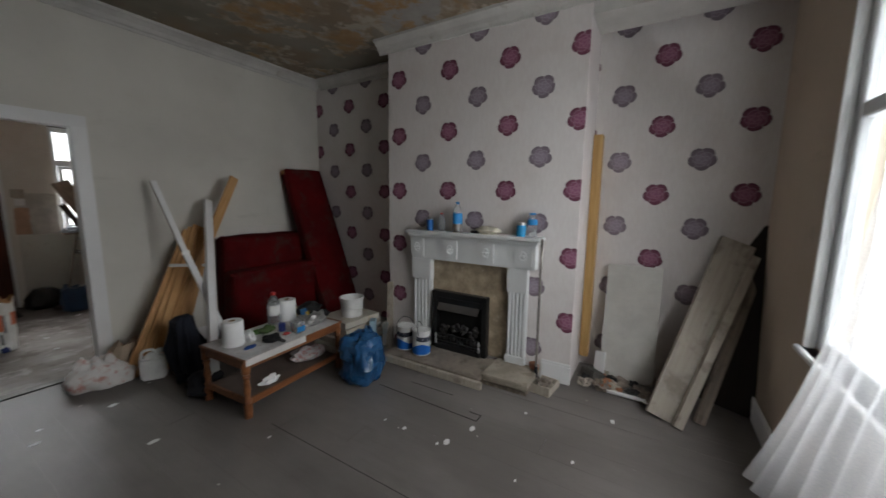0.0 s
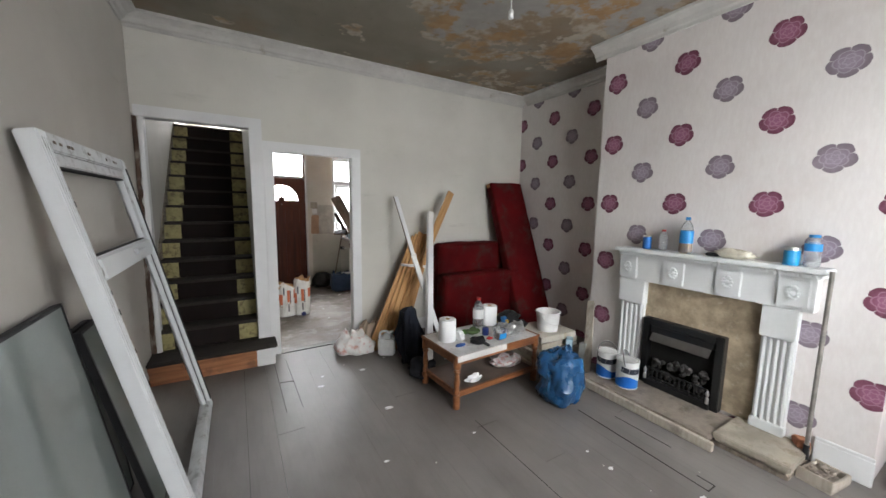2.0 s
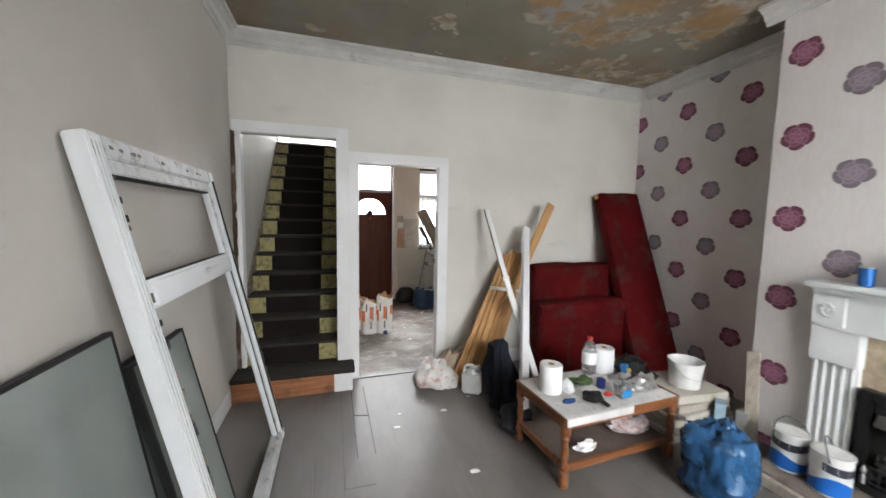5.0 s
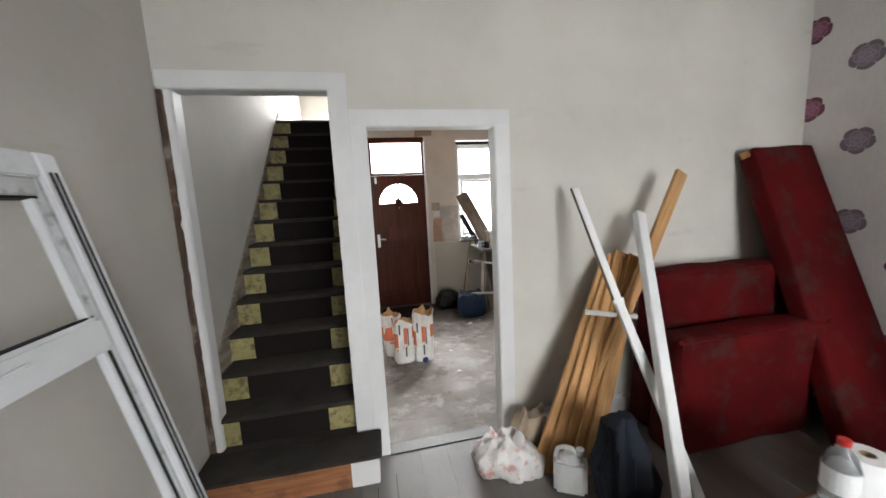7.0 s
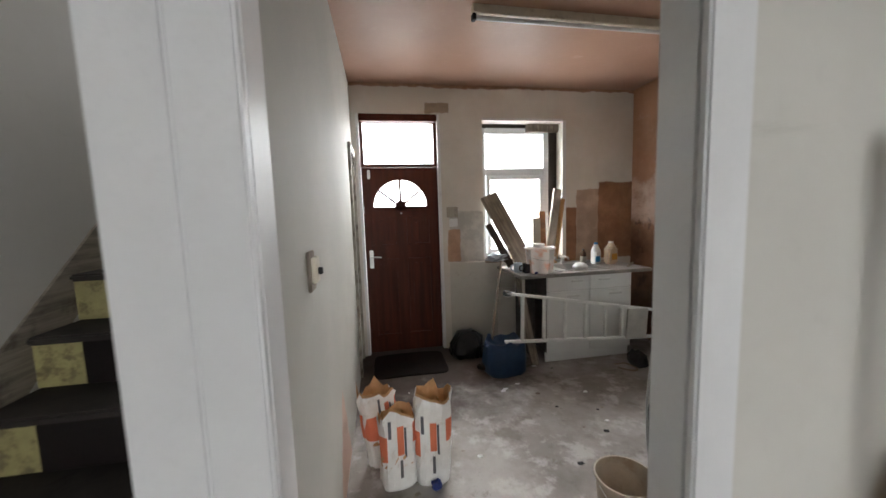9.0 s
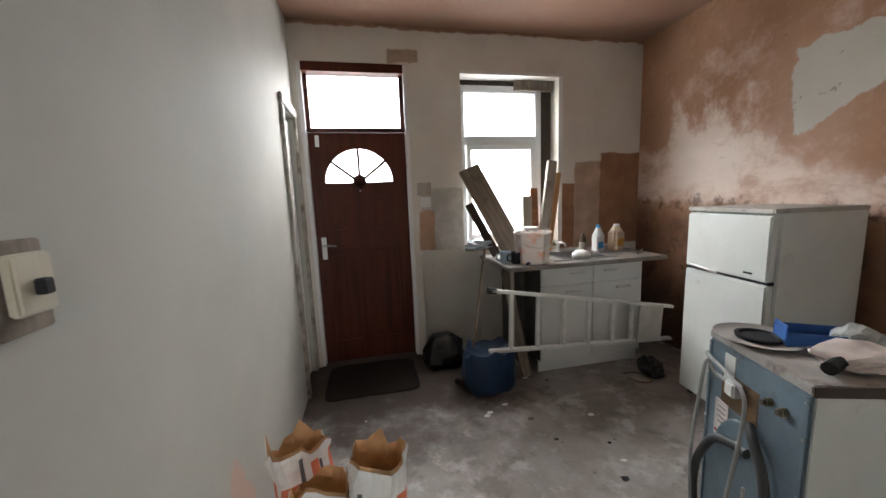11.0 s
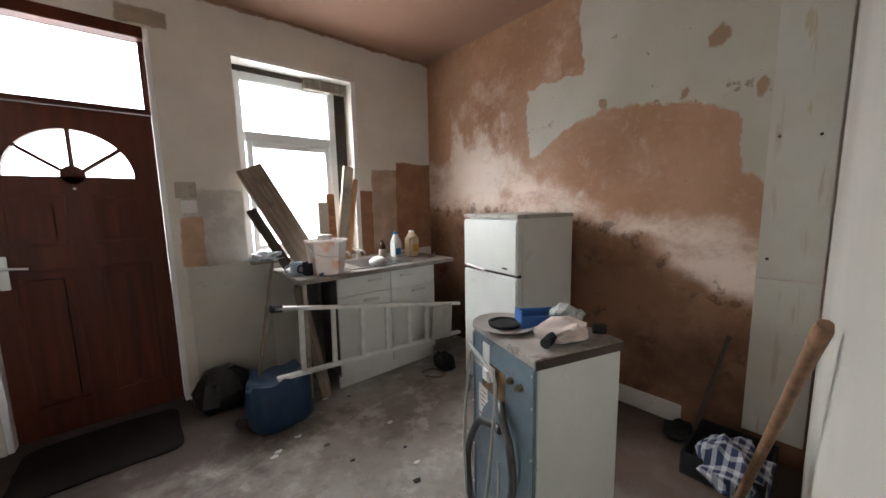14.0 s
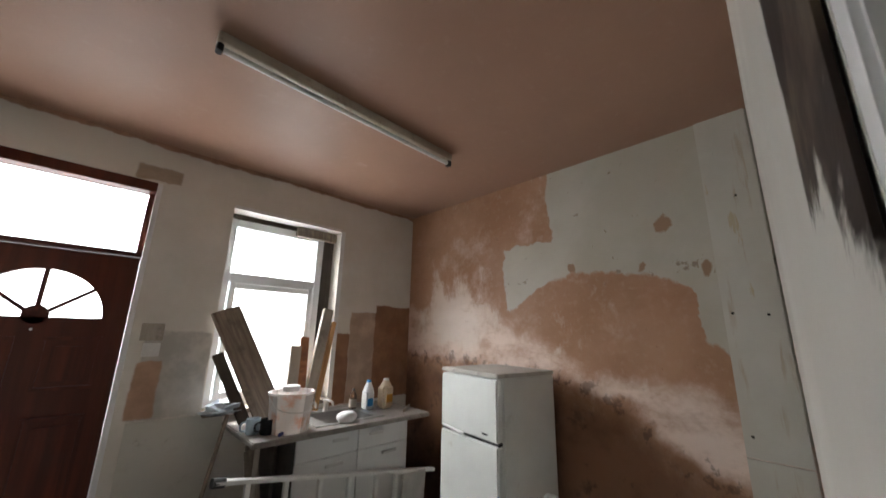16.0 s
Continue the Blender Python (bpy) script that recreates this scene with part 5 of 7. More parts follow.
tub = thing("plastic_tub", pose(2.545, -1.60, Z), "clear plastic tub with a blue wrapper on the table", "tub")
bm = B(); lathe(bm, [(0.045, 0), (0.055, 0.085), (0.058, 0.09)], 4, pose(0, 0, 0, 0, 0, 45), True, False); part("body", bm, CLEAR_PLASTIC, tub)
bm = B(); block(bm, (-0.036, -0.046, 0.02), (0.036, -0.043, 0.065), pose(0, 0, 0, 6)); part("wrapper", bm, BLUE, tub)
r3 = random.Random(11)
def lump(name, x, y, z, sx, sy, h, mat, label, cat, seed, amp=0.4):
    bm = B()
    s = bmesh.ops.create_icosphere(bm, subdivisions=3, radius=1.0)
    for v in s["verts"]:
        q = v.co.copy()
        d = 1 + amp * noise.noise(q * 1.7 + Vector((seed, 0, 0))) + amp * 0.5 * noise.noise(q * 4 + Vector((0, seed, 0)))
        v.co = Vector((q.x * sx * d, q.y * sy * d, max(0, (q.z * 0.5 + 0.42)) * h * d))
    return solo(name, bm, mat, label, cat, at=pose(x, y, z), smooth=True)


SILVER = plain("silver_wrap", (0.45, 0.45, 0.44), 0.3, 0.7, var=0.3, scale=25, bump=0.8, fine=60)
CLUTTER = [("black_glove", 2.33, -1.60, 0.065, 0.05, 0.06, flat("black_cloth", (0.012, 0.012, 0.013), 0.85), "crumpled black work glove on the table", "glove"),
           ("black_cable_heap", 2.86, -1.34, 0.13, 0.09, 0.12, BLACK_MATT, "heap of black cable and plug on the table", "cable"),
           ("foil_packet", 2.74, -1.57, 0.11, 0.06, 0.10, SILVER, "crumpled silver packet on the table", "packet"),
           ("foil_packet", 2.70, -1.47, 0.06, 0.04, 0.09, SILVER, "small twisted silver packet on the table", "packet"),
           ("green_cloth", 2.36, -1.36, 0.06, 0.035, 0.025, flat("green_cloth", (0.10, 0.22, 0.05), 0.9), "small green cloth on the table", "cloth"),
           ("red_rag", 2.47, -1.57, 0.03, 0.02, 0.02, RED, "small red rag on the table", "rag"),
           ("blue_sponge", 2.17, -1.58, 0.045, 0.025, 0.02, flat("blue_sponge", (0.03, 0.08, 0.25), 0.9), "blue sponge on the table", "sponge"),
           ("tissue", 2.24, -1.46, 0.03, 0.06, 0.08, ROLL, "crumpled white tissue on the table", "tissue"),
           ("grey_cable", 2.80, -1.44, 0.06, 0.05, 0.05, flat("grey_flex", (0.09, 0.09, 0.095), 0.6), "coil of dark grey flex on the table", "cable"),
           ("brown_jar_rag", 2.76, -1.28, 0.035, 0.03, 0.10, flat("ochre_cloth", (0.33, 0.23, 0.11), 0.8), "ochre cloth bundle behind the packet", "cloth"),
           ("green_glove", 2.42, -1.40, 0.07, 0.04, 0.05, flat("olive_cloth", (0.07, 0.11, 0.04), 0.9), "olive green glove lying on the table", "glove"),
           ("dark_fitting", 2.93, -1.46, 0.05, 0.04, 0.06, BLACK_MATT, "dark plumbing fitting on the table", "fitting")]
for k, (nm, x, y, sx, sy, h, mt, lb, ct) in enumerate(CLUTTER):
    lump(nm, x, y, Z, sx, sy, h, mt, lb, ct, k * 3.1)
bm = B(); beam(bm, (2.36, -1.70, Z + 0.012), (2.37, -1.57, Z + 0.012), 0.03, 0.018, (1, 0, 0), 0.006)
solo("knife_handle", bm, flat("dark_grey_plastic", (0.03, 0.03, 0.033)), "dark grey trimming knife on the table", "knife")
pk = thing("card_packet", pose(2.80, -1.40, Z, -12, 0, 12), "small blue and yellow card packet standing on the table", "packet")
piece("box", (-0.05, -0.02, 0), (0.05, 0.02, 0.1), flat("blue_card", (0.03, 0.15, 0.35)), pk, 0.002)
piece("print", (-0.035, -0.022, 0.015), (0.02, -0.0205, 0.07), flat("yellow_print", (0.55, 0.36, 0.06)), pk, 0)
lump("carrier_bag_scrap", 2.72, -1.50, 0.122, 0.16, 0.10, 0.10, plain("white_red_bag", (0.52, 0.50, 0.49), 0.5, var=0.2, scale=14, dirt=(0.35, 0.07, 0.06), much=0.95, bump=0.8, fine=40), "crumpled white and red plastic bag on the lower shelf", "plastic bag", 9)
lump("paper_scrap", 2.28, -1.62, 0.122, 0.07, 0.03, 0.055, ROLL, "torn white paper on the lower shelf", "paper", 12, 0.6)

# bucket on a stack of boards
stack = thing("board_stack", pose(3.34, -1.36, 0), "low stack of off-white boards and slabs beside the table", "stack")
zz = 0.0
for k, (w, d, h) in enumerate(((0.56, 0.46, 0.05), (0.52, 0.46, 0.045), (0.54, 0.42, 0.06), (0.48, 0.44, 0.04), (0.5, 0.40, 0.055), (0.44, 0.4, 0.06))):
    piece("board", (-w / 2, -d / 2, zz), (w / 2, d / 2, zz + h - 0.003), (PALE_WOOD, PLASTERBOARD)[k % 2], stack, 0.004, m=pose(0, 0, 0, 0, 0, (-3, 4, -2, 5, 1, -4)[k]))
    zz += h
def bucket(name, x, y, z, r, h, mat, label, smear=None, lean=0.86):
    th = thing(name, pose(x, y, z), label, "bucket")
    bm = B(); lathe(bm, [(r * lean, 0), (r, h), (r * 1.05, h), (r * 1.05, h - 0.012), (r * 1.0, h - 0.014)], 30, None, True, False)
    lathe(bm, [(r * lean * 0.98, 0.006), (r * 0.975, h)], 30, None, True, False)
    part("body", bm, mat, th, smooth=True)
    bm = B(); pipe(bm, [(-r * 1.03, 0, h - 0.03), (-r * 0.8, -r * 0.75, h - 0.09), (0, -r * 1.12, h - 0.11), (r * 0.8, -r * 0.75, h - 0.09), (r * 1.03, 0, h - 0.03)], 0.0025)
    part("handle", bm, CHROME, th)
    return th
bucket("white_bucket", 3.33, -1.40, zz, 0.115, 0.19, WHITEP, "empty white plastic bucket on the stack of boards")
bm = B(); beam(bm, (3.44, -1.80, 0.004), (3.655, -1.64, 0.62), 0.075, 0.016, (0, 1, 0.2))
solo("loose_board", bm, PALE_WOOD, "thin beige board leaning beside the chimney breast", "board")
for k, (x, y, h) in enumerate(((3.52, -1.70, 0.24), (3.40, -1.62, 0.28))):
    bm = B(); block(bm, (-0.05, -0.03, 0), (0.05, 0.03, h), None, 0.004)
    solo("carton", bm, (flat("grey_card", (0.36, 0.36, 0.35), 0.8), flat("blue_white_card", (0.3, 0.42, 0.5), 0.7))[k], ("grey card carton by the hearth", "pale blue card carton by the boards")[k], "carton", at=pose(x, y, 0, 0, 0, 25 * k + 10))

# blue refuse sack
SACK_BLUE = plain("blue_polythene", (0.014, 0.075, 0.185), 0.28, var=0.3, scale=9, bump=1.0, fine=26, spec=0.6)
bm = B()
sack(bm, [(0.5, 0.0), (0.8, 0.012), (0.93, 0.04), (1.0, 0.08), (1.04, 0.12), (1.06, 0.16), (1.05, 0.2), (1.03, 0.24), (1.0, 0.28), (0.97, 0.31), (0.95, 0.34), (0.9, 0.37), (0.8, 0.385), (0.62, 0.37), (0.45, 0.38), (0.3, 0.40), (0.2, 0.385)], 0.155, 0.15, 3.3, 0.042, 120, 8, (0.02, 0.0), True, 0.09, 2.3, 1.0)
solo("refuse_sack", bm, SACK_BLUE, "full shiny blue refuse sack standing on the floor", "refuse sack", at=pose(2.86, -1.99, 0), smooth=True)

# paint tins on the hearth
def paint_tin(x, y, z, turn, label):
    th = thing("paint_tin", pose(x, y, z, 0, 0, turn), label, "paint tin", "paint tins on the hearth")
    bm = B(); lathe(bm, [(0.080, 0), (0.083, 0.004), (0.083, 0.212), (0.087, 0.217), (0.087, 0.226), (0.078, 0.226)], 32)
    part("body", bm, flat("tin_white", (0.76, 0.76, 0.75)), th, smooth=True)
    bm = B(); lathe(bm, [(0.0837, 0.085), (0.0837, 0.012)], 32, None, False, False)
    for v in bm.verts:
        if v.co.z > 0.04:
            v.co.z += 0.022 * math.sin(math.atan2(v.co.y, v.co.x) * 2 + 1)
    part("blue_band", bm, flat("blue_band", (0.01, 0.12, 0.45)), th, "blue printed band")
    bm = B()
    n = 9
    vs = [[bm.verts.new((0.0838 * math.cos(a), 0.0838 * math.sin(a), zz - 0.012 * math.sin(math.pi * i / n))) for i, a in [(i, radians(-200 + 150 * i / n)) for i in range(n + 1)]] for zz in (0.14, 0.185)]
    for i in range(n):
        bm.faces.new((vs[0][i], vs[0][i + 1], vs[1][i + 1], vs[1][i]))
    part("dark_band", bm, flat("dark_print", (0.03, 0.035, 0.05)), th, "dark printed panel")
    bm = B(); pipe(bm, [(-0.088, 0, 0.19), (-0.07, 0.02, 0.26), (0, 0.035, 0.295), (0.07, 0.02, 0.26), (0.088, 0, 0.19)], 0.004)
    part("handle", bm, flat("tin_handle", (0.10, 0.10, 0.10)), th, "dark wire handle")
    bm = B(); lathe(bm, [(0.0, 0.222), (0.072, 0.222), (0.076, 0.228), (0.080, 0.228)], 32, None, False, False)
    part("lid", bm, flat("tin_lid", (0.35, 0.34, 0.32), 0.4), th)
paint_tin(3.41, -2.20, 0.07, 20, "white paint tin with a blue band on the hearth")
paint_tin(3.43, -2.005, 0.07, -30, "white paint tin with a blue band, dusty, further along the hearth")

# on the mantelpiece
MZ = 1.195
can = thing("drink_can", pose(3.60, -2.165, MZ), "blue drink can on the mantelpiece", "can")
bm = B(); lathe(bm, [(0.026, 0), (0.033, 0.008), (0.033, 0.1)], 22); part("body", bm, flat("blue_can", (0.02, 0.11, 0.33), 0.3, metal=0.5), can, smooth=True)
bm = B(); lathe(bm, [(0.033, 0.1), (0.028, 0.112), (0.027, 0.108)], 22); part("top", bm, CHROME, can, "silver can top")
bottle("glass_bottle", 3.62, -2.28, MZ, 0.165, 0.03, CLEAR_PLASTIC, RED, "small clear bottle with a red cap on the mantelpiece", neck=0.36)
bottle("drink_bottle", 3.60, -2.455, MZ, 0.27, 0.044, CLEAR_PLASTIC, BLUE, "plastic drink bottle with blue wrapper and amber drink", (0.28, 0.62, BLUE), (0.3, COLA))
c2 = thing("tin_can", pose(3.595, -3.045, MZ), "dented blue and silver tin on the mantelpiece", "tin")
bm = B(); lathe(bm, [(0.038, 0), (0.038, 0.09)], 24); part("body", bm, flat("blue_tin", (0.02, 0.25, 0.5), 0.35), c2, smooth=True)
bm = B(); lathe(bm, [(0.0385, 0.09), (0.0385, 0.108), (0.034, 0.11)], 24); part("rim", bm, CHROME, c2, "bare metal rim")
bottle("water_bottle", 3.61, -3.13, MZ, 0.19, 0.038, CLEAR_PLASTIC, BLUE, "squat clear bottle with a blue top", (0.5, 0.72, BLUE), None, neck=0.5)
lump("food_bag", 3.60, -2.76, MZ, 0.06, 0.11, 0.07, plain("clear_bag", (0.62, 0.58, 0.47), 0.25, var=0.2, scale=20, bump=0.8, fine=50), "clear plastic bag of bread on the mantelpiece", "food bag", 5, 0.3)
lump("dark_remote", 3.59, -2.64, MZ, 0.02, 0.05, 0.03, BLACK_MATT, "small dark object on the mantelpiece", "remote control", 7, 0.15)

# pole and box at the end of the hearth
pole = thing("pole", ID, "thin grey pole leaning on the mantelpiece", "pole")
bm = B(); rod(bm, (3.545, -3.235, 0.14), (3.525, -3.238, 1.19), 0.011); part("shaft", bm, plain("grey_pole", (0.22, 0.20, 0.18), 0.6, var=0.3, scale=20), pole)
bm = B(); rod(bm, (3.548, -3.235, 0.06), (3.545, -3.235, 0.15), 0.016, 0.014); part("grip", bm, BLACK_MATT, pole, "black rubber end")
tray = thing("wooden_tray", pose(3.50, -3.33, 0, 0, 0, -8), "broken wooden tray of rubble by the hearth", "tray")
piece("base", (-0.11, -0.07, 0.0), (0.11, 0.08, 0.012), PALE_WOOD, tray)
for lo, hi in (((-0.11, -0.07, 0.012), (-0.098, 0.08, 0.075)), ((0.098, -0.07, 0.012), (0.11, 0.08, 0.055)), ((-0.098, -0.07, 0.012), (0.098, -0.058, 0.06)), ((-0.098, 0.068, 0.012), (0.098, 0.08, 0.05))):
    piece("side", lo, hi, PALE_WOOD, tray, 0.002)
for k in range(5):
    lump("plaster_lump", 3.47 + 0.03 * k % 0.09, -3.30 - 0.02 * (k % 3), 0.012 + 0.012 * k, 0.035, 0.03, 0.035, HEARTH, "lump of broken plaster in the tray", "rubble", k * 1.7, 0.5)
BRICK = plain("soft_red_brick", (0.36, 0.15, 0.08), 0.85, var=0.25, scale=14, dirt=(0.5, 0.42, 0.36), much=0.6)
bm = B(); block(bm, (-0.05, -0.03, 0), (0.05, 0.03, 0.05), None, 0.006)
solo("brick_piece", bm, BRICK, "piece of red brick at the foot of the surround", "brick", at=pose(3.60, -3.20, 0.098, 0, 10, 30))

# carrier bag, jug, coat, timber by the partition
BAG = plain("white_red_carrier", (0.70, 0.68, 0.66), 0.45, var=0.08, scale=9, dirt=(0.45, 0.085, 0.04), much=0.86, bump=0.6, fine=35)
bm = B(); sack(bm, [(0.9, 0.0), (1.0, 0.025), (1.03, 0.06), (0.98, 0.10), (0.86, 0.135), (0.68, 0.16), (0.55, 0.185), (0.4, 0.20), (0.2, 0.18)], 0.19, 0.12, 8.1, 0.045, 72, 9, (0, 0), True, 0.09)
solo("carrier_bag", bm, BAG, "white and red plastic carrier bag slumped on the floor", "plastic bag", at=pose(1.69, -0.30, 0, 0, 0, -14), smooth=True)
bm = B(); sack(bm, [(0.85, 0.0), (1.0, 0.04), (0.96, 0.13), (0.8, 0.2), (0.62, 0.25), (0.3, 0.24)], 0.105, 0.08, 5.1, 0.05, 48, 12, (0.1, 0.1), True, 0.06)
solo("paper_sack", bm, plain("brown_paper", (0.42, 0.33, 0.25), 0.8, var=0.2, bump=0.5, fine=30), "crumpled brown paper sack behind the carrier bag", "paper sack", at=pose(1.88, -0.22, 0), smooth=True)
jug = thing("jerrycan", pose(1.96, -0.54, 0, 0, 0, -28), "white plastic jerrycan standing on the floor", "jerrycan")
bm = B(); block(bm, (-0.085, -0.05, 0), (0.085, 0.05, 0.19), None, 0.016); lathe(bm, [(0.06, 0.185), (0.03, 0.22)], 12, pose(0.0, 0, 0)); part("body", bm, WHITEP, jug, smooth=True)
bm = B(); lathe(bm, [(0.022, 0.215), (0.022, 0.245)], 14, pose(0.05, 0, 0)); part("cap", bm, WHITEP, jug)
bm = B(); pipe(bm, [(-0.075, 0, 0.18), (-0.06, 0, 0.235), (0.0, 0, 0.245), (0.035, 0, 0.21)], 0.011); part("handle", bm, WHITEP, jug, smooth=True)
bm = B(); sack(bm, [(0.9, 0.0), (1.0, 0.08), (0.95, 0.25), (0.75, 0.40), (0.55, 0.49), (0.3, 0.52)], 0.115, 0.11, 2.2, 0.07, 72, 10, (0.02, 0.12))
solo("dark_coat", bm, plain("navy_black_cloth", (0.009, 0.012, 0.022), 0.85, var=0.4, scale=9, bump=0.6, fine=120), "dark navy coat dumped against the timber", "coat", at=pose(2.12, -0.79, 0), smooth=True)
lump("dark_cloth", 2.07, -1.13, 0, 0.12, 0.14, 0.15, flat("dark_cloth", (0.012, 0.013, 0.018), 0.9), "heap of dark cloth on the floor", "cloth", 4.4)


def plank(name, p0, p1, w, t, mat, label, side, group=""):
    bm = B()
    m, ln = axes(p0, p1, side)
    block(bm, (-w / 2, -t / 2, 0), (w / 2, t / 2, ln), None, 0.003)
    return solo(name, bm, mat, label, "plank", group, at=m)


for k in range(5):
    o = k * 0.058
    plank("pine_plank", (1.845 + o * 1.15, -0.40 - 0.019 * k, 0.004), (2.485 + o * 0.6, -0.115 - 0.019 * k, 1.15 + 0.025 * (k % 3)), 0.105, 0.017, PINE, "pine plank in a taped bundle leaning on the wall", (1, 0.05, -0.4), "pine planks on the partition")
plank("pine_plank", (2.02, -0.38, 0.004), (2.88, -0.245, 1.679), 0.085, 0.024, PINE, "longer pine plank leaning behind the bundle", (1, 0.1, -0.45), "pine planks on the partition")
bm = B(); beam(bm, (2.255, -0.215, 0.86), (2.53, -0.325, 0.835), 0.026, 0.03, (0, 0, 1), 0.002)
solo("tape_strap", bm, ROLL, "strip of white tape round the bundle of planks", "tape")
bt_low, bt_mid, bt_top = Vector((2.446, -0.936, 0.006)), Vector((2.293, -0.455, 1.0)), Vector((2.199, -0.159, 1.612))
batten = thing("white_batten", ID, "split white-painted batten leaning by the taped planks", "plank", "white battens")
bm = B(); beam(bm, bt_low, bt_mid, 0.052, 0.022, (1, 0, 0)); part("lower_length", bm, WHITE_TRIM, batten)
bm = B(); beam(bm, bt_mid, bt_top + Vector((0.02, 0, 0)), 0.046, 0.018, (1, 0, 0)); part("upper_length", bm, WHITE_TRIM, batten)
bm = B(); beam(bm, bt_mid + Vector((-0.025, 0.0, 0.0)), bt_top + Vector((-0.005, 0, 0)), 0.003, 0.017, (1, 0, 0), 0); part("bare_edge", bm, OLD_WOOD, batten, "grey edge strip")
bm = B(); beam(bm, bt_mid + Vector((-0.03, -0.014, -0.012)), bt_mid + Vector((0.03, -0.014, 0.0)), 0.03, 0.006, (0, 0, 1), 0.001); part("tape", bm, ROLL, batten, "strip of white tape")
m, ln = axes((2.103, -1.185, 0.006), (2.636, -0.19, 1.443), (1, 0.2, 0))
batten = thing("white_batten", m, "thicker white-painted batten with a worn grey edge", "plank", "white battens")
bm = B(); block(bm, (-0.033, -0.0225, 0), (0.033, 0.0225, ln), None, 0.004); part("timber", bm, WHITE_TRIM, batten)
bm = B(); block(bm, (0.0332, -0.018, 0.25), (0.0345, 0.02, ln - 0.06), None, 0); part("bare_edge", bm, OLD_WOOD, batten, "grey edge strip")


# red upholstered pads
def pad(name, lo, hi, m, label, r=0.05):
    th = thing(name, m, label, "upholstered pad", "dismantled red sofa")
    bm = B()
    rings, n, k = [], 24, 44
    cy, hy, rr = (lo[1] + hi[1]) / 2, (hi[1] - lo[1]) / 2, min(r, (hi[1] - lo[1]) / 2)
    for i in range(n + 1):
        u = i / n
        x = lo[0] + (hi[0] - lo[0]) * (0.5 - 0.5 * math.cos(math.pi * u))
        e = min(x - lo[0], hi[0] - x)
        s = 0 if e > rr else rr - math.sqrt(max(0, rr * rr - (rr - e) ** 2))
        ring = []
        for j in range(k):
            a = 2 * math.pi * (j + 0.5) / k
            c, q = math.cos(a), math.sin(a)
            y = cy + math.copysign(hy - rr, c) + (rr - s) * c
            z = (hi[2] - rr if q > 0 else lo[2] + rr) + (rr - s) * q
            p = Vector((x, y, z))
            p += Vector((0, noise.noise(p * 4), noise.noise(p * 4 + Vector((0, 9, 0))))) * 0.014
            ring.append(p)
        rings.append(ring)
    ring_skin(bm, rings)
    part("cushion", bm, RED_CLOTH, th, smooth=True)
    if rr < 0.04:
        return th
    bm = B()
    e = rr * 0.33
    pipe(bm, [(lo[0] + e, lo[1] + e, lo[2] + rr), (lo[0] + e, lo[1] + e, hi[2] - rr), (lo[0] + rr, lo[1] + e, hi[2] - e), (hi[0] - rr, lo[1] + e, hi[2] - e), (hi[0] - e, lo[1] + e, hi[2] - rr), (hi[0] - e, lo[1] + e, lo[2] + rr)], 0.005)
    part("piping", bm, RED_CLOTH, th, "dark red corded seam", smooth=True)
    return th
p = pad("sofa_pad", (0, -0.2, 0), (1.12, 0, 1.085), pose(2.70, -0.03, 0.0, 4), "dark red worn upholstered sofa back standing on edge", 0.06)
p = pad("sofa_pad", (0, -0.22, 0), (1.05, 0, 0.76), pose(2.64, -0.28, 0.0, 4), "dark red upholstered sofa base standing before the back", 0.06)
m, ln = axes((3.86, -0.72, 0.01), (3.815, -0.07, 1.815), (1, 0, 0))
p = pad("sofa_pad", (-0.265, -0.06, 0), (0.265, 0.06, ln), m, "tall dark red upholstered panel leaning in the corner", 0.02)
bm = B(); block(bm, (-0.272, -0.03, ln - 0.05), (-0.266, 0.03, ln - 0.005), None, 0.001); part("timber_corner", bm, PINE, p, "bare timber corner")

# alcove beside the window
bm = B(); block(bm, (4.07, -3.548, 0.10), (W - 0.002, BY0 - 0.004, 2.03), None, 0.004)
solo("timber_stud", bm, PINE_BRIGHT, "bare yellow pine stud fixed beside the chimney breast", "timber stud")
bm = B(); block(bm, (-0.20, -0.011, 0), (0.20, 0.011, 0.96), None, 0.003)
solo("white_board", bm, plain("chipped_white_board", (0.58, 0.56, 0.52), 0.7, var=0.1, scale=5, dirt=(0.3, 0.26, 0.22), much=0.6), "chipped off-white board leaning in the alcove", "board", at=pose(3.99, -3.86, 0.004, 8, 0, 90) )
plank("dirty_plank", (3.53, -4.12, 0.006), (4.13, -4.50, 1.20), 0.22, 0.035, PALE_WOOD, "wide dirty plank leaning in the alcove", (0.3, -1, 0), "planks in the alcove")
plank("dirty_plank", (3.47, -4.20, 0.006), (4.10, -4.60, 1.10), 0.055, 0.05, PALE_WOOD, "narrow pale timber leaning in the alcove", (0.3, -1, 0), "planks in the alcove")
plank("dirty_plank", (3.60, -4.33, 0.006), (4.12, -4.62, 0.95), 0.06, 0.04, OLD_WOOD, "grey old timber leaning in the corner", (0.3, -1, 0), "planks in the alcove")
# near-black colour of this board paints in the shade behind the planks
bm = B(); block(bm, (-0.24, -0.02, 0), (0.24, 0.02, 1.35), None, 0.004)
solo("brown_board", bm, wood("shaded_brown_board", (0.02, 0.013, 0.01), (0.009, 0.006, 0.005), 0.7, "z"), "brown wooden board standing in the corner, coloured near-black for the shade there", "board", at=pose(3.94, -4.50, 0.004, 12, 0, 64))
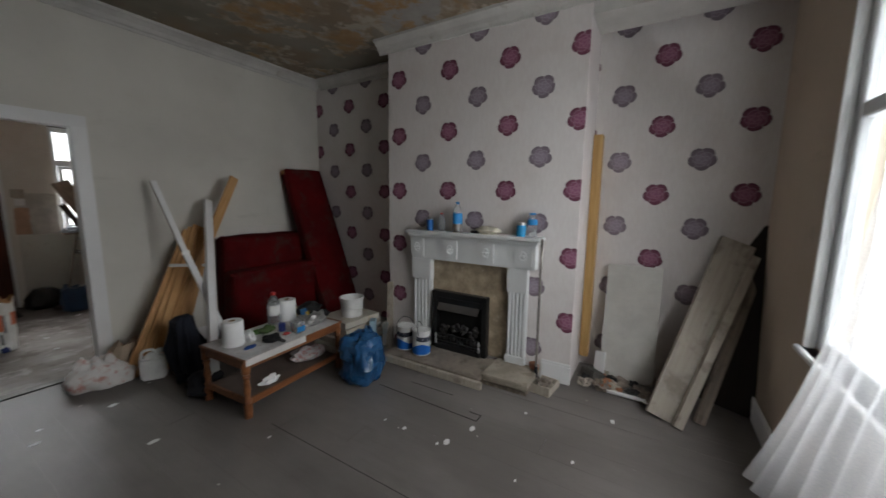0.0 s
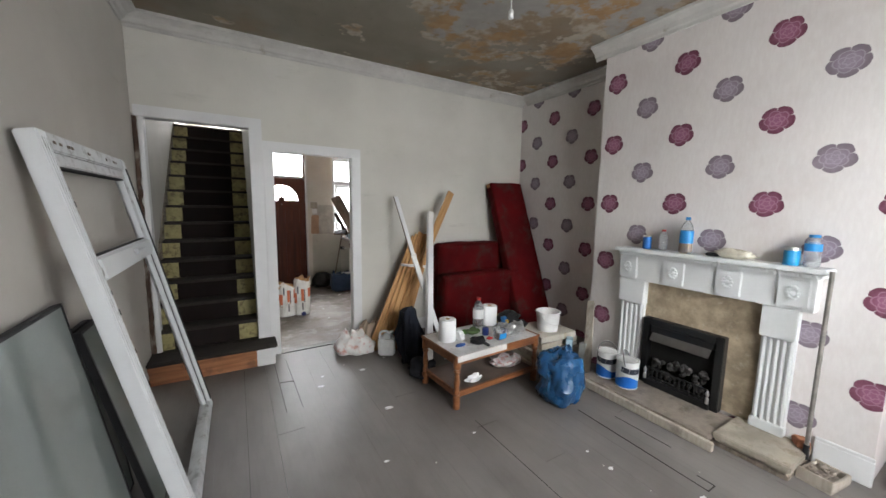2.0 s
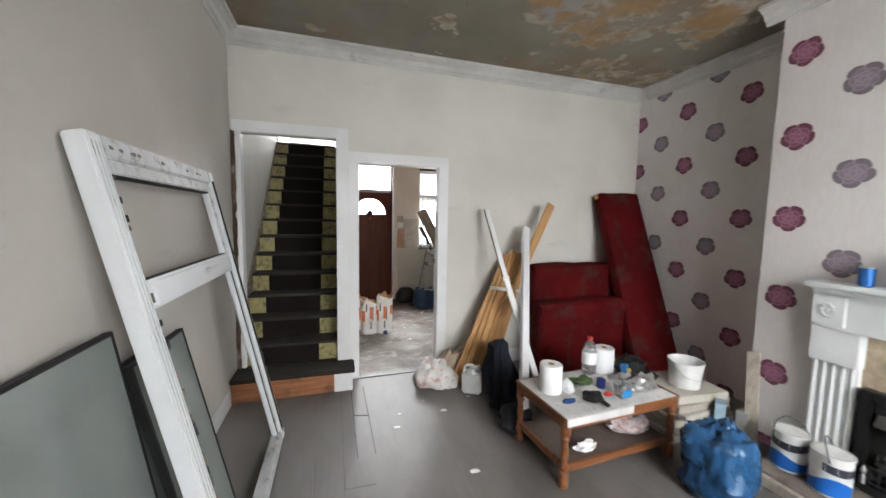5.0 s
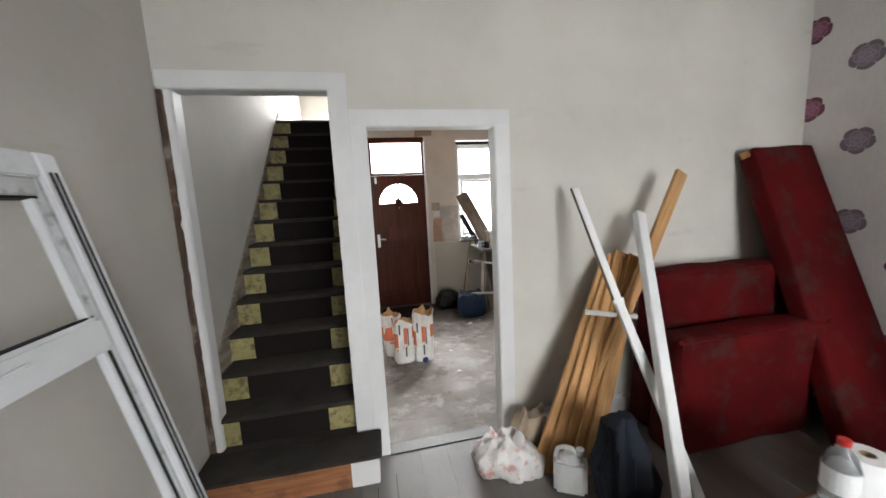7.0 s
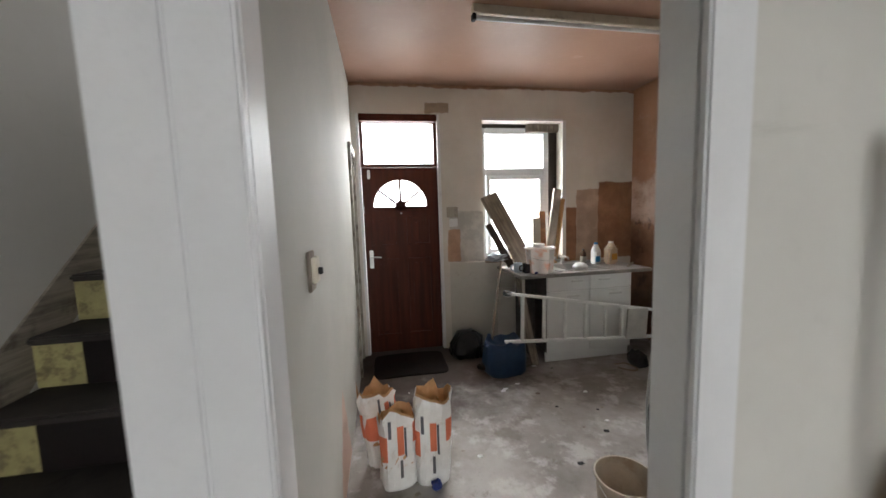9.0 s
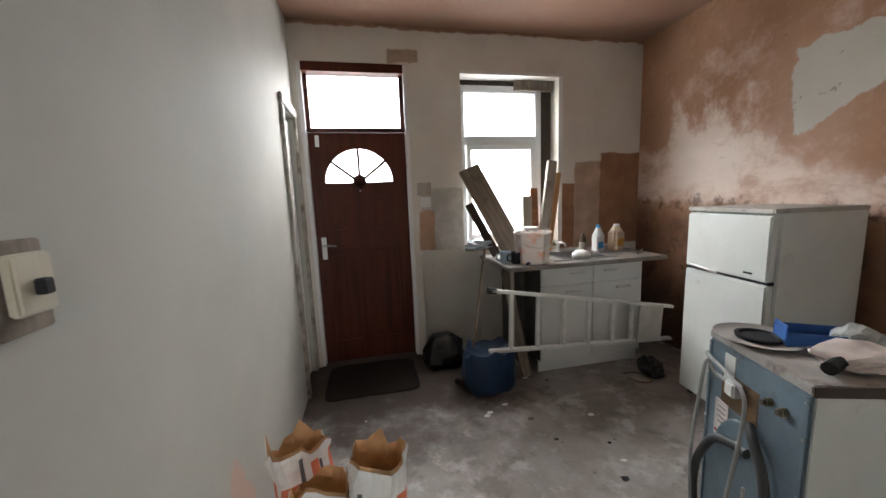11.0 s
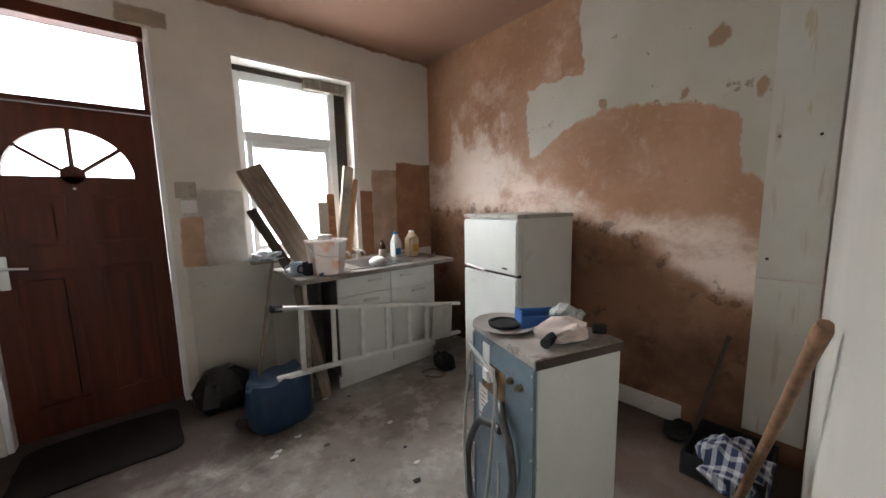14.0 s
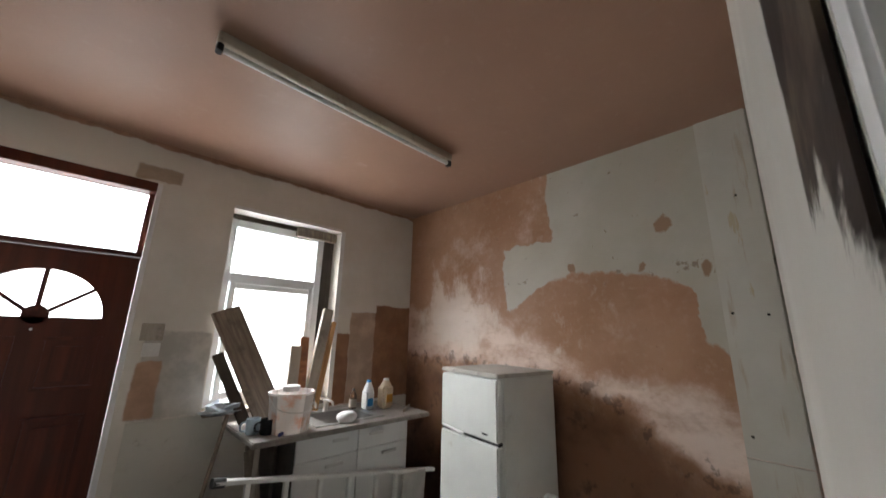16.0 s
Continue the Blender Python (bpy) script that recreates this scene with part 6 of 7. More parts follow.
plank("white_strip", (3.72, -3.72, 0.012), (3.66, -4.10, 0.035), 0.03, 0.02, WHITE_TRIM, "short white strip lying on the floor", (1, 0, 0))
for k in range(30):
    x, y = 3.72 + r3.random() * 0.34, -3.55 - r3.random() * 0.48
    s = 0.025 + 0.05 * r3.random()
    tagged(lump("rubble_piece", x, y, 0, s, s * 0.8, s * 0.9, (HEARTH, OLD_WOOD, PALE_WOOD, BRICK, BLACK_MATT)[k % 5], "piece of builder's rubble on the alcove floor", "rubble", k * 2.3, 0.6), group="rubble in the alcove")
bm = B(); block(bm, (-0.10, -0.05, 0), (0.10, 0.05, 0.07), None, 0.01)
solo("rubble_tin", bm, plain("dirty_tin_box", (0.09, 0.085, 0.075), 0.7, var=0.4, scale=14), "dirty open tin among the rubble", "tin", at=pose(3.86, -3.62, 0.02, 12, 8, 40))
bm = B(); block(bm, (-0.05, -0.006, 0), (0.05, 0.006, 0.20), None, 0.002)
solo("white_offcut", bm, WHITE_TRIM, "white offcut leaning on the rubble", "offcut", at=pose(3.93, -3.66, 0.02, 20, 12, 60))
for k in range(26):
    x, y = r3.uniform(1.2, 3.4), r3.uniform(-3.9, -0.6)
    if 1.95 < x < 3.05 and y > -1.9:
        continue
    s = r3.uniform(0.006, 0.017)
    tagged(lump("plaster_crumb", x, y, 0.001, s * 1.6, s, s * 0.5, WHITEP, "crumb of white plaster on the floorboards", "crumb", k, 0.5), group="crumbs on the floor")
for x0, y0, x1, y1, w in ((0.94, -0.27, 0.945, -1.15, 0.008), (1.045, -0.195, 1.06, -1.14, 0.008), (0.95, -0.66, 1.05, -0.68, 0.006), (2.86, -2.17, 2.838, -3.04, 0.007), (3.03, -2.36, 3.035, -2.75, 0.004), (1.02, -0.03, 1.77, -0.012, 0.012), (2.1, -1.9, 2.1, -3.9, 0.003)):
    bm = B(); beam(bm, (x0, y0, 0.0005), (x1, y1, 0.0005), w, 0.003, (0, 0, 1), 0.0005)
    solo("floor_joint", bm, DARK_VOID, "dark open joint between floorboards", "floor joint", "open floor joints")
bm = B(); block(bm, (-0.04, -0.003, -0.0015), (0.04, 0.003, 0.0025)); block(bm, (0.034, 0.003, -0.0015), (0.04, 0.09, 0.0025))
hatch = solo("floor_hatch_edge", bm, DARK_VOID, "dark open joint round a lifted floorboard", "floor joint", at=pose(2.875, -3.04, 0.0))
# pendant
pend = thing("pendant_lamp", pose(2.42, -1.75, CEIL), "bare white pendant lamp holder on the ceiling", "lamp")
bm = B(); lathe(bm, [(0.04, 0.0), (0.04, -0.012), (0.018, -0.028), (0.006, -0.03)], 16); part("rose", bm, WHITEP, pend, smooth=True)
bm = B(); rod(bm, (0, 0, -0.03), (0, 0, -0.10), 0.004); part("cord", bm, WHITEP, pend)
bm = B(); lathe(bm, [(0.012, -0.10), (0.018, -0.11), (0.018, -0.155), (0.014, -0.16)], 14); part("holder", bm, WHITEP, pend, smooth=True)

# ================================================================ kitchen things
LAMINATE = plain("grey_laminate", (0.22, 0.20, 0.18), 0.36, var=0.3, scale=8, dirt=(0.085, 0.065, 0.05), much=0.85)
CAB = plain("white_melamine", (0.66, 0.66, 0.645), 0.4, var=0.06, scale=3, dirt=(0.3, 0.26, 0.22), much=0.5, bump=0.05)
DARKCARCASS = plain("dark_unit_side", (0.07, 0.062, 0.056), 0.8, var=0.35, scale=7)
su = thing("sink_unit", pose(2.72, 2.50, 0), "white melamine sink unit with two doors, gap at one end", "cabinet")
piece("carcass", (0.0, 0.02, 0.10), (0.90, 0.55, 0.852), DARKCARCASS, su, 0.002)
for a, b in ((0.004, 0.447), (0.453, 0.896)):
    d = piece("door", (a, 0.0, 0.10), (b, 0.019, 0.70), CAB, su, 0.003)
    bm = B(); beam(bm, (a + 0.2, -0.012, 0.655), (a + 0.33, -0.012, 0.655), 0.018, 0.02, (0, 1, 0), 0.004); part("handle", bm, CHROME, d, "grey pull handle")
    d = piece("drawer_front", (a, 0.0, 0.705), (b, 0.019, 0.848), CAB, su, 0.003)
    c = (a + b) / 2 + (0.08 if a < 0.2 else -0.08)
    bm = B(); beam(bm, (c - 0.06, -0.012, 0.80), (c + 0.06, -0.012, 0.80), 0.02, 0.02, (0, 1, 0), 0.005); part("handle", bm, CHROME, d, "grey pull handle")
piece("plinth", (0.0, 0.04, 0.0), (0.9, 0.058, 0.10), CAB, su, 0.002)
wt = thing("worktop", pose(2.44, 2.44, 0.855), "grubby grey laminate worktop with inset steel sink", "worktop")
piece("slab", (0, 0, 0), (1.36, 0.69, 0.034), LAMINATE, wt, 0.006)
STEEL = plain("dull_sink_steel", (0.30, 0.29, 0.27), 0.4, 0.9, var=0.2, scale=10)
bm = B()
block(bm, (0.42, 0.10, 0.034), (0.98, 0.56, 0.041), None, 0.003)
part("sink_rim", bm, STEEL, wt)
# flat plate on the rim; its dark colour stands for shade in the bowl
piece("sink_bowl", (0.52, 0.14, 0.0412), (0.90, 0.48, 0.0435), plain("shaded_sink_bowl", (0.06, 0.055, 0.05), 0.4, 0.6), wt, 0.001, "flat sink bowl, coloured dark for its depth")
for x in (0.56, 0.70):
    bm = B()
    lathe(bm, [(0.022, 0.041), (0.018, 0.06), (0.012, 0.075), (0.012, 0.10), (0.024, 0.11), (0.022, 0.125)], 12, pose(x, 0.54, 0)); pipe(bm, [(x, 0.54, 0.085), (x, 0.50, 0.12), (x, 0.43, 0.12), (x, 0.41, 0.095)], 0.01)
    part("tap", bm, CHROME, wt, "worn chrome tap", smooth=True)
piece("support_leg", (0.06, 0.11, -0.855), (0.085, 0.135, 0.0), PALE_WOOD, wt, 0.003)
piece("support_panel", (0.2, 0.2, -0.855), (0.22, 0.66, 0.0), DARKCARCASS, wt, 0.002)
TOPZ = 0.889
pb = bucket("plaster_bucket", 2.70, 2.60, TOPZ, 0.14, 0.24, plain("smeared_white_plastic", (0.86, 0.83, 0.80), 0.5, var=0.06, scale=5, dirt=(0.72, 0.24, 0.07), much=0.9, trans=0.5), "white plastic bucket smeared with orange plaster on the worktop")
bm = B(); lathe(bm, [(0.05, 0), (0.055, 0.03), (0.05, 0.035)], 18)
solo("small_lid_pot", bm, flat("grey_pot", (0.45, 0.44, 0.42)), "small grey pot resting on the bucket", "pot", at=pose(2.70, 2.62, TOPZ + 0.24))
for x, y, mt, lb in ((2.50, 2.66, flat("pale_blue_china", (0.42, 0.53, 0.62)), "pale blue mug lying on the worktop"), (2.565, 2.60, flat("black_glaze", (0.02, 0.022, 0.028), 0.25), "dark glazed mug on the worktop")):
    mg = thing("mug", pose(x, y, TOPZ), lb, "mug", "mugs on the worktop")
    bm = B(); lathe(bm, [(0.036, 0), (0.04, 0.005), (0.042, 0.09), (0.038, 0.09), (0.036, 0.01)], 20); part("body", bm, mt, mg, smooth=True)
    bm = B(); pipe(bm, [(-0.04, 0, 0.075), (-0.07, 0, 0.065), (-0.07, 0, 0.03), (-0.04, 0, 0.02)], 0.006); part("handle", bm, mt, mg)
bm = B(); rod(bm, (2.60, 2.48, TOPZ + 0.012), (2.66, 2.54, TOPZ + 0.012), 0.011)
solo("brush_handle", bm, NAVY, "short dark blue brush on the worktop edge", "brush")
bottle("brown_bottle", 3.36, 2.93, TOPZ, 0.16, 0.032, flat("brown_glass", (0.05, 0.022, 0.01), 0.15), BLACK_MATT, "small dark brown bottle on the worktop", (0.1, 0.5, flat("worn_paper", (0.4, 0.36, 0.3))))
mk = thing("milk_bottle", pose(3.45, 2.84, TOPZ, 0, 0, 15), "white plastic milk bottle with blue paper band", "bottle")
bm = B(); block(bm, (-0.045, -0.04, 0), (0.045, 0.04, 0.15), None, 0.014); lathe(bm, [(0.05, 0.14), (0.03, 0.19), (0.018, 0.215)], 16); part("body", bm, WHITEP, mk, smooth=True)
piece("wrapper", (-0.046, -0.0415, 0.03), (0.02, -0.0405, 0.09), BLUE, mk, 0)
bm = B(); lathe(bm, [(0.02, 0.215), (0.02, 0.235)], 14); part("cap", bm, BLUE, mk)
oj = thing("plastic_jug", pose(3.60, 2.80, TOPZ, 0, 0, 10), "translucent plastic jug part full of amber liquid", "jug")
bm = B(); block(bm, (-0.062, -0.05, 0), (0.062, 0.05, 0.19), None, 0.02); lathe(bm, [(0.05, 0.18), (0.025, 0.225)], 16); part("body", bm, plain("cloudy_plastic", (0.62, 0.50, 0.36), 0.3, var=0.2, scale=8), oj, smooth=True)
piece("wrapper", (-0.035, -0.052, 0.05), (0.035, -0.0505, 0.115), flat("orange_paper", (0.55, 0.28, 0.04)), oj, 0)
bm = B(); lathe(bm, [(0.026, 0.225), (0.026, 0.24)], 14); part("cap", bm, WHITEP, oj)
lump("white_helmet", 3.10, 2.56, TOPZ, 0.075, 0.055, 0.085, WHITEP, "white china bowl upside down by the sink", "bowl", 2, 0.08)
lump("plastic_wrap", 2.40, 2.98, VZ0 + 0.012, 0.13, 0.09, 0.09, plain("clear_wrap", (0.5, 0.56, 0.62), 0.2, var=0.3, scale=20, bump=0.9, fine=40), "crumpled clear plastic on the window sill", "plastic wrap", 6, 0.5)
bm = B(); beam(bm, (3.62, 2.56, TOPZ + 0.01), (3.79, 2.70, TOPZ + 0.012), 0.025, 0.012, (0, 0, 1))
solo("wood_strip", bm, PALE_WOOD, "short strip of wood on the worktop", "strip")
piecewood = "planks in the window"
plank("window_plank", (2.68, 2.86, TOPZ + 0.02), (2.345, 3.10, 1.66), 0.19, 0.035, OLD_WOOD, "rough grey plank propped in the window", (0.9, 0.1, 0.4), piecewood)
plank("window_plank", (2.52, 2.90, TOPZ + 0.02), (2.33, 3.06, 1.35), 0.07, 0.03, DARK_WOOD, "dark thin plank propped behind the grey one", (1, 0, 0.2), piecewood)
plank("window_plank", (2.82, 2.98, TOPZ + 0.02), (2.62, 3.12, 1.15), 0.06, 0.04, OLD_WOOD, "short dark timber lying across the planks", (0.6, 0, 0.8), piecewood)
plank("window_plank", (2.98, 2.98, TOPZ + 0.02), (3.15, 3.11, 1.71), 0.085, 0.04, PALE_WOOD, "pale timber propped at the side of the window", (1, 0, -0.2), piecewood)
plank("window_plank", (3.04, 2.96, TOPZ + 0.02), (3.20, 3.08, 1.60), 0.04, 0.03, PINE, "thin yellow timber at the side of the window", (1, 0, -0.2), piecewood)
plank("window_plank", (2.86, 3.02, TOPZ + 0.02), (2.90, 3.11, 1.40), 0.085, 0.03, PALE_WOOD, "short pale offcut standing in the window", (1, 0, 0), piecewood)
plank("window_plank", (2.95, 3.04, TOPZ + 0.02), (2.97, 3.12, 1.47), 0.07, 0.02, ORANGE_WOOD, "short orange offcut standing in the window", (1, 0, 0), piecewood)

# ladder on its side
ALU = plain("dull_aluminium", (0.74, 0.74, 0.72), 0.45, 0.15, var=0.12, scale=9)
ld = thing("ladder", ID, "aluminium step ladder frame lying on its side before the sink unit", "ladder")
A0, A1, C0, C1 = Vector((2.24, 2.32, 0.773)), Vector((3.78, 2.36, 0.49)), Vector((2.24, 2.34, 0.325)), Vector((3.78, 2.36, 0.227))
for a, b in ((A0, A1), (C0, C1)):
    bm = B(); beam(bm, a, b, 0.045, 0.022, (0, 1, 0), 0.004); part("rail", bm, ALU, ld)
for t in (0.106, 0.241, 0.377, 0.509, 0.645, 0.758):
    bm = B(); beam(bm, C0.lerp(C1, t), A0.lerp(A1, t), 0.034, 0.026, (0, 1, 0), 0.004); part("rung", bm, ALU, ld)
bm = B(); rod(bm, A0 + Vector((-0.01, 0, 0)), A0 + Vector((0.05, 0.005, -0.01)), 0.025); part("rail_foot", bm, BLACK_MATT, ld, "black rubber foot")
bm = B(); block(bm, (-0.112, -0.004, -0.143), (0.112, 0.016, 0.143), None, 0.004)
solo("square_plate", bm, plain("beige_plate", (0.45, 0.43, 0.39), 0.6), "square beige plate hung on the ladder end", "plate", at=pose(3.55, 2.322, 0.385, 0, 4, 3))
for s in ((2.62, 2.50), (2.66, 2.62)):
    plank("leaning_offcut", (s[0] - 0.02, s[1], 0.004), (s[0] - 0.12, s[1] + 0.15, 0.8), 0.07, 0.03, OLD_WOOD, "old plank standing under the worktop", (1, 0, 0), "planks under the worktop")

# bags and broom by the back door
bm = B(); sack(bm, [(0.92, 0.0), (1.0, 0.03), (1.02, 0.12), (0.98, 0.25), (0.97, 0.28), (0.92, 0.305), (0.8, 0.285), (0.5, 0.26), (0.2, 0.25)], 0.185, 0.15, 1.2, 0.025, 60, 7, (0, 0), True, 0.05)
solo("blue_carrier_bag", bm, plain("dark_blue_bag", (0.018, 0.045, 0.10), 0.4, var=0.25, scale=6, bump=0.5, fine=30), "dark blue plastic bag with its top open, on the floor", "plastic bag", at=pose(2.27, 2.46, 0, 0, 0, 6), smooth=True)
bm = B(); sack(bm, [(0.9, 0.0), (1.0, 0.05), (0.95, 0.13), (0.8, 0.2), (0.5, 0.25), (0.2, 0.26)], 0.16, 0.13, 6.2, 0.06, 56, 8)
solo("black_sack", bm, plain("black_polythene", (0.008, 0.008, 0.009), 0.3, var=0.3, scale=8, bump=0.8, fine=40), "black refuse sack slumped by the door", "refuse sack", at=pose(2.03, 2.92, 0), smooth=True)
br = thing("broom", ID, "broom with a long brown handle leaning on the worktop", "broom")
bm = B(); rod(bm, (2.13, 2.47, 0.10), (2.40, 2.86, 0.98), 0.012); part("handle", bm, OLD_WOOD, br)
bm = B(); beam(bm, (2.04, 2.53, 0.05), (2.22, 2.41, 0.05), 0.05, 0.09, (0, 0, 1), 0.01); part("head", bm, DARK_WOOD, br)
bm = B()
outline = []
for k in range(72):
    a = 2 * math.pi * k / 72
    c, q = math.cos(a), math.sin(a)
    f = (abs(c) ** 10 + abs(q) ** 10) ** -0.1 * (1 + 0.02 * noise.noise(Vector((c * 3, q * 3, 1))))
    outline.append((0.35 * c * f, 0.27 * q * f - 0.03 * c * c))
ring_skin(bm, [[(px, py, 0.0) for px, py in outline], [(px, py, 0.009 + 0.004 * noise.noise(Vector((px * 9, py * 9, 0)))) for px, py in outline], [(px * 0.95, py * 0.94, 0.013) for px, py in outline]])
solo("doormat", bm, plain("dark_brown_mat", (0.011, 0.005, 0.0035), 0.95, var=0.4, scale=6, dirt=(0.022, 0.011, 0.008), much=0.75, bump=0.8, fine=200), "dark brown worn doormat at the back door", "doormat", at=pose(1.42, 2.83, 0))

# fridge-freezer
FR = plain("white_enamel", (0.70, 0.72, 0.69), 0.3, var=0.05, scale=3.5, dirt=(0.42, 0.36, 0.28), much=0.6, bump=0.04, spec=0.5)
u = Vector((3.46 - 3.53, 1.48 - 2.03, 0)).normalized()
fm = Matrix(((u.x, -u.y, 0, 3.53), (u.y, u.x, 0, 2.03), (0, 0, 1, 0), (0, 0, 0, 1)))
fg = thing("fridge_freezer", fm, "old white fridge freezer with dusty top", "fridge")
piece("body", (0, 0.05, 0.03), (0.555, 0.545, 1.265), FR, fg, 0.008)
piece("worktop_lid", (-0.003, 0.0, 1.265), (0.558, 0.548, 1.29), plain("dusty_white_top", (0.5, 0.48, 0.44), 0.6, var=0.15, scale=5, dirt=(0.25, 0.2, 0.16), much=0.8), fg, 0.006, "dusty fridge top")
piece("freezer_door", (0.002, 0.0, 0.905), (0.553, 0.048, 1.255), FR, fg, 0.01)
piece("fridge_door", (0.002, 0.0, 0.05), (0.553, 0.048, 0.89), FR, fg, 0.01)
piece("door_gap", (0.006, 0.012, 0.889), (0.549, 0.046, 0.906), BLACK_MATT, fg, 0)
bm = B(); pipe(bm, [(0.03, 0.0, 0.915), (0.08, -0.018, 0.92), (0.26, -0.012, 0.905)], 0.008); part("handle", bm, CHROME, fg, "metal edge handle")
piece("badge", (0.42, -0.003, 0.935), (0.47, 0.0005, 0.945), BLACK_MATT, fg, 0, "small dark badge")
for x in (0.04, 0.51):
    piece("foot", (x - 0.015, 0.05, 0), (x + 0.015, 0.09, 0.03), BLACK_MATT, fg, 0.003)
# washing machine, back outwards
u = Vector((0.125, 0.395, 0)).normalized()
wm = Matrix(((u.x, u.y, 0, 2.615), (u.y, -u.x, 0, 0.757), (0, 0, 1, 0), (0, 0, 0, 1))) @ Matrix.Diagonal((0.855, 0.90, 1.022, 1))
STEELBACK = plain("blue_grey_steel_back", (0.20, 0.27, 0.32), 0.45, 0.35, var=0.18, scale=5, dirt=(0.14, 0.10, 0.075), much=0.72)
ws = thing("washing_machine", wm, "white washing machine turned round, hoses on its blue-grey back", "washing machine")
WW, WDp, WH = 0.49, 0.43, 0.845
piece("body", (0.003, 0.012, 0.02), (WW - 0.003, WDp, WH - 0.03), FR, ws, 0.005)
piece("back_panel", (0, 0, 0.03), (WW, 0.012, WH - 0.03), STEELBACK, ws, 0.004, "blue-grey steel back panel")
bm = B(); lathe(bm, [(0.165, 0.0), (0.16, -0.008), (0.15, -0.009)], 36, pose(0.25, 0.0, 0.42, 90, 0, 0)); 
for v in bm.verts:
    v.co.y = -abs(v.co.y)
part("pressed_panel", bm, STEELBACK, ws)
piece("top", (-0.004, -0.004, WH - 0.03), (WW + 0.004, WDp + 0.006, WH), plain("worn_white_top", (0.46, 0.43, 0.40), 0.4, var=0.2, scale=5, dirt=(0.10, 0.065, 0.045), much=0.92), ws, 0.005, "dirty worn top")
piece("top_edge", (-0.006, 0.0, WH - 0.034), (-0.0035, WDp + 0.004, WH - 0.004), plain("dark_edge_strip", (0.07, 0.05, 0.04), 0.6), ws, 0, "dark edge strip")
HOSE = plain("grey_hose", (0.07, 0.072, 0.072), 0.5, var=0.2)
bm = B(); pipe(bm, [(0.22, -0.012, 0.60), (0.15, -0.04, 0.57), (0.095, -0.045, 0.50), (0.075, -0.045, 0.36), (0.14, -0.05, 0.17), (0.27, -0.055, 0.075), (0.39, -0.055, 0.075), (0.45, -0.05, 0.13), (0.475, -0.045, 0.22), (0.46, -0.04, 0.33), (0.38, -0.035, 0.455), (0.28, -0.03, 0.50), (0.2, -0.025, 0.51)], 0.017, 10); part("drain_hose", bm, HOSE, ws, "fat dark grey drain hose", smooth=True)
bm = B(); pipe(bm, [(0.43, -0.03, 0.745), (0.455, -0.035, 0.765), (0.40, -0.045, 0.76), (0.29, -0.05, 0.745), (0.20, -0.055, 0.715), (0.185, -0.06, 0.62), (0.215, -0.065, 0.40), (0.25, -0.07, 0.2), (0.31, -0.07, 0.07), (0.41, -0.07, 0.07), (0.455, -0.065, 0.14), (0.482, -0.06, 0.36), (0.465, -0.05, 0.58), (0.455, -0.035, 0.73), (0.42, -0.02, 0.70), (0.33, -0.02, 0.70)], 0.0075, 8); part("mains_cable", bm, plain("pale_grey_cable", (0.38, 0.38, 0.37), 0.5), ws, "pale grey mains cable", smooth=True)
bm = B(); pipe(bm, [(0.155, -0.06, 0.42), (0.14, -0.07, 0.3), (0.165, -0.07, 0.16), (0.21, -0.065, 0.09)], 0.006, 8); part("earth_wire", bm, CHROME, ws, "thin bare wire", smooth=True)
piece("rust_stain_plate", (0.20, -0.0022, 0.60), (0.40, 0.0005, 0.72), plain("rusty_plate", (0.20, 0.13, 0.07), 0.7, 0.2, var=0.4, scale=14, dirt=(0.09, 0.05, 0.03), much=0.9), ws, 0.001, "rusty brown plate round the cable entry")
piece("seam_flange", (0.0, -0.006, 0.03), (0.014, 0.0, WH - 0.04), STEELBACK, ws, 0.001)
piece("seam_flange", (WW - 0.014, -0.006, 0.03), (WW, 0.0, WH - 0.04), STEELBACK, ws, 0.001)
for z in (0.12, 0.3, 0.5, 0.68, 0.79):
    for x in (0.007, WW - 0.007):
        bm = B(); lathe(bm, [(0.005, 0), (0.004, 0.004)], 8, pose(x, -0.006, z, 90)); part("screw", bm, CHROME, ws)
for x in (0.085, 0.15):
    bm = B(); lathe(bm, [(0.014, 0), (0.014, 0.018), (0.009, 0.02), (0.009, 0.03)], 12, pose(x, 0, 0.72, 90)); 
    part("inlet", bm, plain("brass_inlet", (0.20, 0.17, 0.12), 0.4, 0.6), ws, "brass water inlet", smooth=True)
piece("plug", (0.27, -0.045, 0.665), (0.325, -0.004, 0.72), WHITEP, ws, 0.008, "white mains plug")
piece("notice", (0.35, -0.003, 0.455), (0.43, 0.0, 0.60), plain("paper_notice", (0.62, 0.58, 0.55), 0.7, dirt=(0.5, 0.2, 0.15), much=0.4), ws, 0, "printed paper notice")
piece("notice", (0.33, -0.003, 0.69), (0.39, 0.0, 0.79), plain("paper_tag", (0.6, 0.6, 0.57), 0.7), ws, 0, "white paper tag")
for k, (bx, bw, bz) in enumerate(((0.36, 0.05, 0.575), (0.362, 0.055, 0.555), (0.36, 0.05, 0.535), (0.362, 0.045, 0.515))):
    piece("notice_line", (bx, -0.0045, bz), (bx + bw, -0.003, bz + 0.006), plain("grey_ink", (0.25, 0.24, 0.24), 0.8), ws, 0)
piece("notice_line", (0.355, -0.0045, 0.472), (0.425, -0.003, 0.480), RED, ws, 0, "red printed line")
for x, y in ((0.03, 0.04), (WW - 0.03, 0.04), (0.03, WDp - 0.04), (WW - 0.03, WDp - 0.04)):
    bm2 = B(); lathe(bm2, [(0.02, 0), (0.02, 0.022)], 12, pose(x, y, 0)); part("foot", bm2, BLACK_MATT, ws)
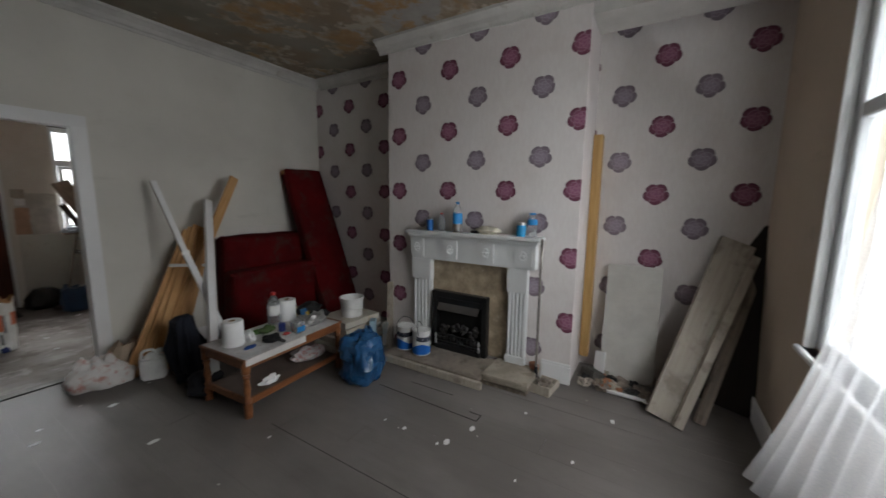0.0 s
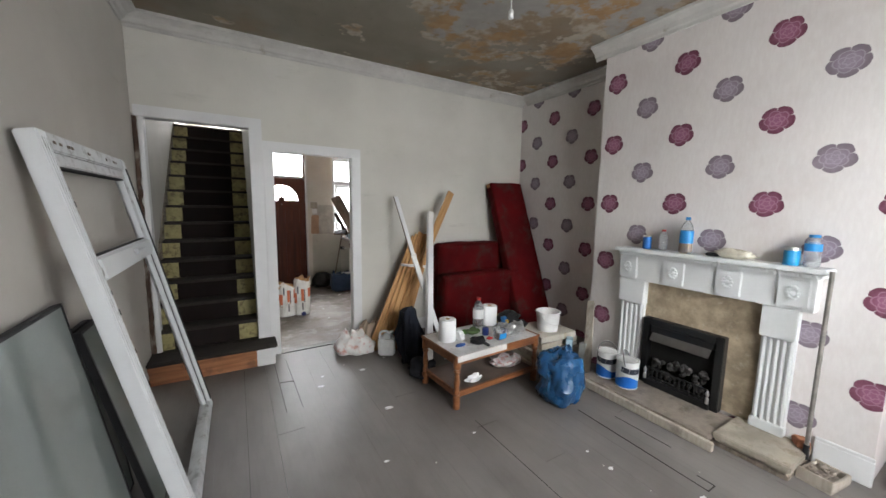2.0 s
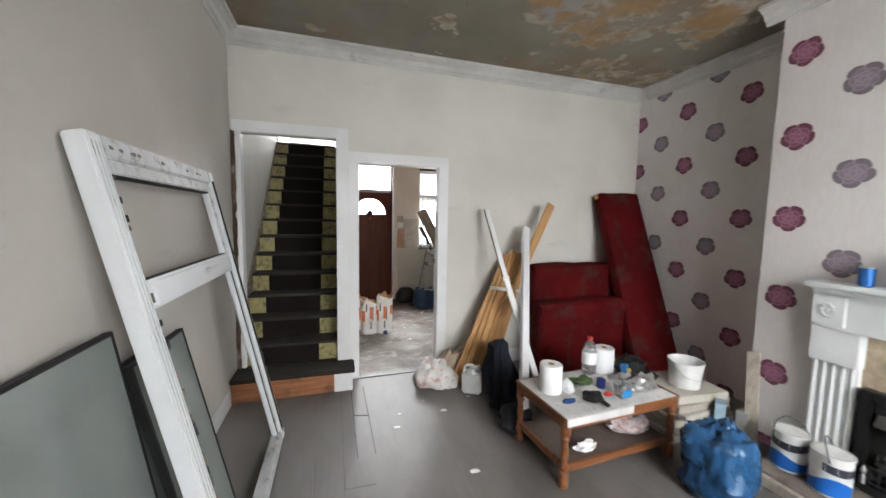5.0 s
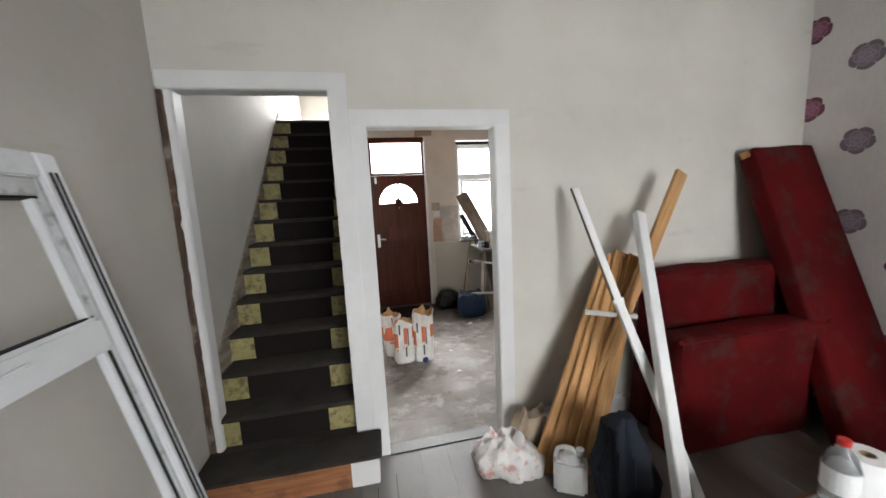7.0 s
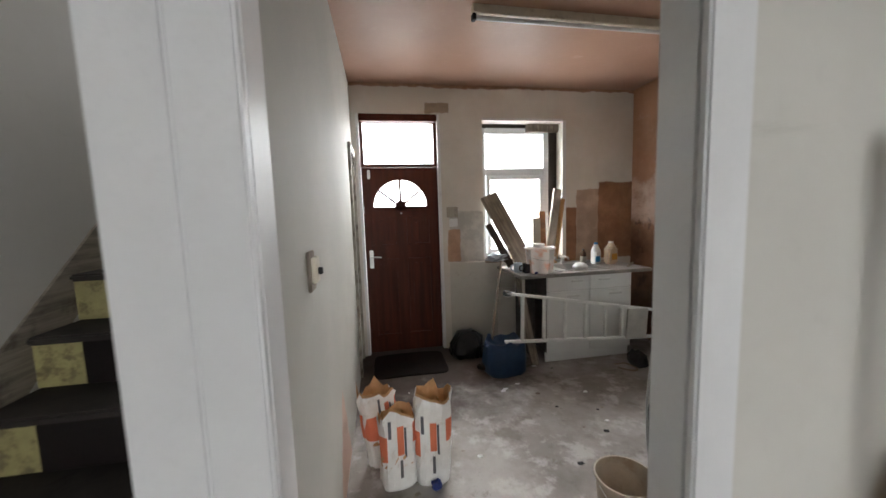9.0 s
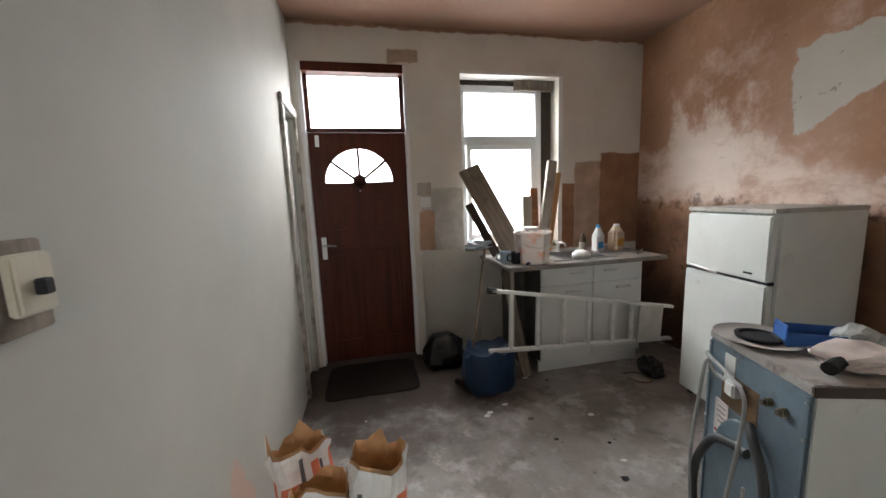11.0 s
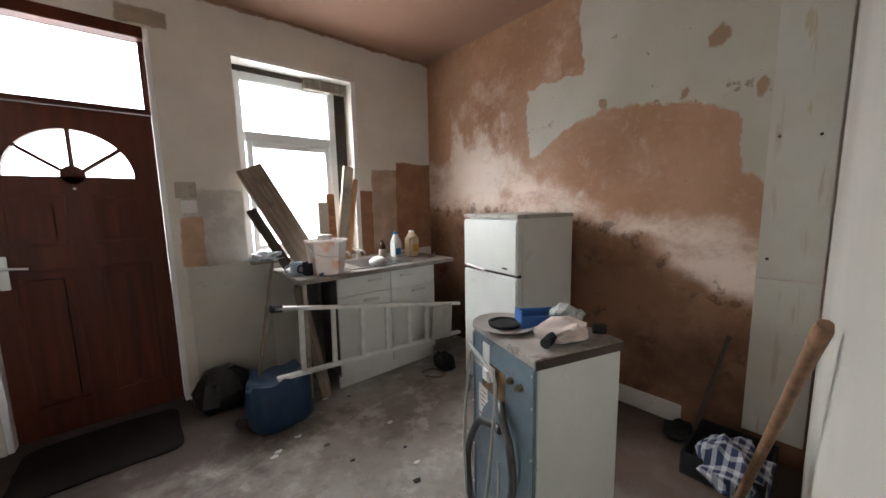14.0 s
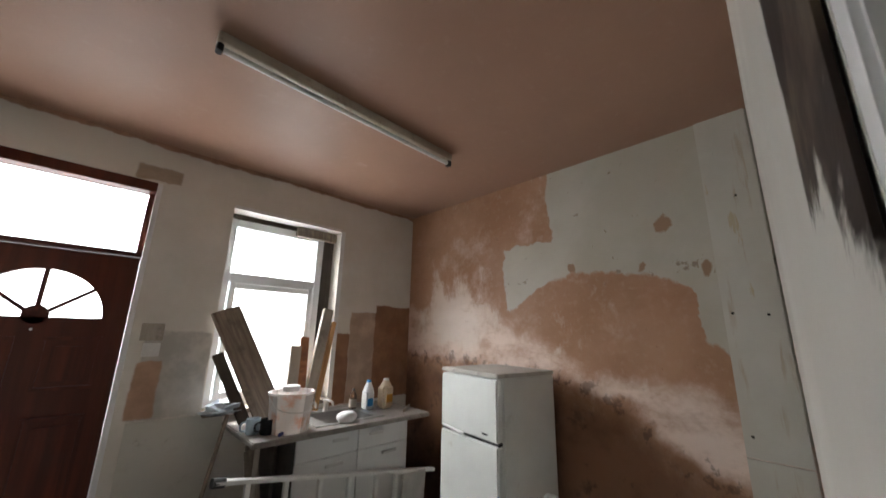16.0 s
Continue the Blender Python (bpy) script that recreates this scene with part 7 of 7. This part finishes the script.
def on_top(a, b, z=WH):
    return wm @ Vector((a, b, z))
p = on_top(0.37, 0.10)
tray2 = thing("round_tray", pose(p.x, p.y, p.z), "round white plate with a dark hob ring on it", "plate")
bm = B(); lathe(bm, [(0.09, 0), (0.125, 0.014), (0.13, 0.016), (0.12, 0.012), (0.085, 0.004)], 32); part("dish", bm, plain("dirty_plate", (0.45, 0.42, 0.39), 0.4, var=0.1, dirt=(0.25, 0.2, 0.16), much=0.6), tray2, smooth=True)
bm = B(); lathe(bm, [(0.065, 0.005), (0.068, 0.018), (0.055, 0.02), (0.05, 0.014), (0.02, 0.014)], 28); part("ring", bm, BLACK_MATT, tray2, "dark round ring", smooth=True)
p = on_top(0.30, 0.27)
bt = thing("plastic_tray", pose(p.x, p.y, p.z, 0, 0, -35), "bright blue plastic tray on the washing machine", "tray")
BLUET = flat("mid_blue_plastic", (0.03, 0.11, 0.34), 0.4)
piece("base", (-0.11, -0.05, 0.0), (0.11, 0.05, 0.006), BLUET, bt, 0.002)
for lo, hi in (((-0.11, -0.05, 0.006), (0.11, -0.044, 0.055)), ((-0.11, 0.044, 0.006), (0.11, 0.05, 0.06)), ((-0.11, -0.044, 0.006), (-0.104, 0.044, 0.075)), ((0.104, -0.044, 0.006), (0.11, 0.044, 0.03))):
    piece("side", lo, hi, BLUET, bt, 0.002)
p = on_top(0.14, 0.24)
rb = lump("white_cloth_bag", p.x, p.y, p.z, 0.125, 0.08, 0.062, plain("off_white_cloth", (0.66, 0.57, 0.53), 0.8, var=0.12, scale=9, bump=0.7, fine=40), "crumpled off-white cloth bag on the washing machine", "bag", 3, 0.35)
p = on_top(0.26, 0.36)
lump("clear_bag", p.x, p.y, p.z, 0.09, 0.06, 0.075, plain("clear_polythene", (0.5, 0.53, 0.52), 0.2, var=0.3, scale=15, bump=0.9, fine=40), "crumpled clear plastic bag on the washing machine", "plastic bag", 8, 0.45)
a, b = on_top(0.06, 0.09, WH + 0.022), on_top(0.13, 0.20, WH + 0.024)
bm = B(); rod(bm, a, b, 0.019); solo("torch", bm, BLACK_MATT, "black torch wrapped in the cloth bag", "torch")
a, b = on_top(0.06, 0.40, WH + 0.03), on_top(0.09, 0.36, WH + 0.03)
bm = B(); rod(bm, a, b, 0.02); solo("short_tool", bm, BLACK_MATT, "short black tool handle on the washing machine", "tool")
lump("tool_bag", 3.50, 2.25, 0, 0.07, 0.10, 0.15, BLACK_MATT, "black tool bag on the floor by the fridge", "tool bag", 5)
bm = B(); pipe(bm, [(3.30, 2.25, 0.01), (3.36, 2.15, 0.02), (3.45, 2.18, 0.01), (3.42, 2.30, 0.015), (3.32, 2.32, 0.01)], 0.007); solo("loose_cable", bm, plain("brown_cable", (0.2, 0.14, 0.1), 0.7), "loop of brown cable on the floor", "cable")

# open sacks of plaster by the left wall
def sack_paper():
    """White sack paper with a block of orange print and dark bars."""
    m = Mat("white_paper_sack", 0.6, 0, 0.35)
    x, y, z = m.xyz()
    n1, n2 = m.noise(7, 6, 0.65), m.noise(30, 4)
    c = m.mix(m.step(n1, 0.35, 0.7), (0.66, 0.64, 0.61), (0.76, 0.75, 0.73))
    c = m.mix(m.math("MULTIPLY", m.step(m.noise(9, 7, 0.7, offset=(3, 1, 1)), 0.56, 0.7), 0.6), c, (0.42, 0.35, 0.29))

    def bar(c, x0, x1, z0, z1, ink):
        f = m.math("MULTIPLY", m.step(x, x0 - 0.002, x0), m.math("SUBTRACT", 1.0, m.step(x, x1, x1 + 0.002)))
        f = m.math("MULTIPLY", f, m.math("MULTIPLY", m.step(z, z0 - 0.002, z0), m.math("SUBTRACT", 1.0, m.step(z, z1, z1 + 0.002))))
        return m.mix(m.math("MULTIPLY", f, 0.92), c, ink)

    for x0, x1, z0, z1, ink in ((-0.012, 0.022, 0.20, 0.36, (0.62, 0.12, 0.03)), (0.026, 0.036, 0.18, 0.35, (0.04, 0.04, 0.05)), (-0.002, 0.012, 0.07, 0.17, (0.05, 0.045, 0.05)), (-0.13, -0.068, 0.17, 0.31, (0.62, 0.12, 0.03)), (0.075, 0.14, 0.25, 0.37, (0.60, 0.11, 0.03)), (-0.06, -0.045, 0.30, 0.40, (0.05, 0.05, 0.07))):
        c = bar(c, x0, x1, z0, z1, ink)
    m.bump(m.math("ADD", n1, m.math("MULTIPLY", n2, 0.3)), 0.5, 0.008)
    return m.col(c)


SACKW = sack_paper()
KRAFT = plain("kraft_paper", (0.47, 0.27, 0.13), 0.8, var=0.2, scale=8, bump=0.4, fine=30)
def plaster_sack(x, y, turn, h, ax, ay, seed, label, tilt=(0, 0), rim=0.06, flare=1.15):
    th = thing("plaster_sack", pose(x, y, 0, 0, 0, turn), label, "sack", "sacks of plaster")
    bm = B(); paper_bag(bm, h, ax, ay, seed, rim, flare, 1.0, 0.0, tilt)
    part("bag", bm, SACKW, th)
    bm = B(); paper_bag(bm, h + 0.012, ax, ay, seed, rim, flare * 0.97, 0.955, h * 0.3, tilt)
    part("inner_paper", bm, KRAFT, th, "brown inner paper")
    return th
plaster_sack(1.235, 1.28, 10, 0.40, 0.10, 0.065, 2, "open white paper sack of plaster with orange print, torn", (0, 0.02), 0.05, 1.1)
plaster_sack(1.425, 1.28, -4, 0.49, 0.10, 0.075, 5, "tall open sack of plaster with its brown lining showing", (0.02, 0.03), 0.05, 1.25)
plaster_sack(1.17, 1.50, 40, 0.42, 0.12, 0.065, 9, "crumpled white plaster sack leaning on the wall", (-0.06, 0.14), 0.08, 1.12)
lump("blue_scrap", 1.43, 1.19, 0, 0.03, 0.025, 0.05, NAVY, "scrap of dark blue plastic beside the sacks", "scrap", 3)
bucket("beige_bucket", 2.27, 0.80, 0, 0.13, 0.24, plain("beige_plastic", (0.45, 0.38, 0.30), 0.6, dirt=(0.3, 0.22, 0.15), much=0.8), "beige mixing bucket on the concrete by the doorway")

# fittings
sw = thing("light_switch", pose(KL, 0.71, 1.30), "old light switch with wires hanging out", "switch")
piece("back_box", (0, -0.04, -0.07), (0.012, 0.045, 0.07), OLD_WOOD, sw, 0.003); piece("plate", (0.012, -0.03, -0.04), (0.03, 0.035, 0.05), plain("yellowed_plastic", (0.5, 0.46, 0.36), 0.5), sw, 0.004); piece("rocker", (0.03, -0.006, -0.012), (0.045, 0.012, 0.012), BLACK_MATT, sw, 0.002)
so = thing("wall_socket", pose(1.965, KB, 1.38), "white switch plate on bare boxed wiring", "socket")
piece("plate", (-0.045, -0.022, -0.04), (0.045, -0.001, 0.045), WHITEP, so, 0.004); piece("rocker", (-0.008, -0.028, -0.012), (0.008, -0.022, 0.012), WHITEP, so, 0.002); piece("pattress", (-0.07, -0.014, 0.06), (0.05, -0.001, 0.17), PALE_WOOD, so, 0.003, "bare wooden back board")
tl = thing("strip_light", pose(1.84, 1.745, KCEIL, 0, 0, 1.5), "old fluorescent strip light, unlit, on the ceiling", "lamp")
piece("housing", (0, -0.025, -0.055), (1.49, 0.025, 0), plain("yellowed_white_metal", (0.56, 0.51, 0.42), 0.4, var=0.15, dirt=(0.2, 0.14, 0.09), much=0.8), tl, 0.004)
bm = B(); rod(bm, (0.03, 0, -0.075), (1.46, 0, -0.075), 0.014, seg=14); part("tube", bm, WHITEP, tl, "white unlit tube", smooth=True)
for x in (0.0, 1.465):
    piece("end_cap", (x, -0.02, -0.095), (x + 0.025, 0.02, -0.055), BLACK_MATT, tl, 0.003)
# things in the near corner
mp = thing("pickaxe_handle", ID, "thick wooden tool handle leaning in the corner", "tool handle")
bm = B(); m, ln = axes((3.576, 0.369, 0.004), (2.50, 0.145, 1.168)); lathe(bm, [(0.0155, 0), (0.015, 0.5), (0.0125, 1.0), (0.012, ln - 0.10), (0.0132, ln - 0.02), (0.010, ln)], 14, m); part("shaft", bm, wood("worn_ash_handle", (0.33, 0.185, 0.11), (0.18, 0.095, 0.055), 0.6, "z"), mp, smooth=True)
tr = thing("black_crate", pose(3.84, 0.44, 0), "black plastic crate on the floor", "crate")
for lo, hi in (((-0.2, -0.16, 0), (0.2, 0.16, 0.01)), ((-0.2, -0.16, 0.01), (0.2, -0.15, 0.12)), ((-0.2, 0.15, 0.01), (0.2, 0.16, 0.12)), ((-0.2, -0.15, 0.01), (-0.19, 0.15, 0.12)), ((0.19, -0.15, 0.01), (0.2, 0.15, 0.12))):
    piece("panel", lo, hi, BLACK_MATT, tr, 0.003)
CHECK = Mat("checked_cloth", 0.85)
cxs = CHECK.xyz()
ck = CHECK.math("ADD", CHECK.step(CHECK.math("SINE", CHECK.math("MULTIPLY", cxs[0], 140.0)), 0.2, 0.3), CHECK.step(CHECK.math("SINE", CHECK.math("MULTIPLY", cxs[1], 140.0)), 0.2, 0.3))
CHECK.col(CHECK.mix(CHECK.math("MULTIPLY", ck, 0.5), (0.018, 0.026, 0.07), (0.46, 0.47, 0.50)))
lump("checked_shirt", 3.74, 0.41, 0.011, 0.17, 0.14, 0.19, CHECK.m, "blue and white checked shirt heaped in the crate", "shirt", 4, 0.4)
plank("dark_stick", (3.88, 0.60, 0.125), (4.088, 0.52, 0.62), 0.022, 0.018, DARK_WOOD, "dark stick leaning on the damp wall", (0, 1, 0))
lump("dark_rag", 3.98, 0.70, 0, 0.10, 0.07, 0.06, BLACK_MATT, "black rag on the floor by the wall", "rag", 2)
for k in range(30):
    x, y = r3.uniform(1.3, 3.3), r3.uniform(0.6, 2.5)
    if 2.5 < x and y < 1.4:
        continue
    s = r3.uniform(0.005, 0.014)
    tagged(lump("floor_crumb", x, y, -0.002, s * 1.5, s, s * 0.6, (HEARTH, WHITEP, BLACK_MATT)[k % 3], "crumb of plaster on the concrete", "crumb", k, 0.5), group="crumbs on the concrete")
